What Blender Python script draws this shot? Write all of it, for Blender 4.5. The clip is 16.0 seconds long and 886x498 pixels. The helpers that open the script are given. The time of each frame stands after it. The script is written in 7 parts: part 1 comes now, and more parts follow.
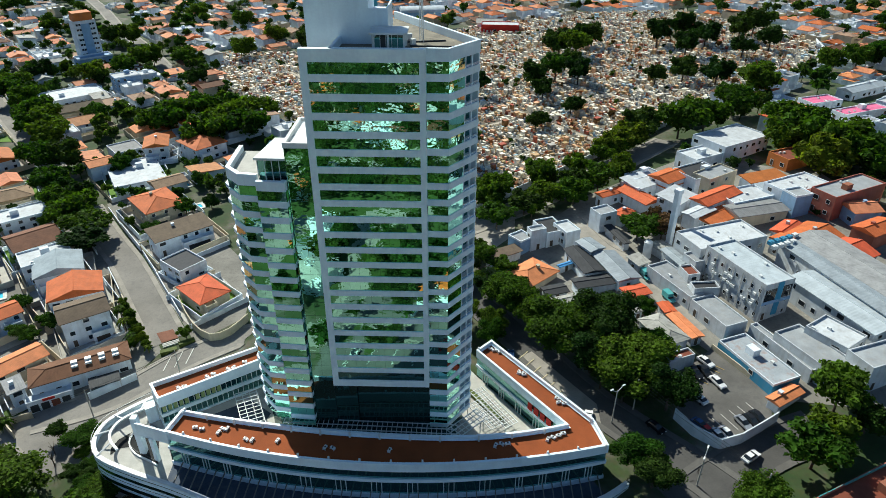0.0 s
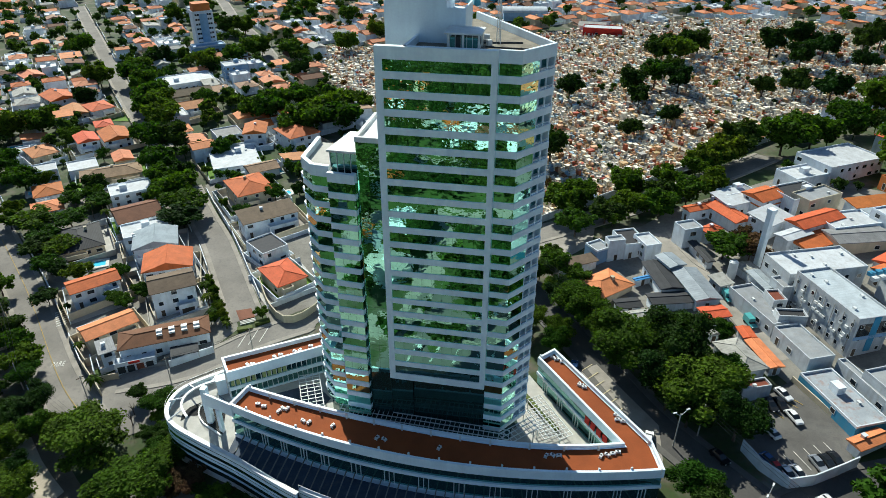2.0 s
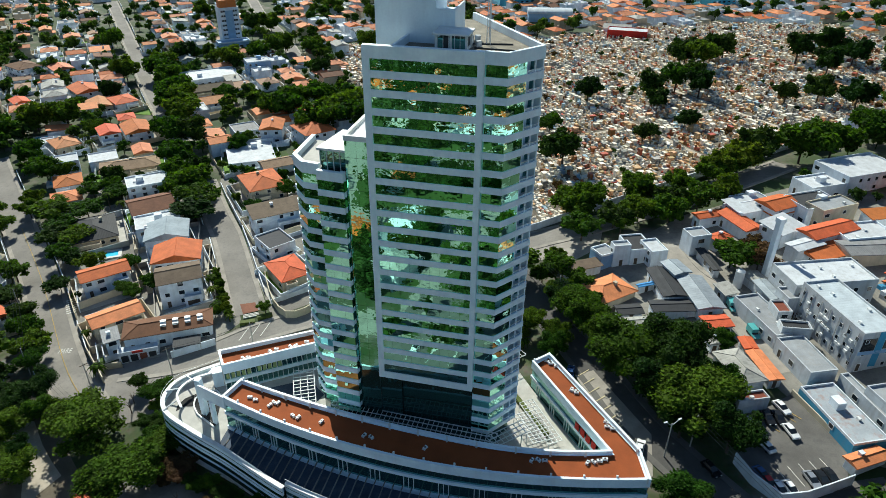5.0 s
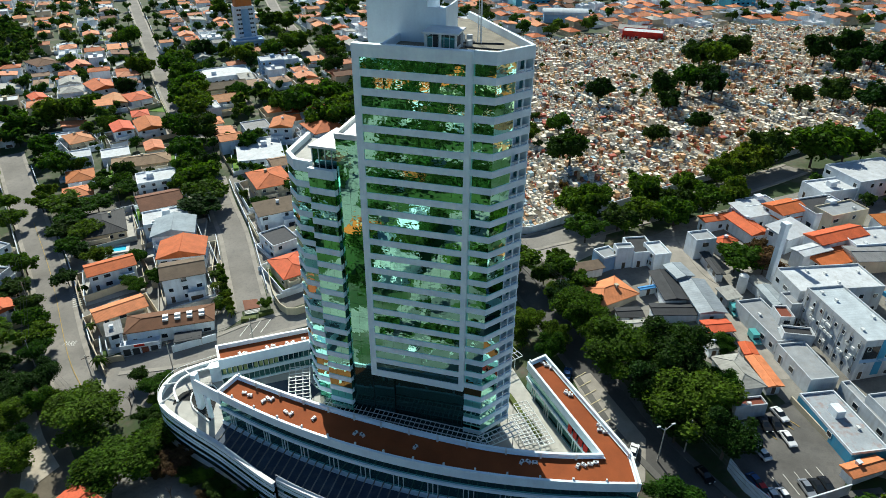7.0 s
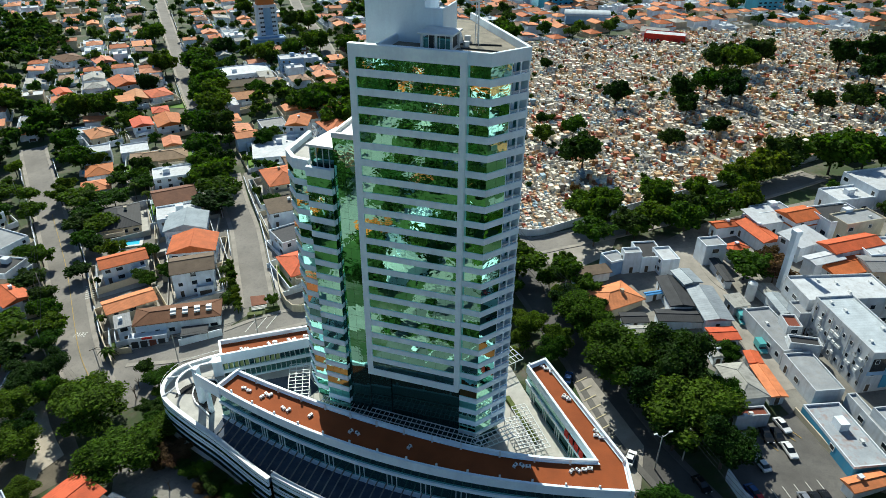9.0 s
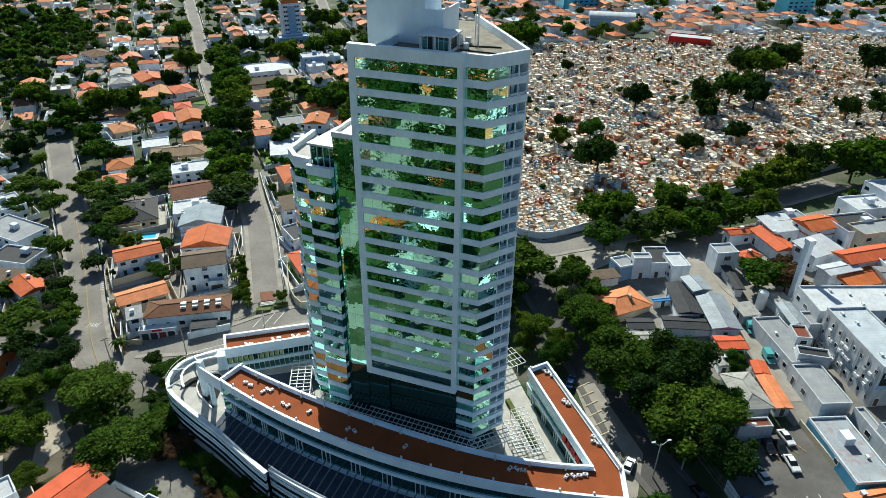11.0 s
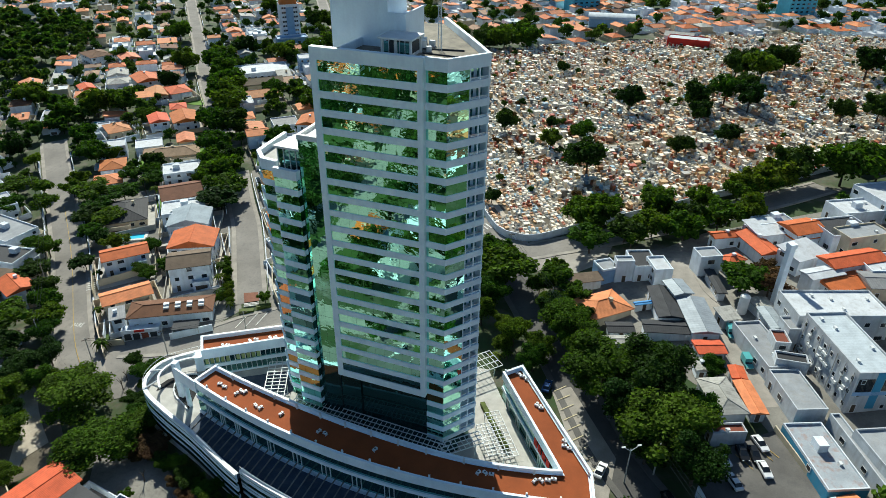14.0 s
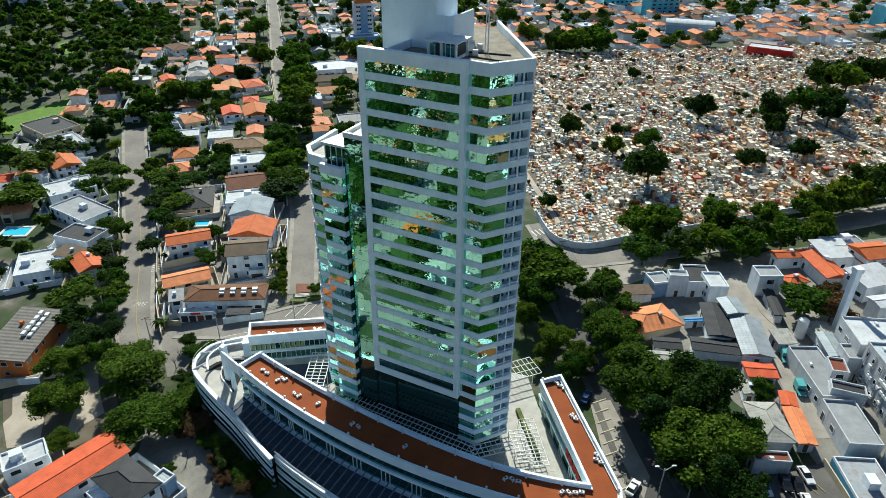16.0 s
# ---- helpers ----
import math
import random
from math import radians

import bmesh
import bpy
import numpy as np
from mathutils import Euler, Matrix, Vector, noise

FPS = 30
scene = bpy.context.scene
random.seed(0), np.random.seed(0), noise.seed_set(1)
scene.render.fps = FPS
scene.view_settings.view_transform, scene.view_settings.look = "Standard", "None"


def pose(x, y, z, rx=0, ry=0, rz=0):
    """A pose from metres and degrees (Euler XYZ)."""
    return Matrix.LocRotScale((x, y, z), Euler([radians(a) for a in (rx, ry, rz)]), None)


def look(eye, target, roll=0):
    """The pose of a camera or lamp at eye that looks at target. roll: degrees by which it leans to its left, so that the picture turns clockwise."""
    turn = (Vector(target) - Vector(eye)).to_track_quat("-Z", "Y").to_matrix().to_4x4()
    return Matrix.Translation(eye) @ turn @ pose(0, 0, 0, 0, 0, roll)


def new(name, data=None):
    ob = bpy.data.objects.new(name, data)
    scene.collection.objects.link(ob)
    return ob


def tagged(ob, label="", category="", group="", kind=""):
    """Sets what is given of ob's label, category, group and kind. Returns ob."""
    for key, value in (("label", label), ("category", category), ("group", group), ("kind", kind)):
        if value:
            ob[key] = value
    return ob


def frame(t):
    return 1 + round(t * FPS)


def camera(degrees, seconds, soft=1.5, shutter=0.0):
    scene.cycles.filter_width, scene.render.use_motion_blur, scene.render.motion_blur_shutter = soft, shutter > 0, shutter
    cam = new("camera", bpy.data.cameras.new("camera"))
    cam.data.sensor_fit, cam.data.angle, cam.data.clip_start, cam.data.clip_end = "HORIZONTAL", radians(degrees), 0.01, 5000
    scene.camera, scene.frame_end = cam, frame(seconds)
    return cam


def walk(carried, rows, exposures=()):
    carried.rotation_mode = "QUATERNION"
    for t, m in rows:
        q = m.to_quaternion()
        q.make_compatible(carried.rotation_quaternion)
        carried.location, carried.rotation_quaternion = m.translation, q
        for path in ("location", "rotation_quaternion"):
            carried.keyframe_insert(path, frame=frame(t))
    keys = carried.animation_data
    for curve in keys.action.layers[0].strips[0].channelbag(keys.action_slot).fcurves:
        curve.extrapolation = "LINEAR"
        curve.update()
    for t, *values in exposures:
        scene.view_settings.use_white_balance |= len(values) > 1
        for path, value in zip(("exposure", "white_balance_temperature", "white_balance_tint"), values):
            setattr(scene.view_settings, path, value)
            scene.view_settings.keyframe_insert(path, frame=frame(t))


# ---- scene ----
cam = camera(67.7, 16.0, soft=0.75)
PATH = [
    (0, (12.987, -97.677, 112.573), (12.941, -95.952, 111.56), 0.1),
    (0.5, (14.02, -97.555, 112.598), (13.872, -95.837, 111.585), 0.1),
    (1, (15.168, -97.374, 112.625), (14.919, -95.668, 111.612), 0.1),
    (1.5, (16.337, -97.181, 112.67), (16.046, -95.481, 111.656), 0.1),
    (2, (17.479, -96.928, 112.709), (17.166, -95.233, 111.695), 0.1),
    (2.5, (18.59, -96.661, 112.753), (18.264, -94.968, 111.739), 0.2),
    (3, (19.65, -96.382, 112.79), (19.313, -94.692, 111.776), 0.2),
    (3.5, (20.731, -96.185, 112.836), (20.389, -94.496, 111.822), 0.2),
    (4, (21.813, -95.914, 112.848), (21.457, -94.228, 111.833), 0.3),
    (6.5, (27.302, -94.596, 112.669), (26.869, -92.928, 111.655), 0.4),
    (7, (28.441, -94.244, 112.646), (28.0, -92.578, 111.631), 0.4),
    (7.5, (29.519, -93.887, 112.65), (29.076, -92.222, 111.635), 0.4),
    (8, (30.588, -93.557, 112.66), (30.138, -91.893, 111.645), 0.5),
    (8.5, (31.675, -93.202, 112.692), (31.203, -91.544, 111.678), 0.5),
    (9, (32.809, -92.888, 112.758), (32.304, -91.24, 111.743), 0.5),
    (11.5, (38.15, -90.996, 113.055), (37.571, -89.373, 112.04), 0.6),
    (12, (39.31, -90.524, 113.083), (38.726, -88.902, 112.069), 0.5),
    (12.5, (40.449, -90.05, 113.142), (39.862, -88.429, 112.128), 0.5),
    (13, (41.444, -89.613, 113.188), (40.855, -87.993, 112.174), 0.5),
    (13.5, (42.464, -89.174, 113.276), (41.873, -87.555, 112.261), 0.5),
    (14, (43.479, -88.626, 113.378), (42.886, -87.007, 112.363), 0.6),
    (14.5, (44.504, -88.14, 113.489), (43.9, -86.526, 112.474), 0.6),
    (15, (45.33, -87.855, 113.624), (44.674, -86.261, 112.61), 0.7),
    (15.5, (46.448, -87.503, 113.763), (45.715, -85.944, 112.748), 0.6),
    (16, (47.801, -86.977, 113.814), (47.028, -85.436, 112.8), 0.6),
]
walk(cam, [(t, look(eye, target, roll)) for t, eye, target, roll in PATH], [(0.0, 0.47, 5990, 1), (16.0, 0.47, 5990, 1)])

# ---- light ----
SUN_EL, SUN_AZ = radians(37), math.atan2(-0.54, 0.84)      # the sun stands behind the tower, to its west side
sun_dir = Vector((math.cos(SUN_EL) * math.sin(SUN_AZ), math.cos(SUN_EL) * math.cos(SUN_AZ), math.sin(SUN_EL)))
world = bpy.data.worlds.new("world")
scene.world = world
world.use_nodes = True
wn = world.node_tree.nodes
sky = wn.new("ShaderNodeTexSky")
sky.sky_type, sky.sun_disc, sky.sun_elevation, sky.sun_rotation = "NISHITA", False, SUN_EL, SUN_AZ
sky.air_density, sky.dust_density, sky.ozone_density = 1.0, 0.3, 3.0
wn["Background"].inputs["Strength"].default_value = 0.062
world.node_tree.links.new(sky.outputs[0], wn["Background"].inputs["Color"])
sun_data = bpy.data.lights.new("sun", "SUN")
sun_data.energy, sun_data.angle, sun_data.color = 5.0, radians(0.53), (1.0, 0.93, 0.80)
sun = new("sun", sun_data)
sun.matrix_world = look(sun_dir * 300, (0, 0, 0))

# ---- materials ----
MATS = {}


def material(name, colour, rough=0.8, metal=0.0, dark=0.75, scale=0.6, fine=12.0, bump=0.15, vary=0.0, island=0.0, spec=0.3, stain=(0.25, 0.22, 0.18), stains=0.0):
    """A surface whose colour changes at two scales (blotches and grain), with a fine relief."""
    m = bpy.data.materials.new(name)
    m.use_nodes = True
    n, l = m.node_tree.nodes, m.node_tree.links
    b = n["Principled BSDF"]
    b.inputs["Roughness"].default_value, b.inputs["Metallic"].default_value = rough, metal
    b.inputs["Specular IOR Level"].default_value = spec
    co = n.new("ShaderNodeTexCoord")
    big, small = n.new("ShaderNodeTexNoise"), n.new("ShaderNodeTexNoise")
    big.inputs["Scale"].default_value, big.inputs["Detail"].default_value = scale, 5
    small.inputs["Scale"].default_value, small.inputs["Detail"].default_value = fine, 4
    add = n.new("ShaderNodeMath")
    add.operation = "MULTIPLY_ADD"
    add.inputs[1].default_value = 0.4
    ramp = n.new("ShaderNodeValToRGB")
    ramp.color_ramp.elements[0].position, ramp.color_ramp.elements[1].position = 0.4, 0.95
    ramp.color_ramp.elements[0].color = (*[c * dark for c in colour], 1)
    ramp.color_ramp.elements[1].color = (*[min(1, c * 1.12) for c in colour], 1)
    for t in (big, small):
        l.new(co.outputs["Object"], t.inputs["Vector"])
    l.new(small.outputs["Fac"], add.inputs[0])
    l.new(big.outputs["Fac"], add.inputs[2])
    l.new(add.outputs[0], ramp.inputs["Fac"])
    out = ramp.outputs["Color"]
    if stains:
        streak = n.new("ShaderNodeTexNoise")
        streak.inputs["Scale"].default_value, streak.inputs["Detail"].default_value = 1.0, 6
        mp = n.new("ShaderNodeMapping")
        mp.inputs["Scale"].default_value = (0.9, 0.9, 0.12)
        l.new(co.outputs["Object"], mp.inputs["Vector"])
        l.new(mp.outputs[0], streak.inputs["Vector"])
        sr = n.new("ShaderNodeMapRange")
        sr.inputs[1].default_value, sr.inputs[2].default_value, sr.inputs[4].default_value = 0.5, 0.75, stains
        l.new(streak.outputs["Fac"], sr.inputs[0])
        mix = n.new("ShaderNodeMix")
        mix.data_type = "RGBA"
        mix.inputs[7].default_value = (*stain, 1)
        l.new(sr.outputs[0], mix.inputs[0])
        l.new(out, mix.inputs[6])
        out = mix.outputs[2]
    if vary or island:
        src = n.new("ShaderNodeObjectInfo").outputs["Random"] if vary else n.new("ShaderNodeNewGeometry").outputs["Random Per Island"]
        amount = vary or island
        mr = n.new("ShaderNodeMapRange")
        mr.inputs[3].default_value, mr.inputs[4].default_value = 1 - amount, 1 + amount * 0.6
        l.new(src, mr.inputs[0])
        hsv = n.new("ShaderNodeHueSaturation")
        l.new(mr.outputs[0], hsv.inputs["Value"])
        mh = n.new("ShaderNodeMapRange")
        mh.inputs[3].default_value, mh.inputs[4].default_value = 0.5 + amount * 0.06, 0.5 - amount * 0.06
        l.new(src, mh.inputs[0])
        l.new(mh.outputs[0], hsv.inputs["Hue"])
        l.new(out, hsv.inputs["Color"])
        out = hsv.outputs["Color"]
    l.new(out, b.inputs["Base Color"])
    if bump:
        bp = n.new("ShaderNodeBump")
        bp.inputs["Strength"].default_value, bp.inputs["Distance"].default_value = bump, 0.05
        l.new(add.outputs[0], bp.inputs["Height"])
        l.new(bp.outputs[0], b.inputs["Normal"])
    MATS[name] = m
    return m


def ribbed(name, colour, pitch, rough=0.75, metal=0.0, dark=0.7, strength=0.22, vary=0.2, stains=0.0):
    """Roof covering with raised courses that run down the slope: tiles or corrugated sheet."""
    m = material(name, colour, rough, metal, dark, 0.35, 3.0, 0, vary, stains=stains, stain=[c * 0.35 for c in colour])
    n, l = m.node_tree.nodes, m.node_tree.links
    co = n.new("ShaderNodeTexCoord")
    w1, w2 = n.new("ShaderNodeTexWave"), n.new("ShaderNodeTexWave")
    w1.bands_direction, w2.bands_direction = "X", "Y"
    w1.inputs["Scale"].default_value = w2.inputs["Scale"].default_value = 0.314 / pitch
    mx = n.new("ShaderNodeMath")
    mx.operation = "MULTIPLY_ADD"
    mx.inputs[1].default_value = 0.4
    for w in (w1, w2):
        l.new(co.outputs["Object"], w.inputs["Vector"])
    l.new(w2.outputs["Fac"], mx.inputs[0])
    l.new(w1.outputs["Fac"], mx.inputs[2])
    bp = n.new("ShaderNodeBump")
    bp.inputs["Strength"].default_value, bp.inputs["Distance"].default_value = strength, 0.08
    l.new(mx.outputs[0], bp.inputs["Height"])
    l.new(bp.outputs[0], n["Principled BSDF"].inputs["Normal"])
    return m


def glass(name, colour, reflect, wobble, rough=0.02):
    """Coated facade glass: a tinted mirror over a dark interior, slightly uneven from pane to pane."""
    m = bpy.data.materials.new(name)
    m.use_nodes = True
    n, l = m.node_tree.nodes, m.node_tree.links
    b = n["Principled BSDF"]
    b.inputs["Base Color"].default_value = (*colour, 1)
    b.inputs["Metallic"].default_value, b.inputs["Roughness"].default_value = reflect, rough
    b.inputs["IOR"].default_value = 1.6
    if wobble:
        co, nz, bp = n.new("ShaderNodeNewGeometry"), n.new("ShaderNodeTexNoise"), n.new("ShaderNodeBump")
        nz.inputs["Scale"].default_value, nz.inputs["Detail"].default_value = 0.55, 2.2
        bp.inputs["Strength"].default_value, bp.inputs["Distance"].default_value = wobble, 0.10
        mp = n.new("ShaderNodeMapping")
        mp.inputs["Scale"].default_value = (1.0, 1.0, 1.25)
        l.new(co.outputs["Position"], mp.inputs["Vector"])
        l.new(mp.outputs[0], nz.inputs["Vector"])
        l.new(nz.outputs["Fac"], bp.inputs["Height"])
        l.new(bp.outputs[0], b.inputs["Normal"])
    MATS[name] = m
    return m


WHITE = material("white_cladding", (0.76, 0.85, 0.94), 0.45, 0, 0.9, 0.25, 3.0, 0.03, stains=0.12, stain=(0.4, 0.42, 0.45))
PANEL_WHITE = material("panel_cladding", (0.80, 0.89, 0.97), 0.4, 0, 0.9, 0.3, 2.0, 0.02, stains=0.15, stain=(0.4, 0.43, 0.47))
BLUEGLASS = glass("dark_glass", (0.055, 0.13, 0.12), 0.75, 0.12)
GREENGLASS = glass("green_glass", (0.43, 0.86, 0.71), 1.0, 0.17)
GUARDGLASS = glass("guard_glass", (0.30, 0.46, 0.62), 0.5, 0.0, 0.15)
PODGLASS = glass("podium_glass", (0.16, 0.36, 0.33), 0.92, 0.1)
POOLWATER = glass("pool_water", (0.08, 0.58, 0.78), 0.0, 0.3, 0.1)
CARGLASS = glass("car_glass", (0.02, 0.025, 0.03), 0.0, 0)
DECK = material("roof_membrane", (0.27, 0.066, 0.016), 0.9, 0, 0.72, 0.22, 4.0, 0.1, stains=0.15, stain=(0.2, 0.06, 0.02))
TERRACE = material("terrace_paving", (0.46, 0.44, 0.40), 0.8, 0, 0.75, 0.5, 6.0, 0.1)
CONCRETE = material("concrete", (0.44, 0.42, 0.38), 0.9, 0, 0.68, 0.25, 5.0, 0.15, stains=0.3)
ROOFSLAB = material("roof_slab", (0.27, 0.24, 0.185), 0.9, 0, 0.5, 0.4, 4.0, 0.15, stains=0.6, stain=(0.09, 0.08, 0.065))
DARKMETAL = material("dark_metal", (0.05, 0.055, 0.06), 0.5, 0.4, 0.8)
STEELWHITE = material("white_steel", (0.70, 0.71, 0.70), 0.45, 0.0, 0.85)
YARDGREY = material("stained_yard", (0.25, 0.235, 0.205), 0.95, 0, 0.55, 0.12, 3.0, 0.15, stains=0.45, stain=(0.10, 0.09, 0.08))
# Dark paving whose blue tone holds the shade at the podium's foot.
DARKSHADEPAVING = material("dark_shade_paving", (0.065, 0.085, 0.12), 0.85, 0, 0.65, 0.3, 4.0, 0.1, stains=0.2)
ASPHALT = material("asphalt", (0.25, 0.23, 0.205), 0.95, 0, 0.62, 0.09, 4.0, 0.1, stains=0.45, stain=(0.13, 0.125, 0.12))
PAVING = material("paving", (0.33, 0.30, 0.26), 0.9, 0, 0.65, 0.3, 4.0, 0.1)
MIDASPHALT = material("car_park_asphalt", (0.14, 0.132, 0.122), 0.95, 0, 0.62, 0.15, 4.0, 0.1, stains=0.4, stain=(0.07, 0.07, 0.07))
# Asphalt toned down so the tree shade over the street is in its colour.
SHADEASPHALT = material("shade_toned_asphalt", (0.10, 0.095, 0.09), 0.95, 0, 0.62, 0.12, 4.0, 0.1, stains=0.3, stain=(0.05, 0.05, 0.05))
MATS["concrete"], MATS["asphalt"] = PAVING, ASPHALT
LINEWHITE = material("white_paint", (0.68, 0.67, 0.62), 0.8, 0, 0.6, 0.8, 6.0, 0.0)
BAYLINE = material("bay_paint", (0.62, 0.54, 0.33), 0.8, 0, 0.6, 0.8, 6.0, 0.0)
REFLECTPAINT = material("reflection_paint", (0.34, 0.40, 0.16), 0.7, 0, 0.6, 0.7, 4.0, 0.0)
LINEYELLOW = material("yellow_paint", (0.48, 0.34, 0.10), 0.8, 0, 0.6, 0.8, 6.0, 0.0)
# Brown dirt, darkened for the shade in the gaps between tombs.
SHADEDIRT = material("shade_dirt_earth", (0.15, 0.125, 0.09), 0.95, 0, 0.6, 0.2, 3.0, 0.2)
SAND = material("pale_earth", (0.46, 0.40, 0.32), 0.95, 0, 0.65, 0.2, 3.0, 0.2)
GRASS = material("grass", (0.058, 0.10, 0.020), 0.95, 0, 0.4, 0.12, 6.0, 0.3)
LAWN = material("lawn_grass", (0.13, 0.24, 0.03), 0.95, 0, 0.65, 0.3, 6.0, 0.3)
HEDGE = material("hedge_leaf", (0.10, 0.13, 0.02), 0.8, 0, 0.5, 1.0, 8.0, 0.3)
BARK = material("bark", (0.10, 0.075, 0.055), 0.95, 0, 0.6, 2.0, 12.0, 0.4)


def foliage(name, colour, glow):
    """Leaves: each clump a shade of its own, with sunlight shining through."""
    m = bpy.data.materials.new(name)
    m.use_nodes = True
    n, l = m.node_tree.nodes, m.node_tree.links
    b, out = n["Principled BSDF"], n["Material Output"]
    b.inputs["Roughness"].default_value, b.inputs["Specular IOR Level"].default_value = 0.8, 0.08
    geo, info = n.new("ShaderNodeNewGeometry"), n.new("ShaderNodeObjectInfo")
    ramp = n.new("ShaderNodeValToRGB")
    ramp.color_ramp.elements[0].color = (*[c * 0.35 for c in colour], 1)
    ramp.color_ramp.elements[1].color = (*[min(1, c * 1.75) for c in colour], 1)
    l.new(geo.outputs["Random Per Island"], ramp.inputs["Fac"])
    mr, hsv = n.new("ShaderNodeMapRange"), n.new("ShaderNodeHueSaturation")
    mr.inputs[3].default_value, mr.inputs[4].default_value = 0.75, 1.3
    l.new(info.outputs["Random"], mr.inputs[0])
    l.new(mr.outputs[0], hsv.inputs["Value"])
    mh = n.new("ShaderNodeMapRange")
    mh.inputs[3].default_value, mh.inputs[4].default_value = 0.52, 0.475
    l.new(info.outputs["Random"], mh.inputs[0])
    l.new(mh.outputs[0], hsv.inputs["Hue"])
    l.new(ramp.outputs["Color"], hsv.inputs["Color"])
    l.new(hsv.outputs["Color"], b.inputs["Base Color"])
    tr, mix = n.new("ShaderNodeBsdfTranslucent"), n.new("ShaderNodeMixShader")
    tint = n.new("ShaderNodeMix")
    tint.data_type, tint.blend_type = "RGBA", "MULTIPLY"
    tint.inputs[0].default_value, tint.inputs[7].default_value = 1.0, (1.5, 1.55, 0.5, 1)
    l.new(hsv.outputs["Color"], tint.inputs[6])
    l.new(tint.outputs[2], tr.inputs["Color"])
    mix.inputs[0].default_value = glow
    l.new(b.outputs[0], mix.inputs[1])
    l.new(tr.outputs[0], mix.inputs[2])
    l.new(mix.outputs[0], out.inputs["Surface"])
    MATS[name] = m
    return m


LEAVES = {
    "broad": foliage("foliage", (0.042, 0.088, 0.008), 0.38),
    "dark": foliage("dark_foliage", (0.020, 0.046, 0.007), 0.28),
    "olive": foliage("olive_foliage", (0.060, 0.098, 0.009), 0.40),
    "russet": foliage("russet_foliage", (0.075, 0.048, 0.022), 0.25),
}
# Distant foliage is paler: the haze of distance is in these colours.
HAZE_LEAVES = {k: foliage("far_" + k + "_foliage", c, 0.4) for k, c in (("broad", (0.045, 0.086, 0.016)), ("dark", (0.026, 0.055, 0.012)), ("olive", (0.066, 0.102, 0.018)), ("russet", (0.075, 0.048, 0.022)))}
ROOFS = {
    "terra": ribbed("terracotta_tile", (0.60, 0.145, 0.040), 0.30, 0.8, vary=0.22, stains=0.25),
    "clay": ribbed("salmon_tile", (0.64, 0.25, 0.11), 0.30, 0.8, vary=0.22, stains=0.3),
    "brown": ribbed("brown_tile", (0.20, 0.085, 0.045), 0.30, 0.85, vary=0.2, stains=0.3),
    "olive": ribbed("drab_tile", (0.155, 0.118, 0.078), 0.30, 0.9, vary=0.2, stains=0.3),
    "tan": ribbed("tan_tile", (0.40, 0.26, 0.17), 0.32, 0.9, vary=0.2, stains=0.4),
    "slate": ribbed("slate_tile", (0.32, 0.37, 0.41), 0.30, 0.8, vary=0.15, stains=0.2),
    "dark": ribbed("charcoal_sheet", (0.045, 0.046, 0.05), 0.5, 0.8, vary=0.2, stains=0.2),
    "felt": material("grey_felt", (0.33, 0.345, 0.36), 0.9, 0, 0.7, 0.3, 4.0, 0.1, 0.15, stains=0.35),
    "grey": ribbed("grey_sheet", (0.30, 0.30, 0.30), 0.6, 0.8, strength=0.3, vary=0.25, stains=0.4),
    "oldgrey": ribbed("weathered_sheet", (0.42, 0.41, 0.37), 0.8, 0.9, vary=0.1, stains=0.6),
    "steel": ribbed("steel_sheet", (0.36, 0.40, 0.43), 0.9, 0.55, 0.2, strength=0.25, vary=0.2, stains=0.25),
    "pale": ribbed("pale_sheet", (0.50, 0.55, 0.58), 0.9, 0.6, 0.1, strength=0.2, vary=0.1, stains=0.12),
    "rust": material("rust_stained_roof", (0.36, 0.39, 0.42), 0.85, 0, 0.7, 0.25, 3.0, 0.1, stains=0.6, stain=(0.30, 0.12, 0.05)),
    "ribbed": ribbed("ribbed_deck", (0.17, 0.155, 0.14), 1.4, 0.85, strength=1.0, vary=0.1, stains=0.4),
    "white": material("white_roof", (0.56, 0.58, 0.60), 0.8, 0, 0.75, 0.3, 4.0, 0.05, 0.15, stains=0.35),
    "solar": material("solar_glass", (0.06, 0.06, 0.065), 0.85, 0.0, 0.8, 1.0, 6.0, 0),
    "tarp": material("blue_tarpaulin", (0.08, 0.30, 0.62), 0.6, 0, 0.7, 0.6, 4.0, 0.1),
    "orange": ribbed("orange_tile", (0.72, 0.17, 0.025), 0.30, 0.8, vary=0.1, stains=0.15),
    "peach": ribbed("peach_tile", (0.72, 0.26, 0.10), 0.30, 0.8, vary=0.06, stains=0.2),
    "pink": material("pink_canvas", (0.72, 0.16, 0.30), 0.7, 0, 0.8, 0.4, 4.0, 0.05),
    "maroon": material("maroon_roof", (0.20, 0.055, 0.03), 0.8, 0, 0.7),
}
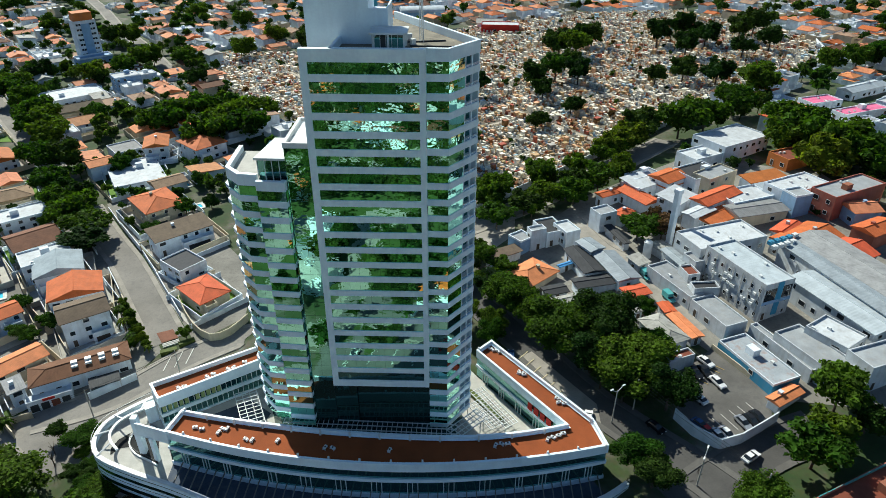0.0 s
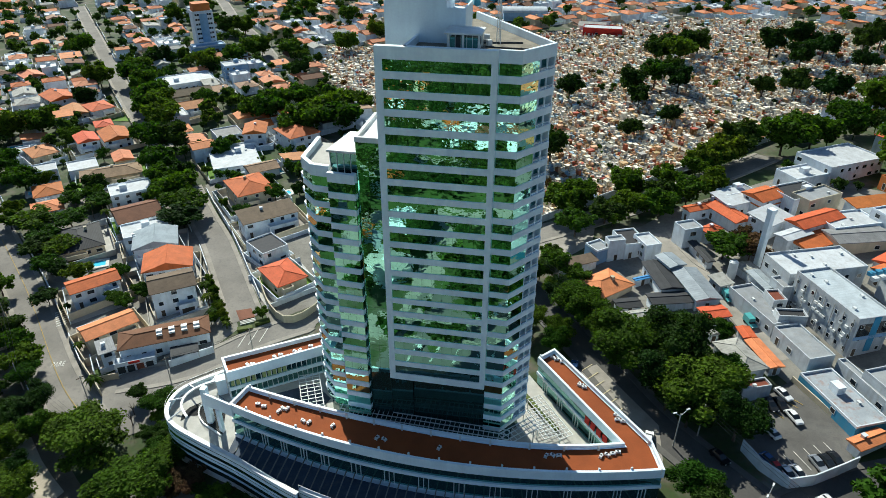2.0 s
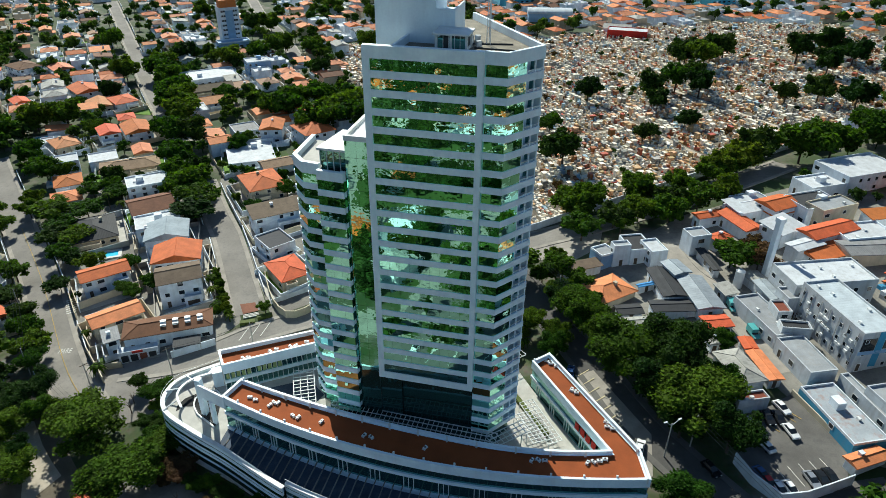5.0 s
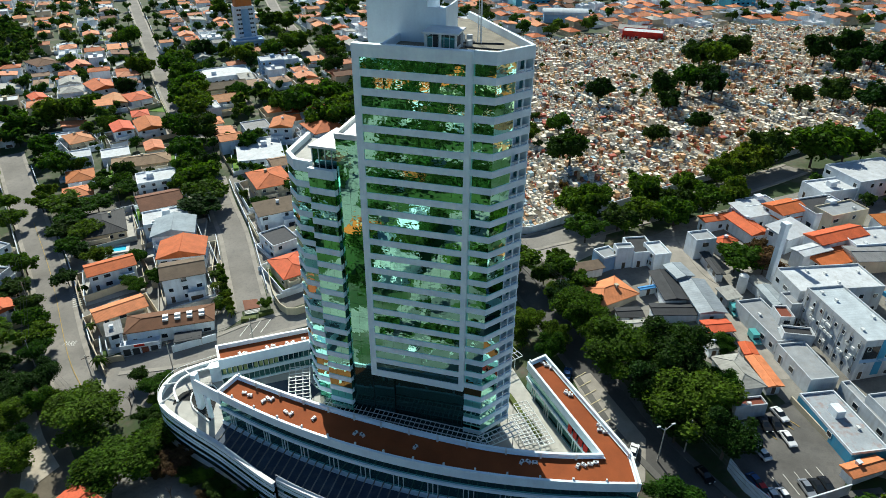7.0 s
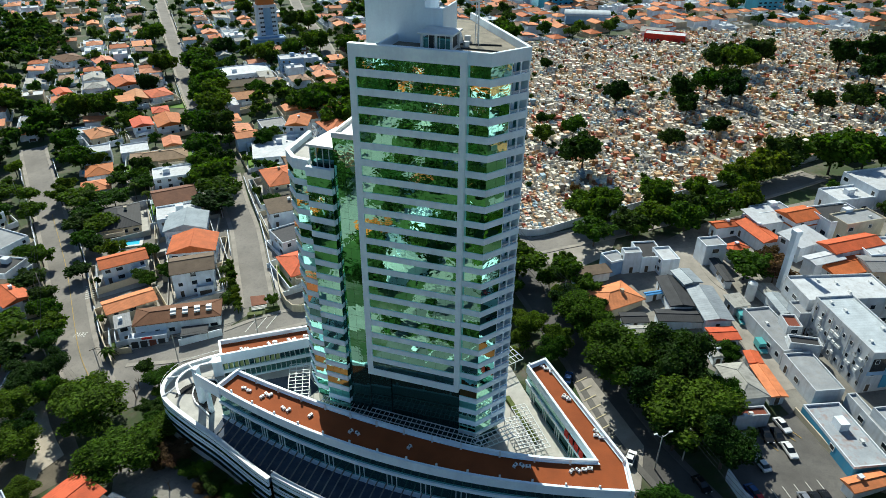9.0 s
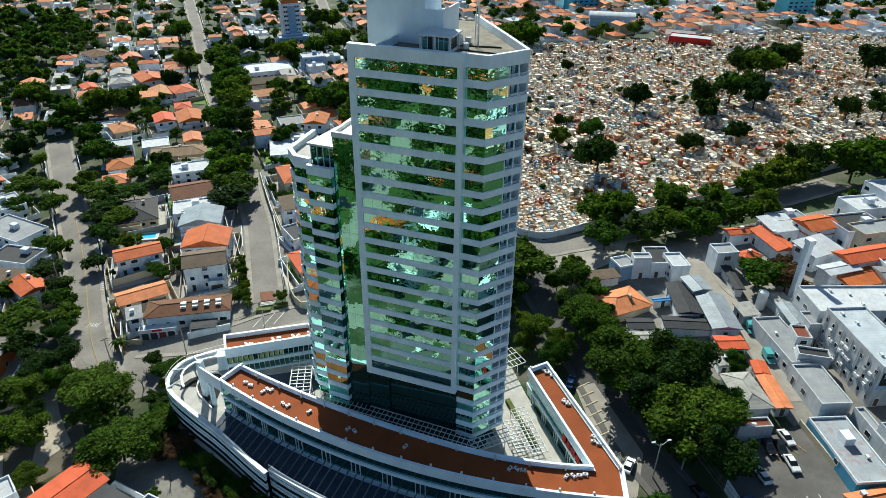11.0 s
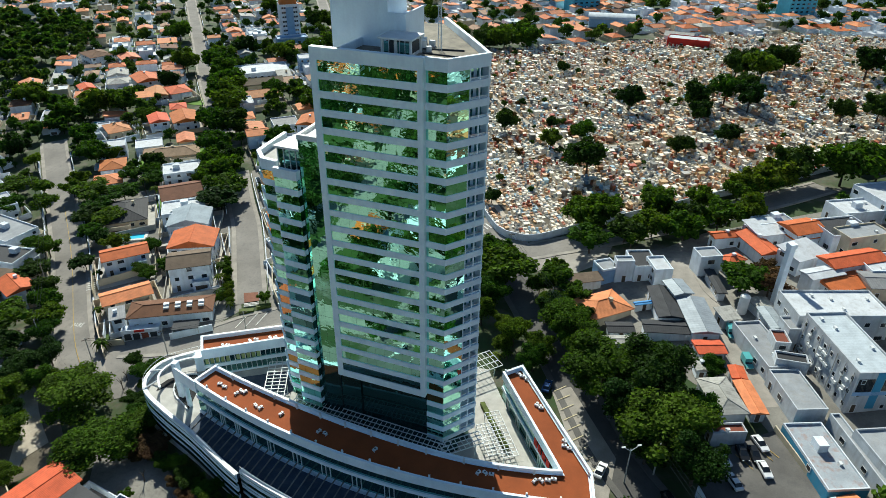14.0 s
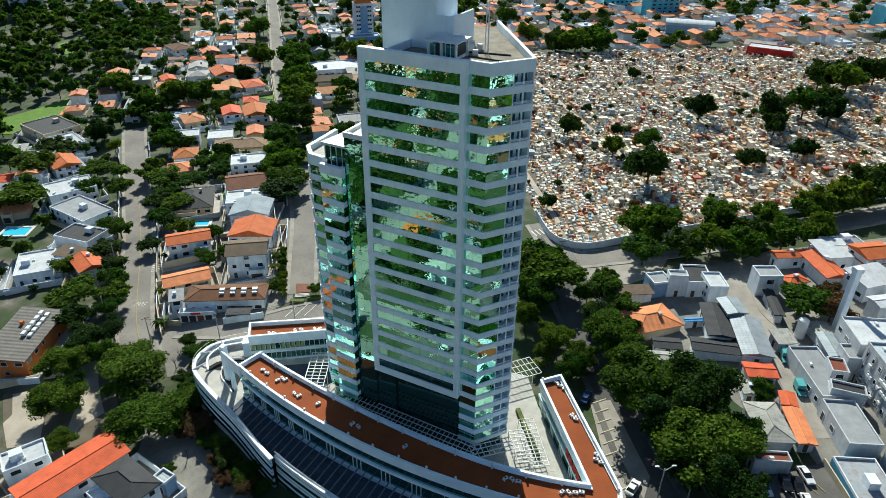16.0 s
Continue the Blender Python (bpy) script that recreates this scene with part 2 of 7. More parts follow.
WALLS = {
    "white": material("white_render", (0.75, 0.80, 0.85), 0.85, 0, 0.8, 0.4, 5.0, 0.05, 0.12, stains=0.25),
    "cream": material("cream_render", (0.60, 0.52, 0.38), 0.85, 0, 0.8, 0.4, 5.0, 0.05, 0.15, stains=0.25),
    "blue": material("blue_render", (0.26, 0.40, 0.58), 0.8, 0, 0.8, 0.4, 5.0, 0.05, stains=0.15),
    "bluewall": material("bright_blue_render", (0.06, 0.26, 0.42), 0.8, 0, 0.8, 0.4, 5.0, 0.05, stains=0.15),
    "aqua": material("aqua_render", (0.12, 0.46, 0.60), 0.8, 0, 0.8, 0.4, 5.0, 0.05, stains=0.1),
    "orange": material("orange_render", (0.55, 0.17, 0.04), 0.8, 0, 0.8, 0.4, 5.0, 0.05, stains=0.15),
    "red": material("red_render", (0.50, 0.03, 0.02), 0.8, 0, 0.8, 0.4, 5.0, 0.05),
    "factory": material("grey_white_render", (0.54, 0.57, 0.60), 0.85, 0, 0.75, 0.4, 5.0, 0.05, 0.12, stains=0.4),
    "brick": material("brick_render", (0.36, 0.13, 0.08), 0.9, 0, 0.75, 0.5, 6.0, 0.1, 0.2, stains=0.2),
}
TOMBS = [
    material("tomb_white", (0.88, 0.81, 0.67), 0.7, 0, 0.7, 1.0, 6.0, 0, 0, 0.25),
    material("tomb_grey", (0.40, 0.38, 0.34), 0.75, 0, 0.6, 1.0, 6.0, 0, 0, 0.4),
    material("tomb_tan", (0.68, 0.44, 0.23), 0.7, 0, 0.65, 1.0, 6.0, 0, 0, 0.35),
    material("tomb_brown", (0.42, 0.15, 0.06), 0.5, 0, 0.6, 1.0, 6.0, 0, 0, 0.5),
    material("tomb_blue", (0.34, 0.46, 0.54), 0.6, 0, 0.7, 1.0, 6.0, 0, 0, 0.3),
]
CARS = {
    "white": material("car_white", (0.72, 0.72, 0.72), 0.25, 0, 0.95, bump=0),
    "silver": material("car_silver", (0.42, 0.43, 0.45), 0.3, 0.6, 0.95, bump=0),
    "black": material("car_black", (0.015, 0.016, 0.018), 0.2, 0, 0.95, bump=0),
    "red": material("car_red", (0.45, 0.02, 0.02), 0.25, 0, 0.95, bump=0),
    "blue": material("car_blue", (0.04, 0.09, 0.22), 0.25, 0.2, 0.95, bump=0),
    "teal": material("van_teal", (0.10, 0.36, 0.36), 0.35, 0, 0.95, bump=0),
}
TYRE = material("rubber", (0.02, 0.02, 0.02), 0.9)


# ---- mesh tools ----
class Build:
    """Gathers corners and faces of one mesh."""

    def __init__(self):
        self.v, self.f, self.m = [], [], []

    def face(self, pts, mat=0):
        k = len(self.v)
        self.v += [tuple(p) for p in pts]
        self.f.append(tuple(range(k, k + len(pts))))
        self.m.append(mat)

    def prism(self, poly, z0, z1, mat=0, cap=True, base=False):
        """Upright walls over a plan that runs anticlockwise."""
        k, n = len(self.v), len(poly)
        self.v += [(x, y, z0) for x, y in poly] + [(x, y, z1) for x, y in poly]
        for i in range(n):
            j = (i + 1) % n
            self.f.append((k + i, k + j, k + n + j, k + n + i))
            self.m.append(mat)
        if cap:
            self.f.append(tuple(range(k + n, k + 2 * n)))
            self.m.append(mat)
        if base:
            self.f.append(tuple(range(k + n - 1, k - 1, -1)))
            self.m.append(mat)

    def box(self, x0, x1, y0, y1, z0, z1, mat=0):
        self.prism([(x0, y0), (x1, y0), (x1, y1), (x0, y1)], z0, z1, mat, True, True)

    def turned(self, cx, cy, yaw, w, d, z0, z1, mat=0):
        c, s = math.cos(yaw), math.sin(yaw)
        self.prism([(cx + c * a - s * b, cy + s * a + c * b) for a, b in ((-w / 2, -d / 2), (w / 2, -d / 2), (w / 2, d / 2), (-w / 2, d / 2))], z0, z1, mat, True, True)

    def ribbon(self, pts, thick, z0, z1, mat=0, closed=False):
        """A wall of even thickness along a line in plan; it lies on the line's left side."""
        n = len(pts)
        inner = []
        for i, (x, y) in enumerate(pts):
            a = pts[i - 1] if (i or closed) else pts[i]
            b = pts[(i + 1) % n] if (i < n - 1 or closed) else pts[i]
            d1, d2 = Vector((x - a[0], y - a[1])), Vector((b[0] - x, b[1] - y))
            d1 = d1.normalized() if d1.length > 1e-6 else d2.normalized()
            d2 = d2.normalized() if d2.length > 1e-6 else d1
            nrm = Vector((-(d1.y + d2.y), d1.x + d2.x))
            nrm = nrm.normalized() if nrm.length > 1e-6 else Vector((-d1.y, d1.x))
            k = thick / max(0.45, nrm.dot(Vector((-d1.y, d1.x))))
            inner.append((x + nrm.x * k, y + nrm.y * k))
        for i in range(n if closed else n - 1):
            j = (i + 1) % n
            a, b, c, d = pts[i], pts[j], inner[j], inner[i]
            lo = [(*p, z0) for p in (a, b, c, d)]
            hi = [(*p, z1) for p in (a, b, c, d)]
            self.face(hi, mat)
            self.face(lo[::-1], mat)
            self.face([lo[0], lo[1], hi[1], hi[0]], mat)
            self.face([lo[2], lo[3], hi[3], hi[2]], mat)
            if not closed and i == 0:
                self.face([lo[3], lo[0], hi[0], hi[3]], mat)
            if not closed and i == n - 2:
                self.face([lo[1], lo[2], hi[2], hi[1]], mat)

    def rod(self, a, b, r, mat=0, n=6, r2=None):
        a, b = Vector(a), Vector(b)
        u = (b - a).normalized()
        s = u.orthogonal().normalized()
        t = u.cross(s)
        k = len(self.v)
        for p, rr in ((a, r), (b, r if r2 is None else r2)):
            for i in range(n):
                q = 2 * math.pi * i / n
                self.v.append(tuple(p + (s * math.cos(q) + t * math.sin(q)) * rr))
        for i in range(n):
            j = (i + 1) % n
            self.f.append((k + i, k + j, k + n + j, k + n + i))
            self.m.append(mat)
        self.f.append(tuple(range(k + n, k + 2 * n)))
        self.m.append(mat)

    def mesh(self, name, *mats):
        me = bpy.data.meshes.new(name)
        me.from_pydata(self.v, [], self.f)
        for m in mats:
            me.materials.append(m)
        if len(mats) > 1:
            me.polygons.foreach_set("material_index", self.m)
        me.update()
        return me


def thing(name, build, mats, label, category, group="", kind="", at=None, yaw=0.0):
    """A top-level object out of one mesh, or an Empty when there is no mesh."""
    mats = mats if isinstance(mats, (list, tuple)) else [mats]
    ob = new(name, build.mesh(name, *mats) if build else None)
    if at is not None:
        ob.location, ob.rotation_euler = at, (0, 0, yaw)
    return tagged(ob, label, category, group, kind)


def part(name, build, mat, parent, label="", at=None, rot=None):
    mats = mat if isinstance(mat, (list, tuple)) else [mat]
    me = build if isinstance(build, bpy.types.Mesh) else build.mesh(name, *mats)
    ob = new(name, me)
    ob.parent = parent
    if at is not None:
        ob.location = at
    if rot is not None:
        ob.rotation_euler = rot
    if label:
        ob["label"] = label
    return ob


def ground_z(x, y):
    """The height of the sloping ground."""
    u, w = math.tanh(x / 220), math.tanh(y / 320)
    return 3.07 + 19.86 * u + 14.57 * w + 3.43 * u * w + 1.46 * u * u - 1.28 * w * w - 20.47 * u * w * w - 16.28 * w ** 3


def inside(x, y, poly):
    r = False
    for i in range(len(poly)):
        (x1, y1), (x2, y2) = poly[i - 1], poly[i]
        if (y1 > y) != (y2 > y) and x < (x2 - x1) * (y - y1) / (y2 - y1) + x1:
            r = not r
    return r


def near_line(x, y, pts):
    best = 1e9
    for (x1, y1), (x2, y2) in zip(pts, pts[1:]):
        dx, dy = x2 - x1, y2 - y1
        k = max(0, min(1, ((x - x1) * dx + (y - y1) * dy) / (dx * dx + dy * dy)))
        best = min(best, math.hypot(x - x1 - k * dx, y - y1 - k * dy))
    return best


def smooth_line(pts, step=3.0):
    """A rounded line through the given plan points."""
    out = []
    for i in range(len(pts) - 1):
        p0, p1, p2, p3 = pts[max(0, i - 1)], pts[i], pts[i + 1], pts[min(len(pts) - 1, i + 2)]
        n = max(2, int(math.hypot(p2[0] - p1[0], p2[1] - p1[1]) / step))
        for k in range(n):
            t = k / n
            out.append(tuple(0.5 * (2 * p1[a] + (p2[a] - p0[a]) * t + (2 * p0[a] - 5 * p1[a] + 4 * p2[a] - p3[a]) * t * t + (3 * p1[a] - p0[a] - 3 * p2[a] + p3[a]) * t ** 3) for a in (0, 1)))
    return out + [tuple(pts[-1])]


# ---- ground ----
def axis(lo, hi, step, far):
    inner = list(np.arange(lo, hi + 0.1, step))
    return [-far, -1400, -900, -650] + inner + [inner[-1] + 60, inner[-1] + 150, inner[-1] + 400, inner[-1] + 1000, far + 400]


gx, gy = axis(-500, 460, 8.0, 2600), axis(-420, 620, 8.0, 2600)
gb = Build()
for y in gy:
    for x in gx:
        gb.v.append((x, y, ground_z(x, y)))
nx = len(gx)
gb.f = [(j * nx + i, j * nx + i + 1, (j + 1) * nx + i + 1, (j + 1) * nx + i) for j in range(len(gy) - 1) for i in range(nx - 1)]
GROUND = bpy.data.materials.new("ground")
GROUND.use_nodes = True
gn, gl = GROUND.node_tree.nodes, GROUND.node_tree.links
gco = gn.new("ShaderNodeTexCoord")
n1, n2, n3 = (gn.new("ShaderNodeTexNoise") for _ in range(3))
n1.inputs["Scale"].default_value, n2.inputs["Scale"].default_value, n3.inputs["Scale"].default_value = 0.05, 0.9, 0.16
for q in (n1, n2, n3):
    q.inputs["Detail"].default_value = 6
    gl.new(gco.outputs["Object"], q.inputs["Vector"])
r1 = gn.new("ShaderNodeValToRGB")
for e, (p, c) in zip([r1.color_ramp.elements[0], r1.color_ramp.elements[1], r1.color_ramp.elements.new(0.5), r1.color_ramp.elements.new(0.57)],
                     ((0.40, (0.032, 0.068, 0.012)), (0.72, (0.30, 0.27, 0.22)), (0.48, (0.055, 0.080, 0.022)), (0.56, (0.15, 0.14, 0.10)))):
    e.position, e.color = p, (*c, 1)
ga = gn.new("ShaderNodeMath")
ga.operation = "MULTIPLY_ADD"
ga.inputs[1].default_value = 0.35
gl.new(n3.outputs["Fac"], ga.inputs[0])
gm = gn.new("ShaderNodeMath")
gm.operation = "MULTIPLY_ADD"
gm.inputs[1].default_value, gm.inputs[2].default_value = 0.5, 0.06
gl.new(n1.outputs["Fac"], gm.inputs[0])
gl.new(gm.outputs[0], ga.inputs[2])
gl.new(ga.outputs[0], r1.inputs["Fac"])
gmx = gn.new("ShaderNodeMix")
gmx.data_type, gmx.blend_type = "RGBA", "MULTIPLY"
gmx.inputs[0].default_value = 0.55
gl.new(r1.outputs["Color"], gmx.inputs[6])
gl.new(n2.outputs["Color"], gmx.inputs[7])
gl.new(gmx.outputs[2], gn["Principled BSDF"].inputs["Base Color"])
gn["Principled BSDF"].inputs["Roughness"].default_value = 0.95
thing("ground", gb, GROUND, "sloping town ground of bare earth, paving and patchy grass", "ground", kind="structure")

b = Build()                                       # unseen rough grass south of the tower, added to darken the glass reflections
for y in np.arange(-340, -68, 8.0):
    for x in np.arange(-148, 148, 8.0):
        b.face([(p, q, ground_z(p, q) + 0.05) for p, q in ((x, y), (x + 8, y), (x + 8, y + 8), (x, y + 8))])
thing("grass_slope", b, GRASS, "unseen grass slope added for dark green reflections in the tower glass", "grass", kind="structure")

ROADS = []


def strip(pts, width, lift, z_under=0.4):
    """A band that follows the ground along a line."""
    b = Build()
    rows = []
    for i, (x, y) in enumerate(pts):
        a, c = pts[max(0, i - 1)], pts[min(len(pts) - 1, i + 1)]
        d = Vector((c[0] - a[0], c[1] - a[1])).normalized()
        row = []
        for k in (-0.5, -0.2, 0.2, 0.5):
            px, py = x - d.y * width * k, y + d.x * width * k
            row.append((px, py, ground_z(px, py) + lift))
        rows.append(row)
    for r, q in zip(rows, rows[1:]):
        for i in range(3):
            b.face([r[i], q[i], q[i + 1], r[i + 1]])
        for i, flip in ((0, 1), (3, 0)):
            lo = [(p[0], p[1], p[2] - z_under) for p in (r[i], q[i])]
            f = [r[i], q[i], lo[1], lo[0]]
            b.face(f if not flip else f[::-1])
    return b


def road(name, width, mat, pts, label):
    line = smooth_line(pts)
    ROADS.append((line, width))
    thing(name, strip(line, width, 0.10), MATS[mat], label, "road", kind="structure")
    for side in (-1, 1):
        off = []
        for i, (x, y) in enumerate(line):
            a, c = line[max(0, i - 1)], line[min(len(line) - 1, i + 1)]
            d = Vector((c[0] - a[0], c[1] - a[1])).normalized()
            off.append((x - d.y * side * (width / 2 + 0.7), y + d.x * side * (width / 2 + 0.7)))
        # the pavement of the tree-shaded streets is darkened along with the asphalt
        thing("pavement", strip(off, 1.4, 0.24), MIDASPHALT if mat == "shade_toned_asphalt" else PAVING, "narrow pale concrete pavement with a raised kerb", "pavement", kind="structure")


road("road", 9, "asphalt", [(-87.4, 0.4), (-106.6, 14.8), (-142.1, 47.6), (-177.5, 77.6), (-205.0, 101.0), (-232.0, 124.0), (-238.0, 129.5)], "worn grey asphalt avenue with faded yellow lines and tree shade")
road("road", 7, "asphalt", [(-88.4, 15.7), (-71.8, 22.3), (-59.2, 34.7), (-46.6, 43.3), (-43.6, 43.5)], "grey asphalt street behind the white podium")
road("road", 7.5, "asphalt", [(-65.8, 43.2), (-77.8, 59.7), (-94.2, 82.1), (-108.4, 98.9), (-127.9, 123.1)], "sunlit grey asphalt cul-de-sac between houses")
road("road", 7, "asphalt", [(-156.5, 155.6), (-191.4, 192.7), (-230.1, 235.7), (-278.2, 292.1), (-343.2, 368.2), (-420.0, 458.0)], "narrow asphalt street lined with trees")
road("road", 7, "shade_toned_asphalt", [(-12.3, 95.7), (4.6, 74.4), (19.9, 51.4), (33.3, 30.1), (43.8, 13.7), (62.4, -7.1), (66.1, -12.0)], "shaded asphalt street under large trees")
road("road", 8, "asphalt", [(-12.8, 108.2), (3.2, 89.4), (13.8, 93.1), (33.5, 105.5), (56.3, 122.2), (79.9, 141.7), (96.4, 157.0)], "asphalt street along the cemetery wall")
road("road", 6, "concrete", [(50.4, 94.6), (56.5, 76.7), (64.7, 66.0), (69.2, 53.7), (74.7, 36.6)], "pale concrete driveway between sheds")
road("road", 8, "shade_toned_asphalt", [(55.2, -13.8), (67.1, -6.0), (77.9, -0.2), (88.5, 3.7)], "asphalt side street beside the car park wall")
road("road", 7, "asphalt", [(-166.9, 304.5), (-205.3, 362.7), (-259.3, 436.2), (-305.7, 507.0), (-380.0, 610.0)], "far asphalt street between houses")


def patch(name, poly, lift, mat, label, category):
    """A flat piece of yard laid on the ground."""
    b = Build()
    xs, ys = [p[0] for p in poly], [p[1] for p in poly]
    bm = bmesh.new()
    bm.faces.new([bm.verts.new((x, y, 0)) for x, y in poly])
    bmesh.ops.triangulate(bm, faces=bm.faces)
    for _ in range(3):
        bmesh.ops.subdivide_edges(bm, edges=[e for e in bm.edges if e.calc_length() > 4], cuts=1, use_grid_fill=True)
    for v in bm.verts:
        v.co.z = ground_z(v.co.x, v.co.y) + lift
    bmesh.ops.recalc_face_normals(bm, faces=bm.faces)
    me = bpy.data.meshes.new(name)
    bm.to_mesh(me)
    bm.free()
    me.materials.append(mat)
    return tagged(new(name, me), label, category, kind="structure")


patch("street_corner", [(2.5, 91.0), (10.0, 92.0), (22.0, 98.0), (32.0, 101.0), (31.0, 88.0), (24.0, 80.0), (13.2, 79.0), (9.0, 76.0)], 0.08, PAVING, "dusty grey paving at the street corner", "pavement")
CARPARK = [(66.4, 22.7), (74.4, 29.4), (82.1, 14.0), (80.2, 6.4), (66.8, 0.0), (60.4, 8.4)]
patch("car_park", CARPARK, 0.16, MIDASPHALT, "grey asphalt car park with worn bay lines", "car park")
patch("dirt_yard", [(-111.2, -23.7), (-114.0, -13.0), (-112.1, -3.9), (-106.7, 3.2), (-95.7, 0.9), (-84.5, -10.3), (-69.7, -20.9), (-74.8, -24.0), (-78.5, -30.3), (-87.5, -34.1), (-93.7, -34.9)], 0.06, SHADEDIRT, "brown trodden dirt under the trees", "ground")
patch("street_verge", [(-83, 15.5), (-70, 19), (-57, 30), (-52, 24), (-57, 14), (-65, 7), (-68, 1), (-76, 3)], 0.09, ASPHALT, "worn asphalt verge beside the ramp", "road")
patch("plaza", [(-101.8, -26.8), (-102.6, -20.1), (-93.3, -24.8), (-88.2, -32.2), (-91.9, -35.1), (-101.0, -30.2)], 0.14, SAND, "pale trodden earth plaza between trees", "plaza")
patch("plaza", [(-106.3, -7.9), (-96.6, -6.7), (-84.7, -14.6), (-79.8, -17.5), (-81.7, -23.6), (-89.7, -18.6), (-98.7, -13.1)][::-1], 0.17, SAND, "pale trodden earth clearing between trees", "plaza")
patch("plaza", [(-108.9, -22.5), (-104.3, -18.6), (-92.2, -25.3), (-85.9, -30.9), (-91.7, -34.0)][::-1], 0.18, SAND, "pale trodden earth clearing between trees", "plaza")
patch("path", [(-104.9, -8.3), (-107.8, -3.1), (-98.6, -4.4), (-90.0, -11.2), (-83.1, -20.3), (-80.1, -25.7), (-83.4, -25.5), (-90.9, -16.3)], 0.14, SAND, "pale trodden earth path between trees", "path")
patch("street_corner", [(-99.6, 5.5), (-96.3, 10.7), (-93.6, 16.3), (-81.9, 16.3), (-79.1, 10.9), (-76.6, 4.7), (-72.7, 0.2), (-75.4, -1.6), (-81.1, 2.9), (-91.2, 6.1)], 0.12, ASPHALT, "worn grey asphalt at the street corner", "road")
LAWNS = [[(-298.2, 96.7), (-318.4, 110.0), (-314.5, 127.2), (-314.2, 150.2), (-300.7, 141.7), (-284.4, 110.7), (-285.6, 100.5)],
         [(-427.0, 225.6), (-420.9, 239.1), (-392.6, 221.6), (-397.7, 205.2)],
         [(-216.7, 191.8), (-222.1, 199.5), (-205.8, 203.2), (-198.4, 192.4)]]
for poly in LAWNS:
    patch("lawn", poly, 0.2, LAWN, "bright green sunlit lawn", "lawn")
patch("parking_lot", [(-161.4, 255.2), (-187.4, 310.5), (-171.6, 315.4), (-145.8, 262.4)], 0.15, ASPHALT, "grey asphalt parking lot beside a blue house", "car park")
patch("lot_ground", [(-92, 15), (-71, 27), (-66, 39), (-81, 60), (-97, 82), (-130, 121), (-172, 84), (-140, 54), (-107, 22)], 0.03, YARDGREY, "stained concrete and dirt between house lots", "yard")
patch("lot_ground", [(-58, 42), (-47, 52), (-50, 75), (-80, 110), (-114, 142), (-122, 126), (-90, 86), (-73, 62)], 0.03, YARDGREY, "stained concrete and dirt between house lots", "yard")
patch("parking_strip", [(27.5, 29.5), (31.7, 31.6), (44.5, 13.2), (44.5, 2.5), (43, -2)], 0.13, PAVING, "pale paved parking strip beside the podium", "pavement")
patch("yard", [(-66.0, -17.0), (-58.0, -12.5), (-50.0, -14.5), (-42.1, -17.8), (-30.0, -21.5), (-23.3, -24.7), (-29.3, -33.8), (-46.0, -34.0), (-58.0, -28.0)], 0.13, YARDGREY, "stained concrete yard in the shade of the podium", "yard")
# out of view: a forecourt added for the lower tower glass to reflect
patch("forecourt", [(-24, -27), (0, -29), (44, -23), (70, -30), (60, -66), (-20, -70)], 0.12, MIDASPHALT, "unseen grey forecourt added for reflections in the tower glass", "pavement")
patch("industrial_yard", [(28, 66), (44, 52), (58, 40), (72, 31), (84, 12), (120, 5), (150, 60), (140, 120), (100, 140), (58, 112), (40, 92)], 0.07, YARDGREY, "grey concrete yard between factory sheds", "yard")

# ---- the tower ----
from mathutils import geometry

PITCH, WIN_H, TOP_WIN = 2.98, 1.83, 87.0        # storey height, window height, head of the highest window
tower = thing("office_tower", None, [], "tall white and green mirror-glass office tower with stepped wing", "tower")


def panes(parent, p, q, z0, z1, count, mat, depth=0.0, tilt=0.16):
    """A row of single glass panes from p to q, each a hair out of true, with thin dark joints."""
    p, q = Vector((*p, 0)), Vector((*q, 0))
    d = (q - p)
    w = d.length / count
    d.normalize()
    out = Vector((d.y, -d.x, 0))
    b = Build()
    h = z1 - z0
    b.face([(-w / 2 + 0.012, 0, -h / 2), (w / 2 - 0.012, 0, -h / 2), (w / 2 - 0.012, 0, h / 2), (-w / 2 + 0.012, 0, h / 2)])
    b.face([(-w / 2 + 0.012, 0.05, -h / 2), (-w / 2 + 0.012, 0.05, h / 2), (w / 2 - 0.012, 0.05, h / 2), (w / 2 - 0.012, 0.05, -h / 2)])
    b.face([(-w / 2 + 0.012, 0, h / 2), (w / 2 - 0.012, 0, h / 2), (w / 2 - 0.012, 0.05, h / 2), (-w / 2 + 0.012, 0.05, h / 2)])
    b.face([(-w / 2 + 0.012, 0, -h / 2), (-w / 2 + 0.012, 0.05, -h / 2), (w / 2 - 0.012, 0.05, -h / 2), (w / 2 - 0.012, 0, -h / 2)])
    me = b.mesh("pane", mat)
    yaw = math.atan2(d.y, d.x)
    for i in range(count):
        c = p + d * (w * (i + 0.5)) + out * depth
        part("pane", me, mat, parent, at=(c.x, c.y, (z0 + z1) / 2),
             rot=(radians(random.gauss(0, tilt)), 0, yaw + radians(random.gauss(0, tilt))))


def core(poly, z0, z1, mat, name="glass_core"):
    b = Build()
    b.prism(poly, z0, z1)
    return part(name, b, mat, tower)


# plan of the chamfered balcony face
ex, ey = (16.0 - 11.3) / 7.7, (6.5 - 0.4) / 7.7


def on_face(s, back=0.0):
    """A plan point s metres along the balcony face, set back from it."""
    return (11.3 + ex * s - ey * back, 0.4 + ey * s + ex * back)


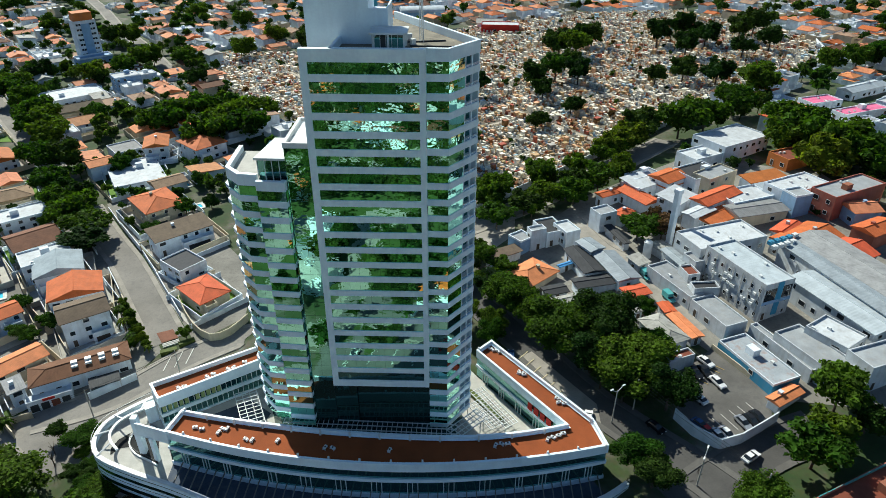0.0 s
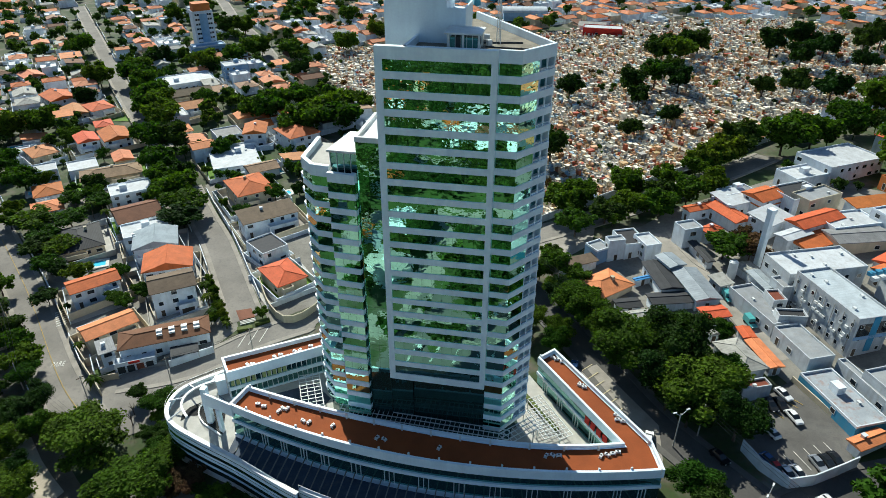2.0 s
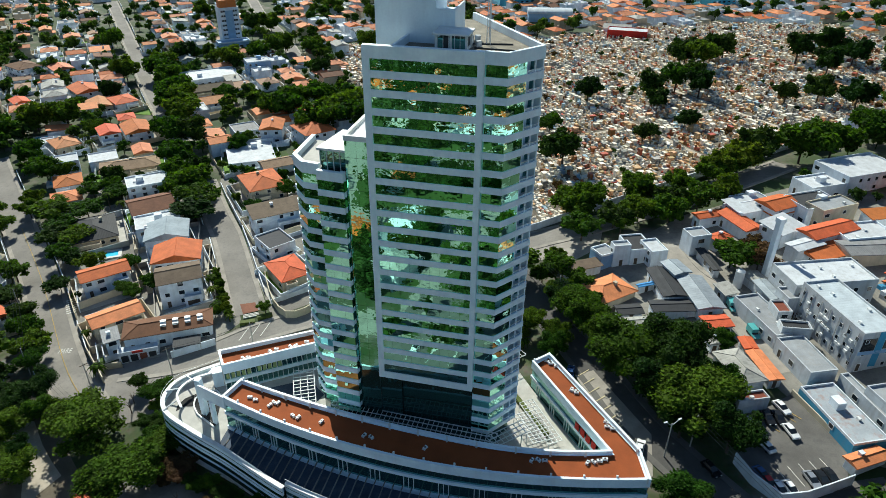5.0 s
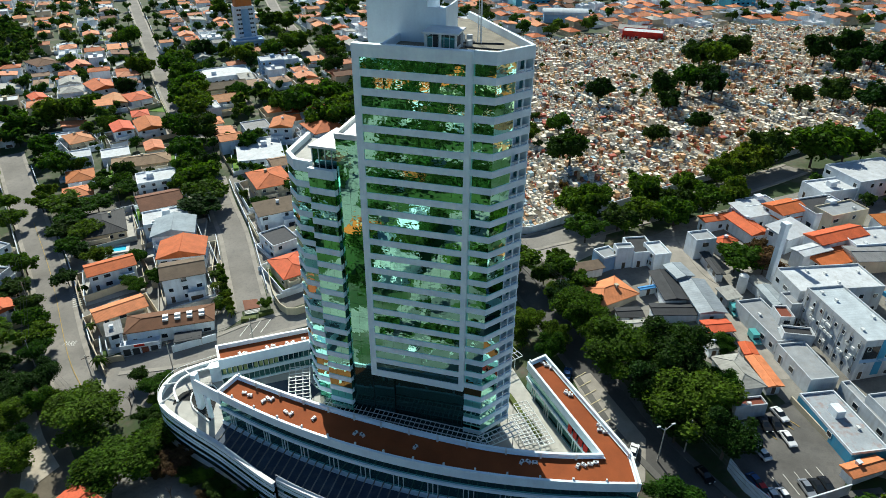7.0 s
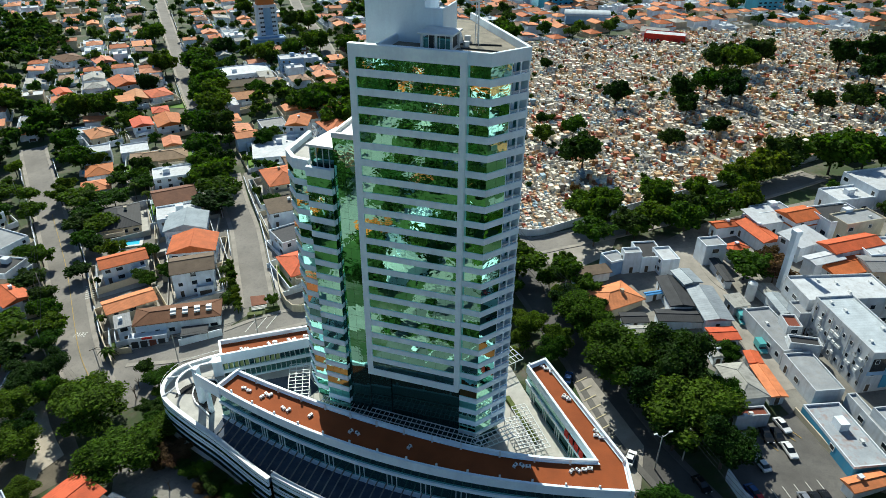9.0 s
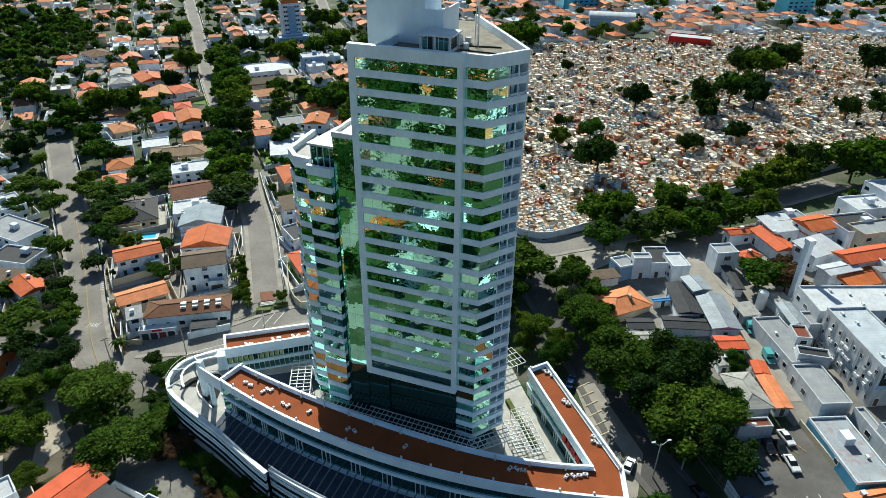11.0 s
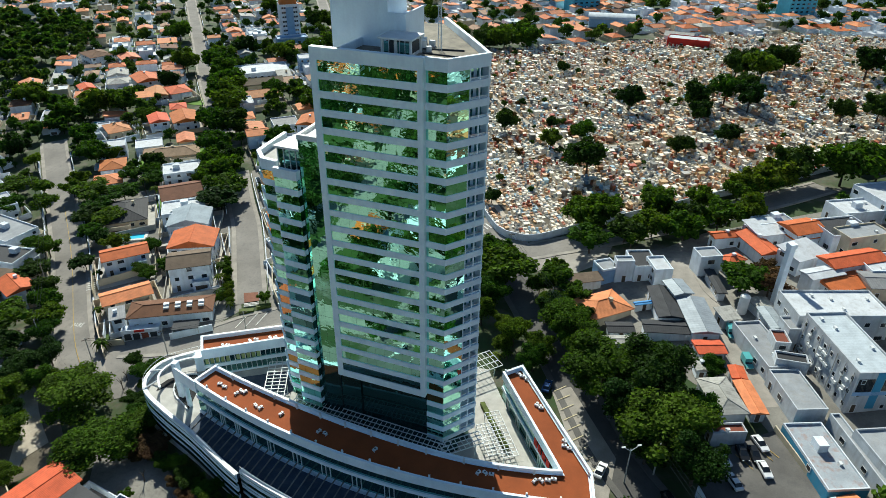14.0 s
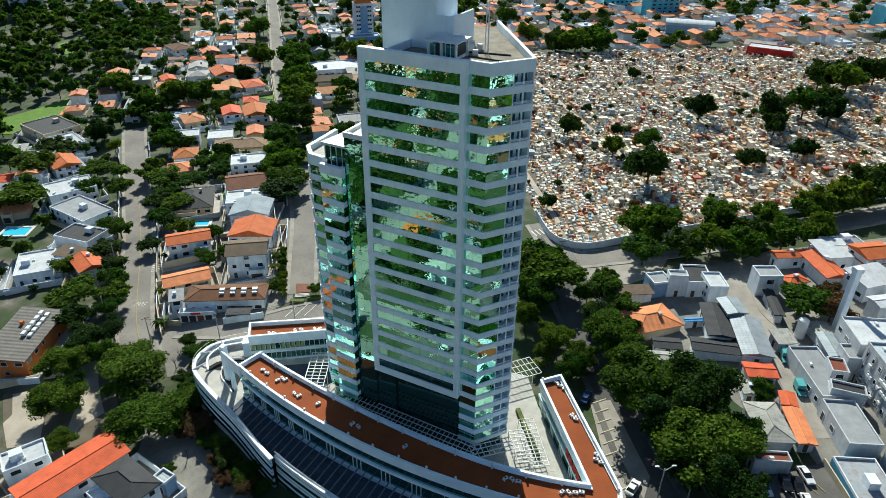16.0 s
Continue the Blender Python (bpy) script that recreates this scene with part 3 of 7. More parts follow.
# dark body behind the facades
core([(-6.5, 1.0), (7.75, 1.0), (11.1, 0.95), on_face(3.95, 0.4), on_face(3.95, 1.75), on_face(7.3, 1.75), (14.1, 8.7), (1.2, 27.8), (-6.5, 27.8)], 6.0, 87.6, BLUEGLASS, "body")
core([(-15.0, 0.55), (-6.6, 0.55), (-6.6, 12.5), (-15.0, 12.5)], 6.0, 73.4, BLUEGLASS, "recessed_body")
core([(-15.1, 0.2), (-19.9, 0.5), (-20.0, 1.7), (-23.3, 2.1), (-25.8, 4.8), (-26.2, 14.0), (-15.1, 14.0)][::-1], 6.0, 67.0, BLUEGLASS, "wing_body")

# framed front panel
frame_b = Build()
X0, X1, Z0, Z1, YF = -11.0, 7.75, 24.0, 88.95, -0.30
frame_b.box(X0, X0 + 1.15, YF, 0.75, Z0, Z1)
frame_b.box(X1 - 0.95, X1, YF, 0.95, Z0, Z1)
frame_b.box(X0 + 1.15, X1 - 0.95, YF, 0.75, TOP_WIN, Z1)
frame_b.box(X0 + 1.15, X1 - 0.95, YF, 0.75, Z0, TOP_WIN - 20 * PITCH - WIN_H)
panel = part("front_frame", frame_b, PANEL_WHITE, tower, "white clad frame of the front panel")
for i in range(21):
    zt = TOP_WIN - i * PITCH
    if i < 20:
        b = Build()
        b.box(X0 + 1.15, X1 - 0.95, YF + 0.06, 0.75, zt - PITCH, zt - WIN_H)
        part("spandrel_band", b, PANEL_WHITE, tower)
    row = part("window_band", (lambda q: (q.box(X0 + 1.16, X1 - 0.96, 0.02, 0.6, zt - WIN_H, zt), q)[1])(Build()), DARKMETAL, tower)
    panes(row, (X0 + 1.15, -0.12), (X1 - 0.95, -0.12), zt - WIN_H, zt, 9, GREENGLASS if i < 20 else BLUEGLASS)

# stepped glass between the panel and the wing
slit = part("curtain_wall", (lambda q: (q.box(-14.98, -11.02, 0.40, 0.54, 15.0, 73.0), q)[1])(Build()), DARKMETAL, tower, "green mirror curtain wall in the recess")
for i in range(20):
    panes(slit, (-15.1, 0.30), (-11.0, 0.30), 73.2 - (i + 1) * PITCH, 73.2 - i * PITCH - 0.04, 2, GREENGLASS if i < 16 else BLUEGLASS, tilt=0.2)
b = Build()
b.ribbon([(-15.2, 0.15), (-11.0, 0.15), (-11.0, 12.6), (-15.2, 12.6)], 0.5, 73.2, 74.1, closed=True)
b.box(-14.7, -11.5, 0.65, 12.1, 73.2, 73.5)
part("recess_roof", b, STEELWHITE, tower, "pale roof of the recessed glass shaft")

# faceted east end with balconies
EAST = [(7.75, 0.55), (11.3, 0.40), (16.0, 6.5), (10.6, 14.5), (1.0, 28.3)]
WEST = [(-27.0, 14.0), (-26.5, 4.2), (-23.7, 1.3), (-20.4, 0.9)]
WEST2 = [(-20.2, -0.55), (-15.3, -0.9), (-15.2, 0.26)]


def band(name, line, z0, z1, mat=WHITE, thick=0.75):
    b = Build()
    b.ribbon(line, thick, z0, z1)
    return part(name, b, mat, tower)


for i in range(25):
    zt = TOP_WIN - i * PITCH
    zb = zt - WIN_H
    band("spandrel_band", EAST, zt - PITCH if i < 24 else zb - 1.0, zb)
    row = part("window_band", (lambda q: (q.ribbon([(7.8, 0.85), (11.1, 0.85), on_face(4.0, 0.55)], 0.1, zb, zt), q)[1])(Build()), DARKMETAL, tower)
    panes(row, (7.8, 0.66), (11.27, 0.52), zb, zt, 2, GREENGLASS, tilt=0.2)
    panes(row, on_face(0.02, 0.12), on_face(4.0, 0.12), zb, zt, 2, GREENGLASS, tilt=0.2)
    panes(row, (15.75, 7.0), (10.4, 14.6), zb, zt, 4, GREENGLASS, tilt=0.2)
    b = Build()                                   # balcony: floor, cheeks and slim post
    for p, q, back in ((4.0, 4.18, 1.7), (5.72, 5.94, 0.32), (7.42, 7.66, 1.7)):
        b.prism([on_face(p, 0.1), on_face(q, 0.1), on_face(q, back), on_face(p, back)], zb - 0.05, zt + 0.02)
    b.prism([on_face(4.0, 0.5), on_face(7.6, 0.5), on_face(7.6, 1.7), on_face(4.0, 1.7)], zb - 0.25, zb - 0.05, 0, True, True)
    bal = part("balcony", b, WHITE, tower, "white recessed balcony with slim post")
    d = Build()
    d.prism([on_face(4.2, 1.62), on_face(7.4, 1.62), on_face(7.4, 1.72), on_face(4.2, 1.72)], zb - 0.05, zt)
    part("back_wall", d, WHITE, bal)
    for p, q in ((4.3, 5.7), (5.95, 7.35)):
        d = Build()
        d.prism([on_face(p + 0.3, 1.55), on_face(q - 0.1, 1.55), on_face(q - 0.1, 1.6), on_face(p + 0.3, 1.6)], zb - 0.05, zt - 0.3)
        part("balcony_door", d, PODGLASS, bal)
        d = Build()
        d.prism([on_face(p, 0.16), on_face(q, 0.16), on_face(q, 0.19), on_face(p, 0.19)], zb, zb + 0.42)
        part("guard_panel", d, GUARDGLASS, bal, "pale blue glass guard")
    d = Build()
    d.ribbon([on_face(4.2, 0.12), on_face(7.42, 0.12)], 0.07, zb + 0.42, zb + 0.5)
    part("handrail", d, STEELWHITE, bal)
band("parapet", EAST, TOP_WIN, 88.95, WHITE, 0.55)

# stepped west wing
for i in range(7, 25):
    zt = TOP_WIN - i * PITCH
    zb = zt - WIN_H
    top = 68.2 if i == 7 else zt + PITCH - WIN_H
    band("spandrel_band", WEST, zt, top)
    band("spandrel_band", WEST2, zt - 0.15, top - (0.15 if i > 7 else 0.5))
    row = part("window_band", (lambda q: (q.ribbon([(-26.6, 14.0), (-26.2, 4.5), (-23.5, 1.65), (-20.3, 1.25), (-20.05, -0.2), (-15.2, -0.5)], 0.1, zb, zt), q)[1])(Build()), DARKMETAL, tower)
    panes(row, (-26.42, 4.28), (-23.66, 1.42), zb, zt, 2, GREENGLASS, tilt=0.2)
    panes(row, (-23.66, 1.40), (-20.4, 1.0), zb, zt, 2, GREENGLASS, tilt=0.2)
    panes(row, (-20.15, -0.42), (-15.3, -0.78), zb - 0.15, zt - 0.15, 3, GREENGLASS, tilt=0.2)
    panes(row, (-15.22, -0.76), (-15.12, 0.26), zb - 0.15, zt - 0.15, 1, GREENGLASS)
    b = Build()                                   # small balconies at the west end
    b.prism([(-28.0, 7.0), (-26.6, 5.2), (-26.6, 11.0), (-28.0, 10.0)], zt - PITCH, zb - 0.35)
    part("balcony", b, WHITE, tower)
b = Build()
b.box(-19.9, -15.3, 1.5, 9.5, 67.0, 70.9)
penthouse = part("penthouse", b, BLUEGLASS, tower, "glazed roof pavilion on the stepped wing")
panes(penthouse, (-20.0, 1.36), (-15.25, 1.36), 67.9, 70.6, 4, PODGLASS)
for k in range(5):
    b = Build()
    b.box(-20.05 + k * 1.19, -19.95 + k * 1.19, 1.22, 1.42, 67.0, 70.9)
    part("mullion", b, STEELWHITE, penthouse)
b = Build()
b.prism([(-20.3, 0.6), (-15.15, 0.5), (-15.15, 9.8), (-19.0, 9.8)], 70.9, 71.3)
part("penthouse_roof", b, STEELWHITE, tower, "flat white pavilion roof")
b = Build()
b.prism([(-26.3, 4.6), (-23.6, 1.8), (-20.2, 1.4), (-20.2, 13.8), (-26.5, 13.8)], 67.0, 67.15)
part("wing_roof", b, TERRACE, tower)

# tower roof: slab, shaft, hut, mast
SHAFT_X, SHAFT_Y = -11.4, 8.0
b = Build()
b.prism([(-6.4, 0.8), (7.75, 0.8), (11.2, 0.9), (15.4, 6.7), (1.0, 27.6), (-6.4, 27.6)], 87.6, 87.75)
part("roof_slab", b, ROOFSLAB, tower, "stained concrete roof terrace")
b = Build()
b.ribbon([(-6.3, SHAFT_Y), (-6.6, 0.2)], 0.45, 87.7, 88.95)
part("parapet", b, WHITE, tower)
b = Build()
b.box(SHAFT_X, -1.4, SHAFT_Y, 15.5, 60.0, 106.0)
b.box(-1.4, 1.6, SHAFT_Y, 15.6, 87.7, 92.0)
b.ribbon([(-1.4, SHAFT_Y), (1.6, SHAFT_Y), (1.6, 15.6)], 0.3, 92.0, 93.1)
part("lift_shaft", b, WHITE, tower, "plain white lift and tank shaft above the roof")
b = Build()
b.box(-0.8, 4.9, 2.6, 7.6, 90.35, 90.6)
hut = part("roof_hut", b, STEELWHITE, tower, "small white plant shelter with slim posts")
for x in (-0.3, 2.0, 4.4):
    for y in (3.2, 7.2):
        b = Build()
        b.box(x - 0.16, x + 0.16, y - 0.16, y + 0.16, 87.75, 90.35)
        part("post", b, STEELWHITE, hut)
b = Build()
b.box(-0.1, 4.3, 3.25, 7.1, 87.75, 88.2)
part("plinth", b, STEELWHITE, hut)
for k in range(5):
    b = Build()
    b.box(-0.1 + k * 0.88, 0.74 + k * 0.88, 3.35, 3.41, 88.2, 89.9)
    part("glazing", b, PODGLASS if k != 1 else DARKMETAL, hut, "greenish glass panel" if k != 1 else "dark open door")
for k in range(6):
    b = Build()
    b.box(-0.14 + k * 0.88, -0.06 + k * 0.88, 3.28, 3.4, 88.2, 90.35)
    part("mullion", b, STEELWHITE, hut)
b = Build()
b.box(0.0, 4.2, 3.6, 7.0, 88.2, 89.8)
part("plant", b, DARKMETAL, hut)
b = Build()
for x, y in ((6.4, 9.4), (7.0, 9.4), (6.7, 9.9)):
    b.rod((x, y, 87.75), (6.7 + (x - 6.7) * 0.5, 9.6 + (y - 9.6) * 0.5, 99.0), 0.08)
for k in range(14):
    z = 88 + k * 0.8
    b.rod((6.4, 9.4, z), (7.0, 9.4, z + 0.4), 0.03)
    b.rod((7.0, 9.4, z + 0.4), (6.7, 9.9, z + 0.8), 0.03)
part("lattice_mast", b, STEELWHITE, tower, "thin white lattice antenna mast")
b = Build()
b.rod((5.0, 6.5, 87.85), (12.5, 6.3, 87.85), 0.12)
b.rod((2.0, 4.5, 87.85), (6.0, 3.0, 87.85), 0.08)
b.rod((4.0, 9.0, 87.85), (10.5, 10.2, 87.85), 0.15)
b.rod((12.4, 6.3, 87.85), (12.6, 7.4, 87.85), 0.12)
part("roof_pipe", b, DARKMETAL, tower, "dark service pipes across the roof")
for x, y, w in ((3.4, 10.4, 1.3), (4.6, 11.6, 0.9), (5.4, 8.0, 0.8), (2.9, 12.6, 1.0)):
    b = Build()
    b.turned(x, y, x * 0.7, w, w * 0.7, 87.75, 88.2 + w * 0.5)
    part("roof_unit", b, STEELWHITE, tower, "small grey service box on the roof")

# ---- the podium ----
ROOF_Z = 14.75
outer = [(x, -12.3 + 0.0034 * (x - 1.0) ** 2) for x in np.linspace(-44.5, 42.6, 45)]
inner_left = [(x, -4.75 + 0.00197 * (x - 10.0) ** 2) for x in np.linspace(10.0, -43.1, 28)]
inner_right = [(x, -4.75 + 0.0062 * (x - 10.0) ** 2) for x in np.linspace(34.8, 11.0, 12)]
podium = thing("podium_building", None, [], "low curved white podium with brown roof and ribbon windows", "building")
rim = [tuple(map(float, p)) for p in outer + [(40.8, 0.6), (21.1, 25.5), (17.5, 21.6)] + inner_right + inner_left]


def ring_fill(name, poly, z, mat, parent, label=""):
    """A level floor over any plan."""
    pts = [Vector((x, y, z)) for x, y in poly]
    me = bpy.data.meshes.new(name)
    me.from_pydata([tuple(p) for p in pts], [], [tuple(t) for t in geometry.tessellate_polygon([pts])])
    me.materials.append(mat)
    return part(name, me, mat, parent, label)


def levels(parent, line, closed, base, z_list):
    """Storeys of a facade from the top: white fascia, glass, and so on."""
    for z1, z0, kind in z_list:
        b = Build()
        if kind == "wall":
            b.ribbon(line, 0.5, z0, z1, closed=closed)
            part("fascia", b, WHITE, parent)
        else:
            inset = []
            n = len(line)
            for i, (x, y) in enumerate(line):
                a, c = line[i - 1 if (i or closed) else i], line[(i + 1) % n if (i < n - 1 or closed) else i]
                d = Vector((c[0] - a[0], c[1] - a[1])).normalized()
                inset.append((x - d.y * 0.35, y + d.x * 0.35))
            b.ribbon(inset, 0.2, z0, z1, closed=closed)
            part("ribbon_window", b, PODGLASS, parent)
            if kind in ("mullion", "group"):
                acc = 0.0
                for (x, y), (x2, y2) in zip(inset, inset[1:] + (inset[:1] if closed else [])):
                    seg = math.hypot(x2 - x, y2 - y)
                    k = max(1, round(seg / (1.2 if kind == 'mullion' else 0.8)))
                    for s in range(k):
                        t = s / k
                        acc += 1
                        if kind == "group" and acc % 7 < 4:
                            continue
                        m = Build()
                        m.turned(x + (x2 - x) * t, y + (y2 - y) * t, math.atan2(y2 - y, x2 - x), 0.12, 0.3, z0, z1)
                        part("mullion", m, STEELWHITE, parent)


ring_fill("roof", rim, ROOF_Z, DECK, podium, "rust-brown roof membrane")
levels(podium, rim, True, 0, [(15.84, 13.7, "wall"), (13.7, 11.6, "glass"), (11.6, 10.8, "wall"), (10.8, 7.4, "group"), (7.4, -6.0, "wall")])
b = Build()
b.ribbon(rim, 0.75, 15.0, 15.08, closed=True)
part("gutter_ledge", b, WHITE, podium)

walk_len = 0.0
for (x, y), (x2, y2) in zip(rim, rim[1:] + rim[:1]):  # small posts inside the parapet
    walk_len += math.hypot(x2 - x, y2 - y)
    if walk_len > 5.5:
        walk_len = 0.0
        d = Vector((x2 - x, y2 - y)).normalized()
        b = Build()
        b.turned(x - d.y * 0.7, y + d.x * 0.7, math.atan2(d.y, d.x), 0.35, 0.3, 14.75, 16.2)
        part("parapet_post", b, STEELWHITE, podium)

wing = thing("podium_wing", None, [], "straight white podium wing with brown roof and window rows", "building")
wing_rim = [(-52.9, 8.2), (-49.3, 3.6), (-32.2, 16.0), (-24.0, 22.0), (-26.6, 26.0), (-34.7, 20.5)]
ring_fill("roof", wing_rim, ROOF_Z, DECK, wing, "rust-brown roof membrane")
levels(wing, wing_rim, True, 0, [(15.84, 13.2, "wall"), (13.2, 11.2, "mullion"), (11.2, 10.4, "wall"), (10.4, 8.3, "mullion"), (8.3, -6.0, "wall")])

for k in range(4):                                # red window panels on the court side of the podium
    q = 18.5 + k * 1.9
    b = Build()
    b.turned(17.5 + 0.61 * q - 0.06, 21.6 - 0.79 * q - 0.05, math.atan2(-0.79, 0.61), 1.3, 0.14, 11.7, 13.5)
    part("red_panel", b, WALLS["red"], podium, "red poster panel behind the podium glass")

for k in range(11):                               # window reflections painted as pale panels over the wing's upper glass
    q = 0.9 + k * 1.16
    if k == 5:
        continue
    b = Build()
    b.turned(-49.3 + 0.81 * q - 0.17, 3.6 + 0.586 * q + 0.24, math.atan2(0.586, 0.81), 0.86, 0.05, 11.45, 12.9)
    part("blind", b, REFLECTPAINT, wing, "pale yellow-green panel for a window reflection")

# paved court between podium and tower
court = [(-43.0, 0.5), (0.0, -4.6), (24.0, -4.6), (34.6, -1.2), (17.6, 21.8), (12.0, 30.0), (-25.0, 24.0), (-49.5, 3.8)]
ring_fill("court_paving", court, 8.0, TERRACE, podium, "pale paved court")
ring_fill("court_paving", [(-42.5, 1.2), (-30.0, -0.6), (-27.5, 8.0), (-33.0, 12.0), (-46.5, 3.2)], 8.02, DARKSHADEPAVING, podium, "dark paved court beside the wing")
b = Build()
for k in range(7):
    x, y = 20.5 + k * 1.7, 12.5 - k * 2.3
    b.turned(x, y, math.atan2(-2.3, 1.7), 1.7, 2.2, 8.0, 8.03)
part("paving_slab", b, CONCRETE, podium)
b = Build()
b.turned(18.6, 12.4, math.atan2(-0.78, 0.62), 14.0, 1.0, 8.0, 9.0)
hedge = thing("hedge", b, HEDGE, "clipped green hedge in the paved court", "hedge")


def pergola(a, c, width, z, step, label):
    a, c = Vector(a), Vector(c)
    d = (c - a)
    n = max(2, int(d.length / step))
    u = d.normalized()
    v = Vector((-u.y, u.x))
    p = thing("pergola", None, [], label, "pergola", group="pergolas")
    for s in (0, width * 0.33, width * 0.67, width):
        b = Build()
        q0, q1 = a + v * s, c + v * s
        b.rod((q0.x, q0.y, z), (q1.x, q1.y, z), 0.11, n=4)
        part("rail", b, STEELWHITE, p)
    for k in range(n + 1):
        q = a + u * (d.length * k / n)
        b = Build()
        e = q + v * width
        b.rod((q.x, q.y, z + 0.15), (e.x, e.y, z + 0.15), 0.08, n=4)
        part("slat", b, STEELWHITE, p)
        if k % 6 == 0:
            b = Build()
            b.rod((q.x, q.y, 8.0), (q.x, q.y, z), 0.1, n=6)
            part("post", b, STEELWHITE, p)


pergola((-22.0, -2.9), (13.2, -3.9), 3.7, 14.0, 1.0, "white slatted pergola along the foot of the tower")
pergola((13.4, -3.9), (19.6, 2.2), 3.2, 14.0, 1.0, "white slatted pergola along the foot of the tower")
pergola((15.6, 9.0), (20.5, 2.0), 3.0, 10.6, 0.9, "white steel pergola over the sunny court")
pergola((16.2, 13.0), (23.5, 2.5), 3.2, 10.6, 1.0, "white steel pergola over the sunny court")
pergola((-25.5, -0.5), (-31.5, 12.0), 4.6, 11.4, 1.1, "white steel pergola beside the west wing")
pergola((9.5, 22.5), (15.5, 29.5), 6.0, 10.8, 1.1, "white steel pergola behind the podium wing")
b = Build()
for x, y in ((23.2, 0.6), (24.6, 1.2), (22.4, 2.4)):
    b.turned(x, y, 0.9, 1.5, 1.5, 8.0, 8.7)
    b.turned(x, y, 0.9, 1.1, 1.1, 8.7, 9.0)
thing("planter", b, CONCRETE, "square concrete planters in the paved court", "planter")

# west ramp ring and lower terrace
ring = smooth_line([(-54.0, 14.0), (-59.8, 8.5), (-62.9, 4.1), (-63.0, -0.7), (-61.2, -4.2), (-57.9, -6.6), (-50.4, -9.5), (-42.5, -12.1), (-36.0, -14.6), (-30.0, -17.0), (-25.5, -18.6)], 1.5)
front = [(-25.5, -17.2), (-20.0, -18.6), (-8.0, -20.6), (4.0, -21.2), (16.0, -20.2), (28.0, -17.6), (40.0, -13.6), (47.0, -9.0)]
ramp = thing("ramp_terrace", None, [], "curved white concrete ramp and lower terrace of the podium", "terrace")
for line in (ring, smooth_line(front, 2.0)):
    for z1, z0, kind in ((8.1, 7.3, 0), (7.3, 7.12, 1), (7.12, 6.1, 0), (6.1, 5.2, 1), (5.2, 4.5, 0), (4.5, 4.34, 1), (4.34, 3.5, 0), (3.5, 2.4, 1), (2.4, 1.6, 0), (1.6, 0.3, 1), (0.3, -8.0, 0)):
        b = Build()
        b.ribbon(line, 0.45 if kind == 0 else 0.2, z0, z1)
        part("slit_window" if kind else "ramp_wall", b, PODGLASS if kind else WHITE, ramp)
    b = Build()
    b.ribbon(line, 0.9, 8.1, 8.28)
    part("coping", b, STEELWHITE, ramp)
    b = Build()
    for x, y in line[::3]:
        b.rod((x, y + 0.3, 8.2), (x, y + 0.3, 9.1), 0.03)
    part("handrail_post", b, STEELWHITE, ramp)
    b = Build()
    b.ribbon([(x, y + 0.28) for x, y in line], 0.05, 9.05, 9.12)
    part("handrail", b, STEELWHITE, ramp)
deck = [tuple(p) for p in ring if p[0] < -44 or p[1] > -5] + [(-44.0, -11.6), (-44.5, -5.3), (-49.3, 3.6)]
ring_fill("deck", deck, 6.4, TERRACE, ramp, "pale concrete ramp deck")
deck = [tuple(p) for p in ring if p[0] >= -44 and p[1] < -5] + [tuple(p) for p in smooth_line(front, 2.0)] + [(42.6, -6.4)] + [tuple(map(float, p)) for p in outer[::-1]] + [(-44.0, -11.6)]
ring_fill("deck", deck, 6.4, DARKSHADEPAVING, ramp, "lower terrace paving coloured dark blue for the podium shade")
for k in range(46):
    x = -42.0 + k * 1.85
    ya, yb = -12.3 + 0.0034 * (x - 1) ** 2, -19.8 + 0.0042 * (x - 3) ** 2
    b = Build()
    b.box(x - 0.09, x + 0.09, yb, ya + 0.3, 7.45, 7.75)
    part("terrace_beam", b, ASPHALT, ramp)
b = Build()
inner_ring = smooth_line([(-53.0, 9.5), (-57.8, 5.6), (-59.6, 2.2), (-59.0, -1.4), (-56.0, -4.4)], 1.2)
b.ribbon(inner_ring, 0.5, 8.9, 9.3)
part("ring_beam", b, STEELWHITE, ramp, "raised white ring beam over the ramp")
for x, y in inner_ring[::3]:
    b = Build()
    d = (Vector((x + 55, y - 2))).normalized()
    b.rod((x, y, 9.1), (x + d.x * 3.2, y + d.y * 3.2, 8.3), 0.18, n=4)
    part("bracket", b, STEELWHITE, ramp)
b = Build()
drum = smooth_line([(-47.4, -5.6), (-50.2, -4.2), (-53.0, -2.9), (-55.0, -1.0), (-56.0, 1.2), (-55.4, 3.4), (-53.0, 4.6), (-50.6, 3.0)], 1.0)
b.ribbon(drum, 0.3, 6.4, 6.75)
part("stair_kerb", b, STEELWHITE, ramp)
# black sheet at deck level in place of the stairwell's unlit depth
b = Build()
b.prism(drum[::-1], 6.42, 6.50)
part("stair_void", b, TYRE, ramp, "black sheet for the unlit stairwell inside the ring")
# a second black sheet paints the darkness of the gap
ring_fill("ramp_void", [(-58.4, -3.3), (-59.1, -1.4), (-58.6, 0.9), (-56.9, 2.9), (-55.9, 1.0), (-55.2, -0.9), (-57.2, -1.4)], 6.46, TYRE, ramp, "black sheet for the unlit gap beside the ramp deck")
b = Build()
b.ribbon(drum, 0.06, 7.55, 7.62)
for x, y in drum[::2]:
    b.rod((x, y, 6.7), (x, y, 7.6), 0.04)
part("stair_rail", b, DARKMETAL, ramp)
b = Build()
b.box(-52.2, -51.0, -2.9, -1.6, 4.0, 16.4)
part("pylon", b, WHITE, ramp, "slim white stair pylon")
b = Build()
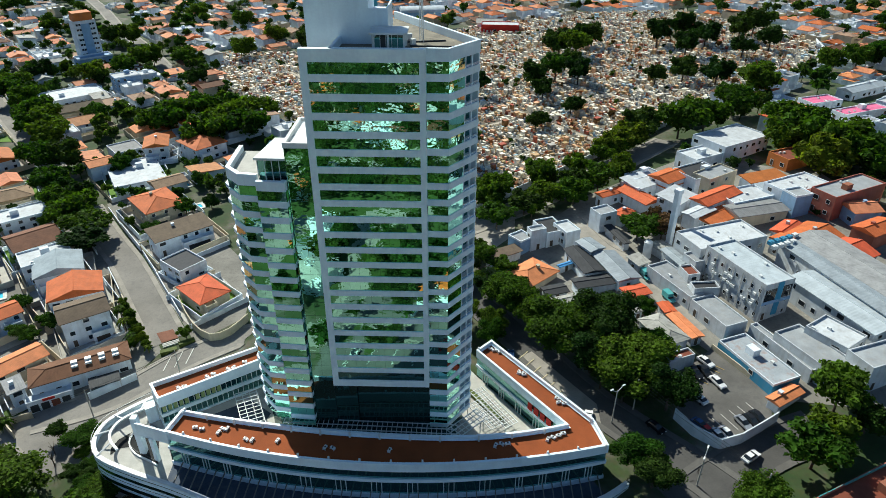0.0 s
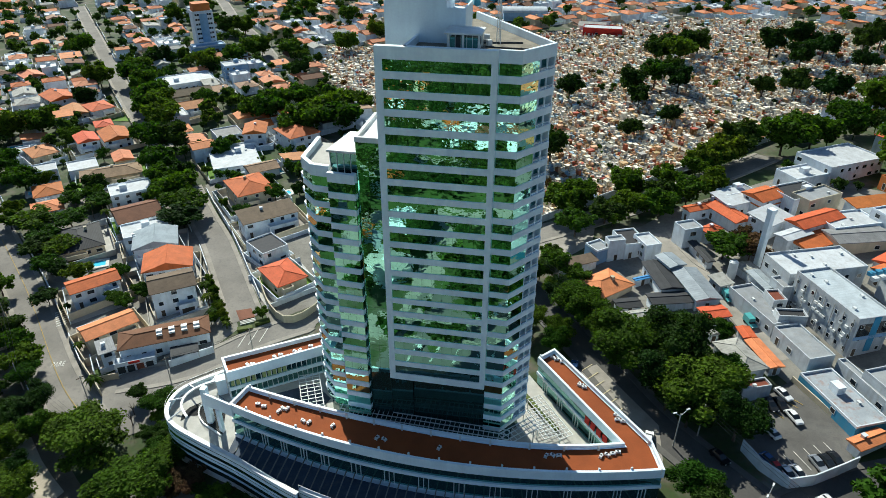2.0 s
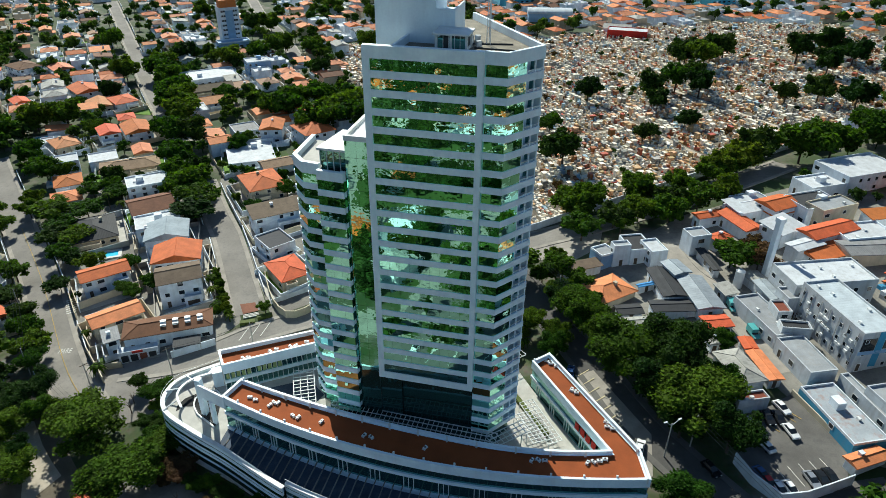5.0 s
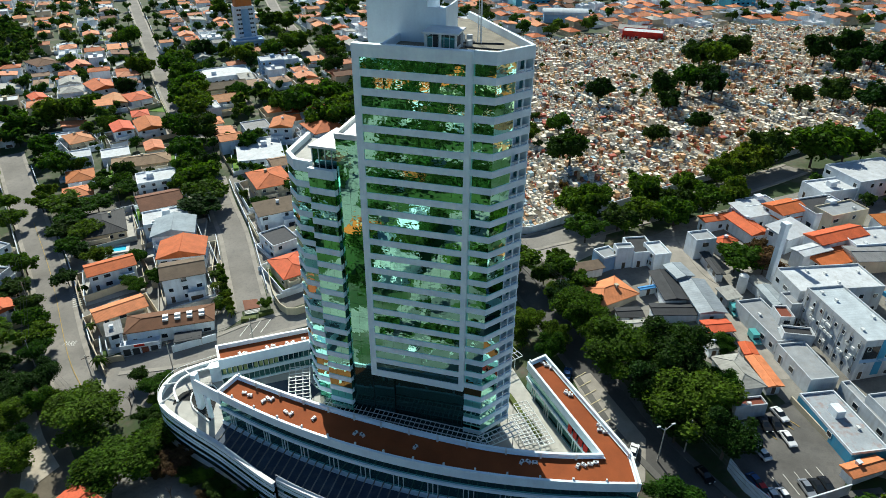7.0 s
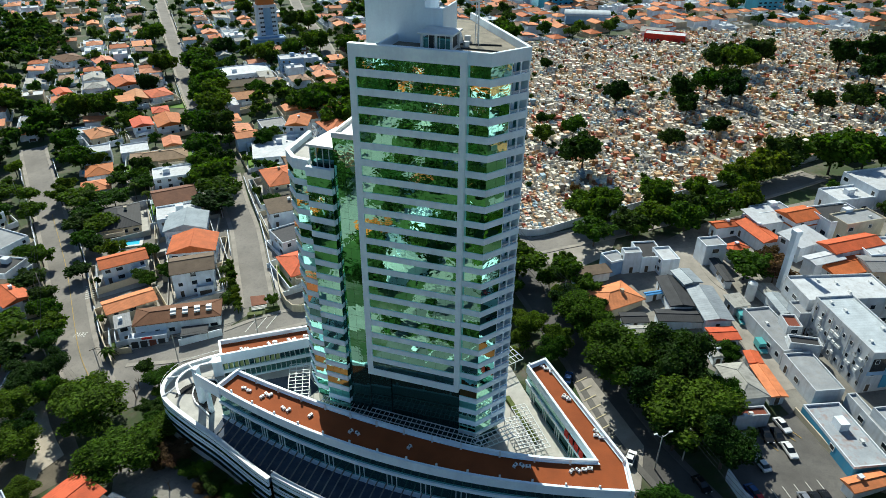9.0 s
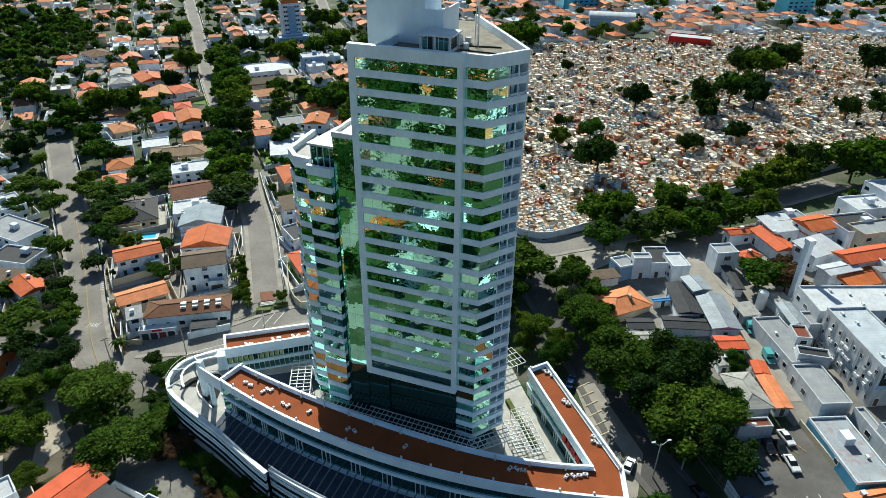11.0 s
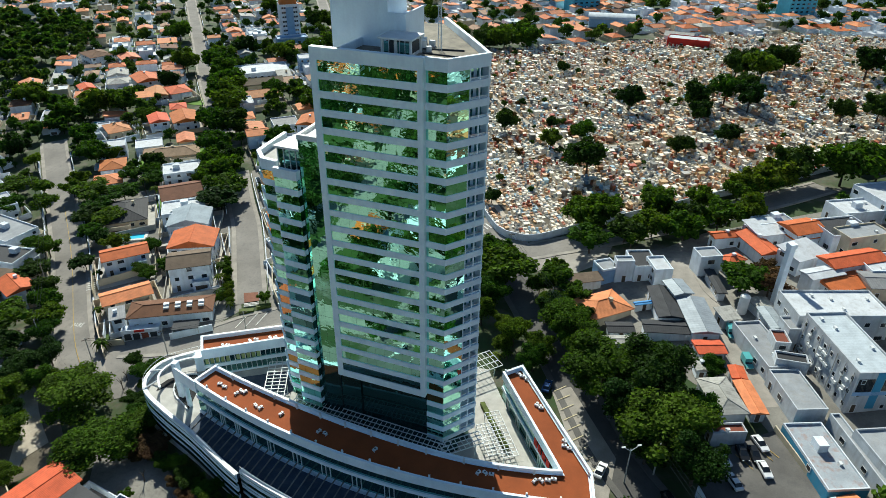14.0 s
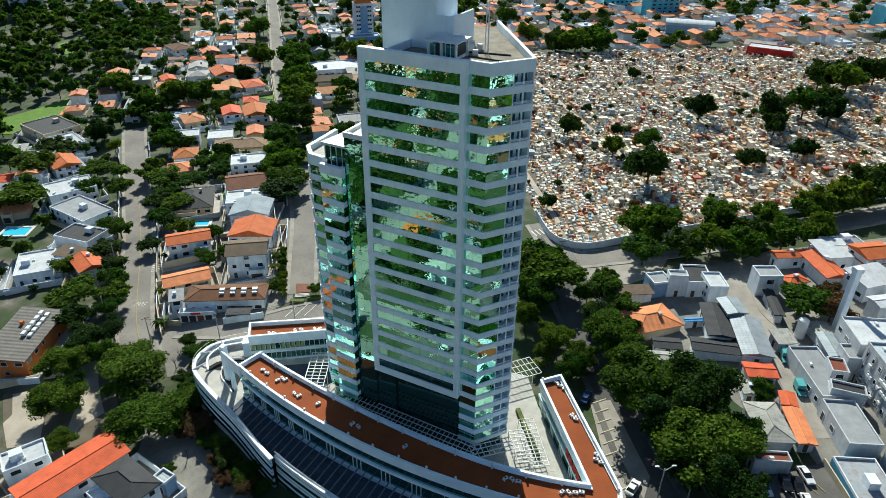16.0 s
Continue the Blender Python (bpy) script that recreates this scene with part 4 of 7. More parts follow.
b.turned(-47.4, -4.4, math.atan2(-1.9, 6.5), 7.6, 0.4, 12.6, 15.9)
b.turned(-47.9, -4.3, math.atan2(-1.9, 6.5), 0.9, 0.8, 5.0, 12.7)
part("pylon", b, WHITE, ramp, "white stair pylon with fin wall")
b = Build()
b.turned(-53.6, 7.2, 0.6, 2.2, 2.2, 4.0, 10.6)
part("lift_box", b, WHITE, ramp, "small white lift box at the ramp")

# ---- houses ----
import collections

HOUSES = []
LOTS = []
LABEL_ROOF = {"terra": "orange-red tiled roof", "clay": "salmon clay tiled roof", "brown": "brown tiled roof", "olive": "drab brown tiled roof", "tan": "tan tiled roof",
              "slate": "blue-grey tiled roof", "dark": "charcoal sheet roof", "grey": "grey sheet roof", "oldgrey": "weathered grey roof", "steel": "grey metal roof",
              "pale": "pale metal roof", "rust": "rust-stained metal roof", "ribbed": "ribbed concrete roof", "white": "flat white roof", "solar": "flat roof of dark solar panels", "maroon": "maroon flat roof", "pink": "bright pink canvas roof", "felt": "flat grey felt roof", "peach": "peach-coloured tiled roof", "orange": "bright orange tiled roof", "tarp": "bright blue tarpaulin cover"}
LABEL_WALL = {"white": "white-walled", "factory": "grey-white walled", "cream": "cream-walled", "blue": "blue-walled", "bluewall": "bright blue", "orange": "orange-walled", "brick": "brick-red", "red": "bright red"}


def roof_build(kind, w, d, h, eave=0.6):
    """Roof with eaves thickness over a w by d plan, its eaves at z = h."""
    b = Build()
    W, D, t = w / 2 + eave, d / 2 + eave, 0.22
    long_x = W >= D
    rise = min(W, D) * 0.29
    if kind == "low":
        rise, kind = min(W, D) * 0.16, "gable"
    if kind == "gablex":
        long_x, rise, kind = False, W * 0.30, "gable"
    if kind == "shed":
        r = D * 0.22
        b.face([(-W, -D, h), (W, -D, h), (W, D, h + r), (-W, D, h + r)])
        lo = [(-W, -D, h - t), (W, -D, h - t), (W, D, h + r - t), (-W, D, h + r - t)]
        hi = [(-W, -D, h), (W, -D, h), (W, D, h + r), (-W, D, h + r)]
        for i in range(4):
            j = (i + 1) % 4
            b.face([lo[i], lo[j], hi[j], hi[i]])
        b.face(lo[::-1])
        return b, r
    c = [(-W, -D), (W, -D), (W, D), (-W, D)]
    if long_x:
        k = min(W * 0.95, D) if kind == "hip" else 0
        r0, r1 = (-W + k, 0, h + rise), (W - k, 0, h + rise)
        b.face([(*c[0], h), (*c[1], h), r1, r0])
        b.face([(*c[2], h), (*c[3], h), r0, r1])
        b.face([(*c[1], h), (*c[2], h), r1])
        b.face([(*c[3], h), (*c[0], h), r0])
    else:
        k = min(D * 0.95, W) if kind == "hip" else 0
        r0, r1 = (0, -D + k, h + rise), (0, D - k, h + rise)
        b.face([(*c[1], h), (*c[2], h), r1, r0])
        b.face([(*c[3], h), (*c[0], h), r0, r1])
        b.face([(*c[0], h), (*c[1], h), r0])
        b.face([(*c[2], h), (*c[3], h), r1])
    for i in range(4):
        j = (i + 1) % 4
        b.face([(*c[i], h - t), (*c[j], h - t), (*c[j], h), (*c[i], h)])
    b.face([(x, y, h - t) for x, y in c[::-1]])
    # ridge tiles
    b.rod(r0, r1, 0.14, n=5)
    if kind == "hip":
        for p in c:
            e = min((r0, r1), key=lambda q: (q[0] - p[0]) ** 2 + (q[1] - p[1]) ** 2)
            b.rod((*p, h), e, 0.11, n=4)
    return b, rise


FAR_HOUSES = collections.defaultdict(Build)


def far_house(x, y, yaw, w, d, h, kind, roof, wall):
    """A distant house, merged with its neighbours: walls and roof alone."""
    HOUSES.append((x, y, max(w, d) / 2 + 0.5))
    base, c, s = ground_z(x, y), math.cos(radians(yaw)), math.sin(radians(yaw))
    eave = 0.0 if kind == "flat" else 0.5
    walls, top = Build(), Build()
    W, D = w / 2 - eave, d / 2 - eave
    walls.box(-W, W, -D, D, -2.5, h - 0.1)
    if kind == "flat":
        top.box(-W + 0.2, W - 0.2, -D + 0.2, D - 0.2, h - 0.1, h + 0.05)
        walls.ribbon([(-W, -D), (W, -D), (W, D), (-W, D)], 0.2, h - 0.1, h + 0.5, closed=True)
        walls.box(-1.2, 1.2, 0, 1.8, h, h + 1.7)
    else:
        top, rise = roof_build(kind, 2 * W, 2 * D, h, eave)
        walls.box(W * 0.3, W * 0.3 + 1.0, 0, 1.0, h, h + rise + 0.7)
    rnd = random.Random(int(x * 37 + y * 19))
    pad = Build()
    if y > -30:                                   # walled yard
        e, f = W + rnd.uniform(1.2, 2.8), D + rnd.uniform(1.5, 4.0)
        walls.ribbon([(-e, -f), (e, -f), (e, f), (-e, f)], 0.2, -2.0, rnd.uniform(1.6, 2.6), closed=True)
        pad.face([(p, q, ground_z(x + c * p - s * q, y + s * p + c * q) - base + 0.15) for p, q in ((-e, -f), (e, -f), (e, f), (-e, f))])
    if rnd.random() < 0.5:                        # lower side wing
        a, g = rnd.choice((-1, 1)), h * rnd.uniform(0.5, 0.8)
        walls.box(min(a * W * 0.3, a * (W + 2.2)), max(a * W * 0.3, a * (W + 2.2)), -D - 1.8, D * 0.1, -2.5, g)
        top.box(min(a * W * 0.3, a * (W + 2.2)) - 0.2, max(a * W * 0.3, a * (W + 2.2)) + 0.2, -D - 2.0, D * 0.1, g, g + 0.18)
    for b, mat in ((walls, WALLS[wall]), (top, ROOFS[roof]), (pad, rnd.choice((PAVING, YARDGREY, PAVING, TERRACE, LAWN)))):
        if not b.f:
            continue
        t = FAR_HOUSES[mat]
        k = len(t.v)
        t.v += [(x + c * p - s * q, y + s * p + c * q, base + r) for p, q, r in b.v]
        t.f += [tuple(i + k for i in f) for f in b.f]
        t.m += b.m


def house(x, y, yaw, w, d, h, kind, roof, wall, tanks=0, far=False):
    """A house of walls, roof, windows, chimney-like tank box and doors at the given eaves height."""
    if far and (y < -30 or y > 190 or x < -260):
        return far_house(x, y, yaw, w, d, h, kind, roof, wall)
    d = min(d, 1.35 * w) if kind != "block" and x < 20 else d
    if wall == "white" and 60 < x < 125 and 14 < y < 80:
        wall = "factory"
    HOUSES.append((x, y, max(w, d) / 2 + 0.5))
    rnd = random.Random(int(x * 31 + y * 17))
    z = min(ground_z(x + a, y + c) for a in (-w / 2, w / 2) for c in (-d / 2, d / 2))
    base = ground_z(x, y)
    if x < 20 and kind != "block":
        LOTS.append((x, y, radians(yaw), w, d, far))
    storeys = max(1, round(h / 3.1))
    name = "warehouse" if w > 26 or kind == "block" else "house"
    ob = thing(name, None, [], f"{LABEL_WALL[wall]} {'single-storey' if storeys == 1 else 'multi-storey'} {'factory building' if name == 'warehouse' else 'house'} with {LABEL_ROOF[roof]}", "house" if name == "house" else "factory", at=(x, y, base), yaw=radians(yaw))
    eave = 0.0 if kind in ("flat", "block") else 0.55
    W, D = (w / 2 - eave, d / 2 - eave)
    b = Build()
    b.box(-W, W, -D, D, z - base - 1.5, h - (0.05 if kind in ("flat", "block") else 0.2))
    if kind in ("gable", "gablex", "low"):
        lx = W >= D and kind != "gablex"
        rise = (D if lx else W) * {"gable": 0.29, "gablex": 0.30, "low": 0.16}[kind]
        for s in (-1, 1):
            if lx:
                p = [(s * W, -D, h - 0.2), (s * W, D, h - 0.2), (s * W, 0, h + rise)]
            else:
                p = [(-W, s * D, h - 0.2), (W, s * D, h - 0.2), (0, s * D, h + rise)]
            b.face(p)
    part("wall", b, WALLS[wall], ob)
    if kind in ("flat", "block"):
        rb = Build()
        rb.box(-W + 0.25, W - 0.25, -D + 0.25, D - 0.25, h - 0.05, h + 0.08)
        roof_ob = part("roof", rb, ROOFS[roof], ob)
        pb = Build()
        pb.ribbon([(-W, -D), (W, -D), (W, D), (-W, D)], 0.25, h - 0.06, h + 0.55, closed=True)
        part("parapet", pb, WALLS["white"] if wall in ("bluewall", "blue") else WALLS[wall], ob)
        if not far and w > 7 and kind == "flat" and roof not in ("solar",) and (x < 20 or rnd.random() < 0.3):
            bx = Build()
            px, py = rnd.uniform(-W * 0.5, W * 0.5), rnd.uniform(-D * 0.3, D * 0.5)
            bx.box(px - 1.3, px + 1.3, py - 1.0, py + 1.0, h + 0.08, h + 1.9)
            part("tank_house", bx, WALLS[wall if wall != "bluewall" else "white"], ob)
        if not far and kind in ("flat", "block") and w > 7:
            for _ in range(rnd.choice((0, 1, 2, 4))):
                vent = Build()
                vent.box(-0.45, 0.45, -0.3, 0.3, 0, 0.55)
                part("air_conditioner", vent, STEELWHITE, ob, at=(rnd.uniform(-W * 0.8, W * 0.8), rnd.uniform(-D * 0.8, D * 0.8), h + 0.08))
    else:
        rb, rise = roof_build(kind, 2 * W, 2 * D, h, eave)
        roof_ob = part("roof", rb, ROOFS[roof], ob)
        if not far and kind != "low" and rnd.random() < 0.4:
            cb = Build()
            px, py = rnd.uniform(-W * 0.4, W * 0.4), rnd.uniform(0, D * 0.5)
            cb.box(px - 0.45, px + 0.45, py - 0.4, py + 0.4, h, h + rise + 0.5)
            cb.box(px - 0.55, px + 0.55, py - 0.5, py + 0.5, h + rise + 0.5, h + rise + 0.62)
            part("chimney", cb, WALLS[wall], roof_ob)
    if w > 8 and d > 6 and kind in ("gable", "hip", "gablex", "shed") and x < 20 and not tanks:
        ab = Build()
        aw, ad, ah = W * rnd.uniform(0.3, 0.6), rnd.uniform(1.6, 3.0), rnd.choice((2.8, 3.0, h * 0.6))
        ax = rnd.choice((-1, 1)) * (W - aw) * 0.8
        ab.box(ax - aw, ax + aw, -D - ad, -D + 0.02, z - base - 1.5, ah)
        ab.ribbon([(ax - aw, -D), (ax - aw, -D - ad), (ax + aw, -D - ad), (ax + aw, -D)], 0.18, ah, ah + 0.9)
        part("terrace", ab, WALLS[wall], ob)
        sb = Build()
        sb.box(ax - aw * 0.7, ax + aw * 0.7, -D - ad - 0.04, -D - ad, 0.1, ah - 0.5)
        part("garage_door", sb, rnd.choice((DARKMETAL, BARK, STEELWHITE)), ob)
    for k in range(tanks):
        tb = Build()
        px = -W * 0.1 + W * 0.85 * k / max(1, tanks - 1)
        zz = h + (0.4 if kind == "shed" else D * 0.14)
        for q, up in ((-0.42, 0.0), (-0.14, 0.11 * D)):
            tb.box(px - 0.75, px + 0.75, D * q - 0.55, D * q + 0.55, zz + up - 0.2, zz + up + 0.65)
        part("water_tank", tb, STEELWHITE, roof_ob, "pair of white solar water tanks")
    if far:
        return ob
    # windows on three sides: surround and dark pane
    for side, (L, off, turn) in enumerate(((W, D, 0), (D, W, 90), (W, D, 180), (D, W, 270))):
        if side == 2:
            continue
        n = max(1, int(2 * L / (2.6 if kind == "block" else 3.4)))
        n = min(n, 12)
        for s in range(storeys):
            for k in range(n):
                if kind != "block" and rnd.random() < (0.3 if x < 20 else 0.55):
                    continue
                u = -L + 2 * L * (k + 0.5) / n
                ww, hh = rnd.choice((1.2, 1.5, 1.9)), rnd.choice((1.1, 1.2, 1.3))
                if kind == "block":
                    ww, hh = 0.8, 1.0
                sill = s * h / storeys + 1.0
                if s == 0 and k == 0:
                    ww, hh, sill = 1.0, 2.1, 0.0
                if (sill + hh) > h - 0.3:
                    continue
                wb = Build()
                for x0, x1, z0, z1 in ((-ww / 2 - 0.08, ww / 2 + 0.08, hh, hh + 0.08), (-ww / 2 - 0.08, ww / 2 + 0.08, -0.1, 0), (-ww / 2 - 0.08, -ww / 2, 0, hh), (ww / 2, ww / 2 + 0.08, 0, hh)):
                    wb.box(x0, x1, -0.07, 0.0, z0, z1, 0)
                wb.box(-ww / 2, ww / 2, -0.03, 0.0, 0, hh, 1)
                a = radians(turn)
                px, py = u * math.cos(a) + off * math.sin(a), u * math.sin(a) - off * math.cos(a)
                part("window" if sill > 0 else "door", wb, [STEELWHITE, CARGLASS if sill > 0 else BARK], ob, at=(px, py, sill), rot=(0, 0, a))
    return ob


house(-118.6, 49.9, 48, 14.7, 8.5, 6, "gable", "terra", "white")
house(-99.7, 61.5, 28, 15.1, 12.2, 7, "gablex", "terra", "white")
house(-90.6, 48.4, 36, 13.1, 10.6, 8.5, "gable", "olive", "white")
house(-101.1, 31.6, 52, 14.3, 8.0, 5, "gable", "peach", "cream")
house(-83.0, 30.2, 31, 23.6, 8.6, 4.6, "hip", "brown", "white", tanks=4)
house(-95.4, 22.1, 44, 4.4, 8.7, 5.5, "shed", "grey", "white")
house(-144.2, 77.6, 41, 14.9, 19.5, 3.4, "hip", "dark", "cream")
house(-112.7, 75.5, 30, 14.5, 13.5, 6, "gablex", "slate", "white")
house(-130.6, 92.8, 45, 15.8, 14.7, 6, "gable", "brown", "white")
house(-145.9, 112.4, 41, 15.8, 11.1, 5, "flat", "white", "white")
house(-120.2, 81.4, 39, 15.0, 10.9, 6, "flat", "white", "white")
house(-97.5, 116.2, 44, 14.6, 18.0, 6, "hip", "terra", "cream")
house(-80.6, 94.6, 42, 20.1, 9.9, 6, "shed", "olive", "white")
house(-72.6, 75.5, 53, 9.2, 11.0, 5, "flat", "solar", "white")
house(-61.5, 61.4, 49, 10.2, 14.6, 4, "hip", "terra", "cream")
house(-119.4, 171.0, 19, 10.7, 28.9, 7, "gable", "terra", "white")
house(-99.2, 170.6, 49, 15.3, 17.3, 6.5, "hip", "terra", "white")
house(-119.9, 148.8, 33, 19.6, 26.5, 3, "flat", "white", "white")
house(-196.9, 156.8, 47, 9.7, 22.5, 6, "gable", "terra", "white")
house(-187.5, 164.5, 46, 12.8, 21.3, 5, "gable", "terra", "white")
house(-212.5, 145.2, 56, 11.2, 28.5, 4, "hip", "clay", "cream")
house(-231.4, 195.1, 40, 13.2, 15.8, 4, "gable", "clay", "cream")
house(-221.9, 201.3, 55, 12.0, 23.6, 4.5, "hip", "terra", "white")
house(-251.7, 209.9, 57, 13.8, 28.9, 6, "gable", "terra", "white")
house(-320.6, 241.9, 67, 14.7, 33.3, 6, "hip", "brown", "white")
house(-297.5, 246.0, 57, 12.0, 14.9, 5, "gable", "clay", "white")
house(-275.4, 188.4, 57, 8.6, 35.5, 5, "gable", "terra", "white")
house(-176.3, 268.3, 39, 13.9, 11.0, 9, "flat", "white", "blue")
house(-200.1, 251.6, 43, 30.3, 20.7, 4, "flat", "white", "white")
house(-186.1, 229.0, 41, 25.4, 13.8, 4, "gable", "olive", "cream")
house(-172.2, 205.5, 42, 21.5, 14.3, 5, "gable", "clay", "white")
house(-165.9, 128.8, 37, 24.2, 12.5, 3.5, "hip", "tan", "cream")
house(-223.3, 146.9, 39, 5.9, 15.0, 3, "flat", "white", "white")
house(-177.0, 52.0, -6, 22.0, 12.5, 5, "flat", "felt", "white")
house(-160.5, 39.0, 8, 15.0, 10.0, 4.6, "flat", "dark", "white")
house(-152.0, 29.5, 12, 13.0, 6.5, 4.0, "shed", "olive", "white")
house(-140.6, 26.2, 69, 8.7, 14.3, 5, "gable", "terra", "white")
house(-121.4, -8.8, 118, 23.4, 12.4, 6, "shed", "ribbed", "orange", tanks=5)
house(-246.9, 95.1, 71, 16.6, 17.9, 5, "flat", "white", "white")
house(-225.3, 80.2, 68, 11.5, 17.6, 5, "gable", "terra", "white")
house(-197.4, 62.7, 65, 17.4, 14.0, 6, "flat", "white", "white")
house(-271.6, 107.4, 80, 18.1, 24.7, 5, "flat", "dark", "cream")
house(-65.4, -35.8, 78, 21.3, 9.9, 6, "low", "terra", "white")
house(-51.7, -33.1, -9, 12.9, 8.1, 6, "hip", "dark", "white")
house(-79.9, -37.1, 62, 8.8, 6.1, 5, "flat", "white", "white")
house(-46.6, -28.1, 85, 2.7, 7.7, 4, "flat", "steel", "blue")
house(-158.9, 19.8, 49, 11.3, 20.8, 4, "flat", "white", "white")
house(33.8, 61.8, -46, 10.2, 13.4, 3.0, "hip", "peach", "cream")
# blue wall colour stands in for shade on this house's white walls
house(32.1, 78.9, -51, 5.5, 5.4, 4.5, "flat", "felt", "blue")
house(36.8, 79.6, 23, 5.1, 3.1, 6.5, "flat", "felt", "white")
house(41.4, 84.3, 23, 7.0, 9.2, 4.5, "flat", "dark", "white")
house(46.3, 82.0, 26, 5.1, 7.4, 5, "flat", "white", "white")
house(58.6, 89.2, -63, 5.4, 6.4, 6, "flat", "felt", "white")
house(61.5, 79.7, -72, 12.2, 2.8, 3, "low", "dark", "white")
house(52.0, 72.3, -60, 7.3, 5.8, 4.4, "low", "steel", "white")
house(57.6, 62.1, -72, 15.6, 7.6, 3.5, "low", "steel", "white")
house(49.2, 66.1, -73, 14.4, 6.6, 3.5, "low", "dark", "white")
house(44.3, 65.7, 31, 6.0, 1.6, 2.6, "low", "tarp", "white")
house(50.8, 56.1, 16, 12.4, 5.4, 2.9, "low", "dark", "white")
house(39.6, 53.4, 20, 7.0, 4.6, 2.7, "low", "dark", "white")
house(40.7, 48.5, 21, 9.1, 3.5, 2.7, "low", "oldgrey", "white")
house(60.7, 50.7, -68, 5.4, 7.1, 2.8, "low", "terra", "white")
house(66.9, 43.0, -77, 4.6, 3.6, 2.8, "low", "terra", "white")
house(69.4, 35.5, -70, 10.6, 4.0, 2.8, "low", "peach", "white")
house(63.6, 33.5, -65, 11.6, 7.2, 3.6, "hip", "oldgrey", "white")
house(59.0, 43.3, -73, 4.5, 3.2, 3, "gable", "oldgrey", "white")
house(64.8, 24.0, 23, 7.2, 2.7, 3.2, "flat", "maroon", "white")
house(72.4, 53.8, -64, 17.0, 6.8, 3.4, "flat", "felt", "white")
house(78.5, 39.1, -67, 12.6, 6.7, 3.6, "flat", "felt", "white")
house(75.6, 55.1, -76, 5.0, 3.6, 5, "flat", "maroon", "white")
house(77.7, 48.4, -84, 3.3, 6.9, 4.6, "flat", "dark", "white")
house(87.6, 68.2, -69, 10.9, 22.6, 7.6, "flat", "white", "white")
house(74.4, 64.0, -70, 9.3, 4.1, 4.2, "low", "steel", "white")
house(72.8, 71.9, -60, 5.5, 5.4, 2.8, "low", "oldgrey", "white")
house(79.0, 60.0, -68, 5.3, 5.6, 6, "flat", "felt", "white")
BLOCK = (88.2, 49.8, -67, 21.1, 9.3, 10.3)
house(88.2, 49.8, -67, 21.1, 9.3, 10.3, "block", "pale", "white")
house(64.9, 106.0, 30, 12.4, 4.5, 4, "gable", "terra", "white")
house(72.6, 102.2, 32, 7.0, 13.7, 4, "gable", "terra", "white")
house(65.6, 91.5, 43, 6.7, 4.5, 4, "hip", "terra", "white")
house(107.3, 37.8, -68, 26.1, 9.9, 6.2, "low", "pale", "white")
house(110.7, 48.1, -72, 36.4, 7.1, 6.7, "low", "steel", "white")
house(118.2, 52.7, -71, 35.1, 12.5, 6.2, "low", "grey", "white")
house(82.4, 22.6, -66.5, 16.8, 8.0, 2.4, "flat", "rust", "bluewall")
house(88.7, 25.4, -67, 18.4, 2.0, 3.2, "flat", "felt", "white")
house(94.4, 22.5, -65, 16.1, 7.8, 4.7, "flat", "felt", "white")
house(100.7, 26.9, -55, 10.0, 8.3, 5.5, "flat", "white", "white")
house(105.8, 18.1, -69, 6.6, 11.3, 6.2, "flat", "felt", "white")
house(84.0, 11.2, 32, 8.8, 3.6, 2.5, "gable", "peach", "white")
house(110.3, 75.9, 43, 10.2, 7.2, 3.9, "gable", "terra", "white")
house(113.1, 69.9, 34, 18.8, 12.3, 4.3, "gable", "terra", "white")
house(119.7, 62.5, 30, 14.8, 11.8, 3.9, "gable", "terra", "white")
house(115.9, 143.2, 32, 24.7, 15.1, 6.2, "flat", "white", "white")
house(84.3, 112.3, 35, 11.5, 9.6, 3.9, "hip", "terra", "white")
house(95.4, 114.6, 31, 14.3, 10.7, 5.5, "flat", "dark", "white")
house(102.2, 132.1, 30, 16.7, 9.4, 4.7, "flat", "white", "white")
house(105.3, 98.5, 23, 16.0, 9.4, 3.9, "flat", "white", "white")
house(116.1, 111.1, 23, 16.1, 6.0, 3.9, "shed", "terra", "white")
house(105.9, 89.4, 17, 18.4, 8.7, 3.9, "low", "grey", "cream")
house(122.8, 101.2, 28, 18.7, 10.0, 5.5, "flat", "white", "white")
house(94.2, 88.6, 34, 16.9, 9.6, 3.1, "low", "terra", "white")
house(118.8, 92.1, 20, 6.5, 5.8, 7.0, "flat", "felt", "blue")
house(135.4, 94.7, 28, 23.7, 8.6, 7.0, "flat", "felt", "brick")
house(135.4, 85.6, 8, 9.6, 8.6, 4.7, "gable", "clay", "blue")
house(134.3, 129.2, 26, 16.8, 8.7, 3.9, "flat", "maroon", "orange")
house(133.7, 73.5, 29, 13.0, 7.8, 4.7, "gable", "terra", "brick")
house(171.8, 191.6, 21, 16.6, 8.7, 3.1, "flat", "pink", "white")
house(181.1, 175.9, 24, 25.2, 7.1, 3.1, "flat", "pink", "white")
house(198.2, 207.8, 30, 27.4, 8.6, 3.9, "gable", "pale", "white")
house(170.0, 159.1, 20, 20.3, 6.6, 3.9, "flat", "felt", "white")
house(84.3, 111.4, 37, 11.0, 8.9, 6, "gable", "terra", "white")
house(76.6, 115.8, 33, 11.6, 5.4, 5, "flat", "felt", "white")
house(26.6, 72.2, 33, 11.4, 4.3, 3.5, "shed", "olive", "white")
house(75.5, 110.7, 34, 13.1, 9.1, 5, "shed", "white", "white")
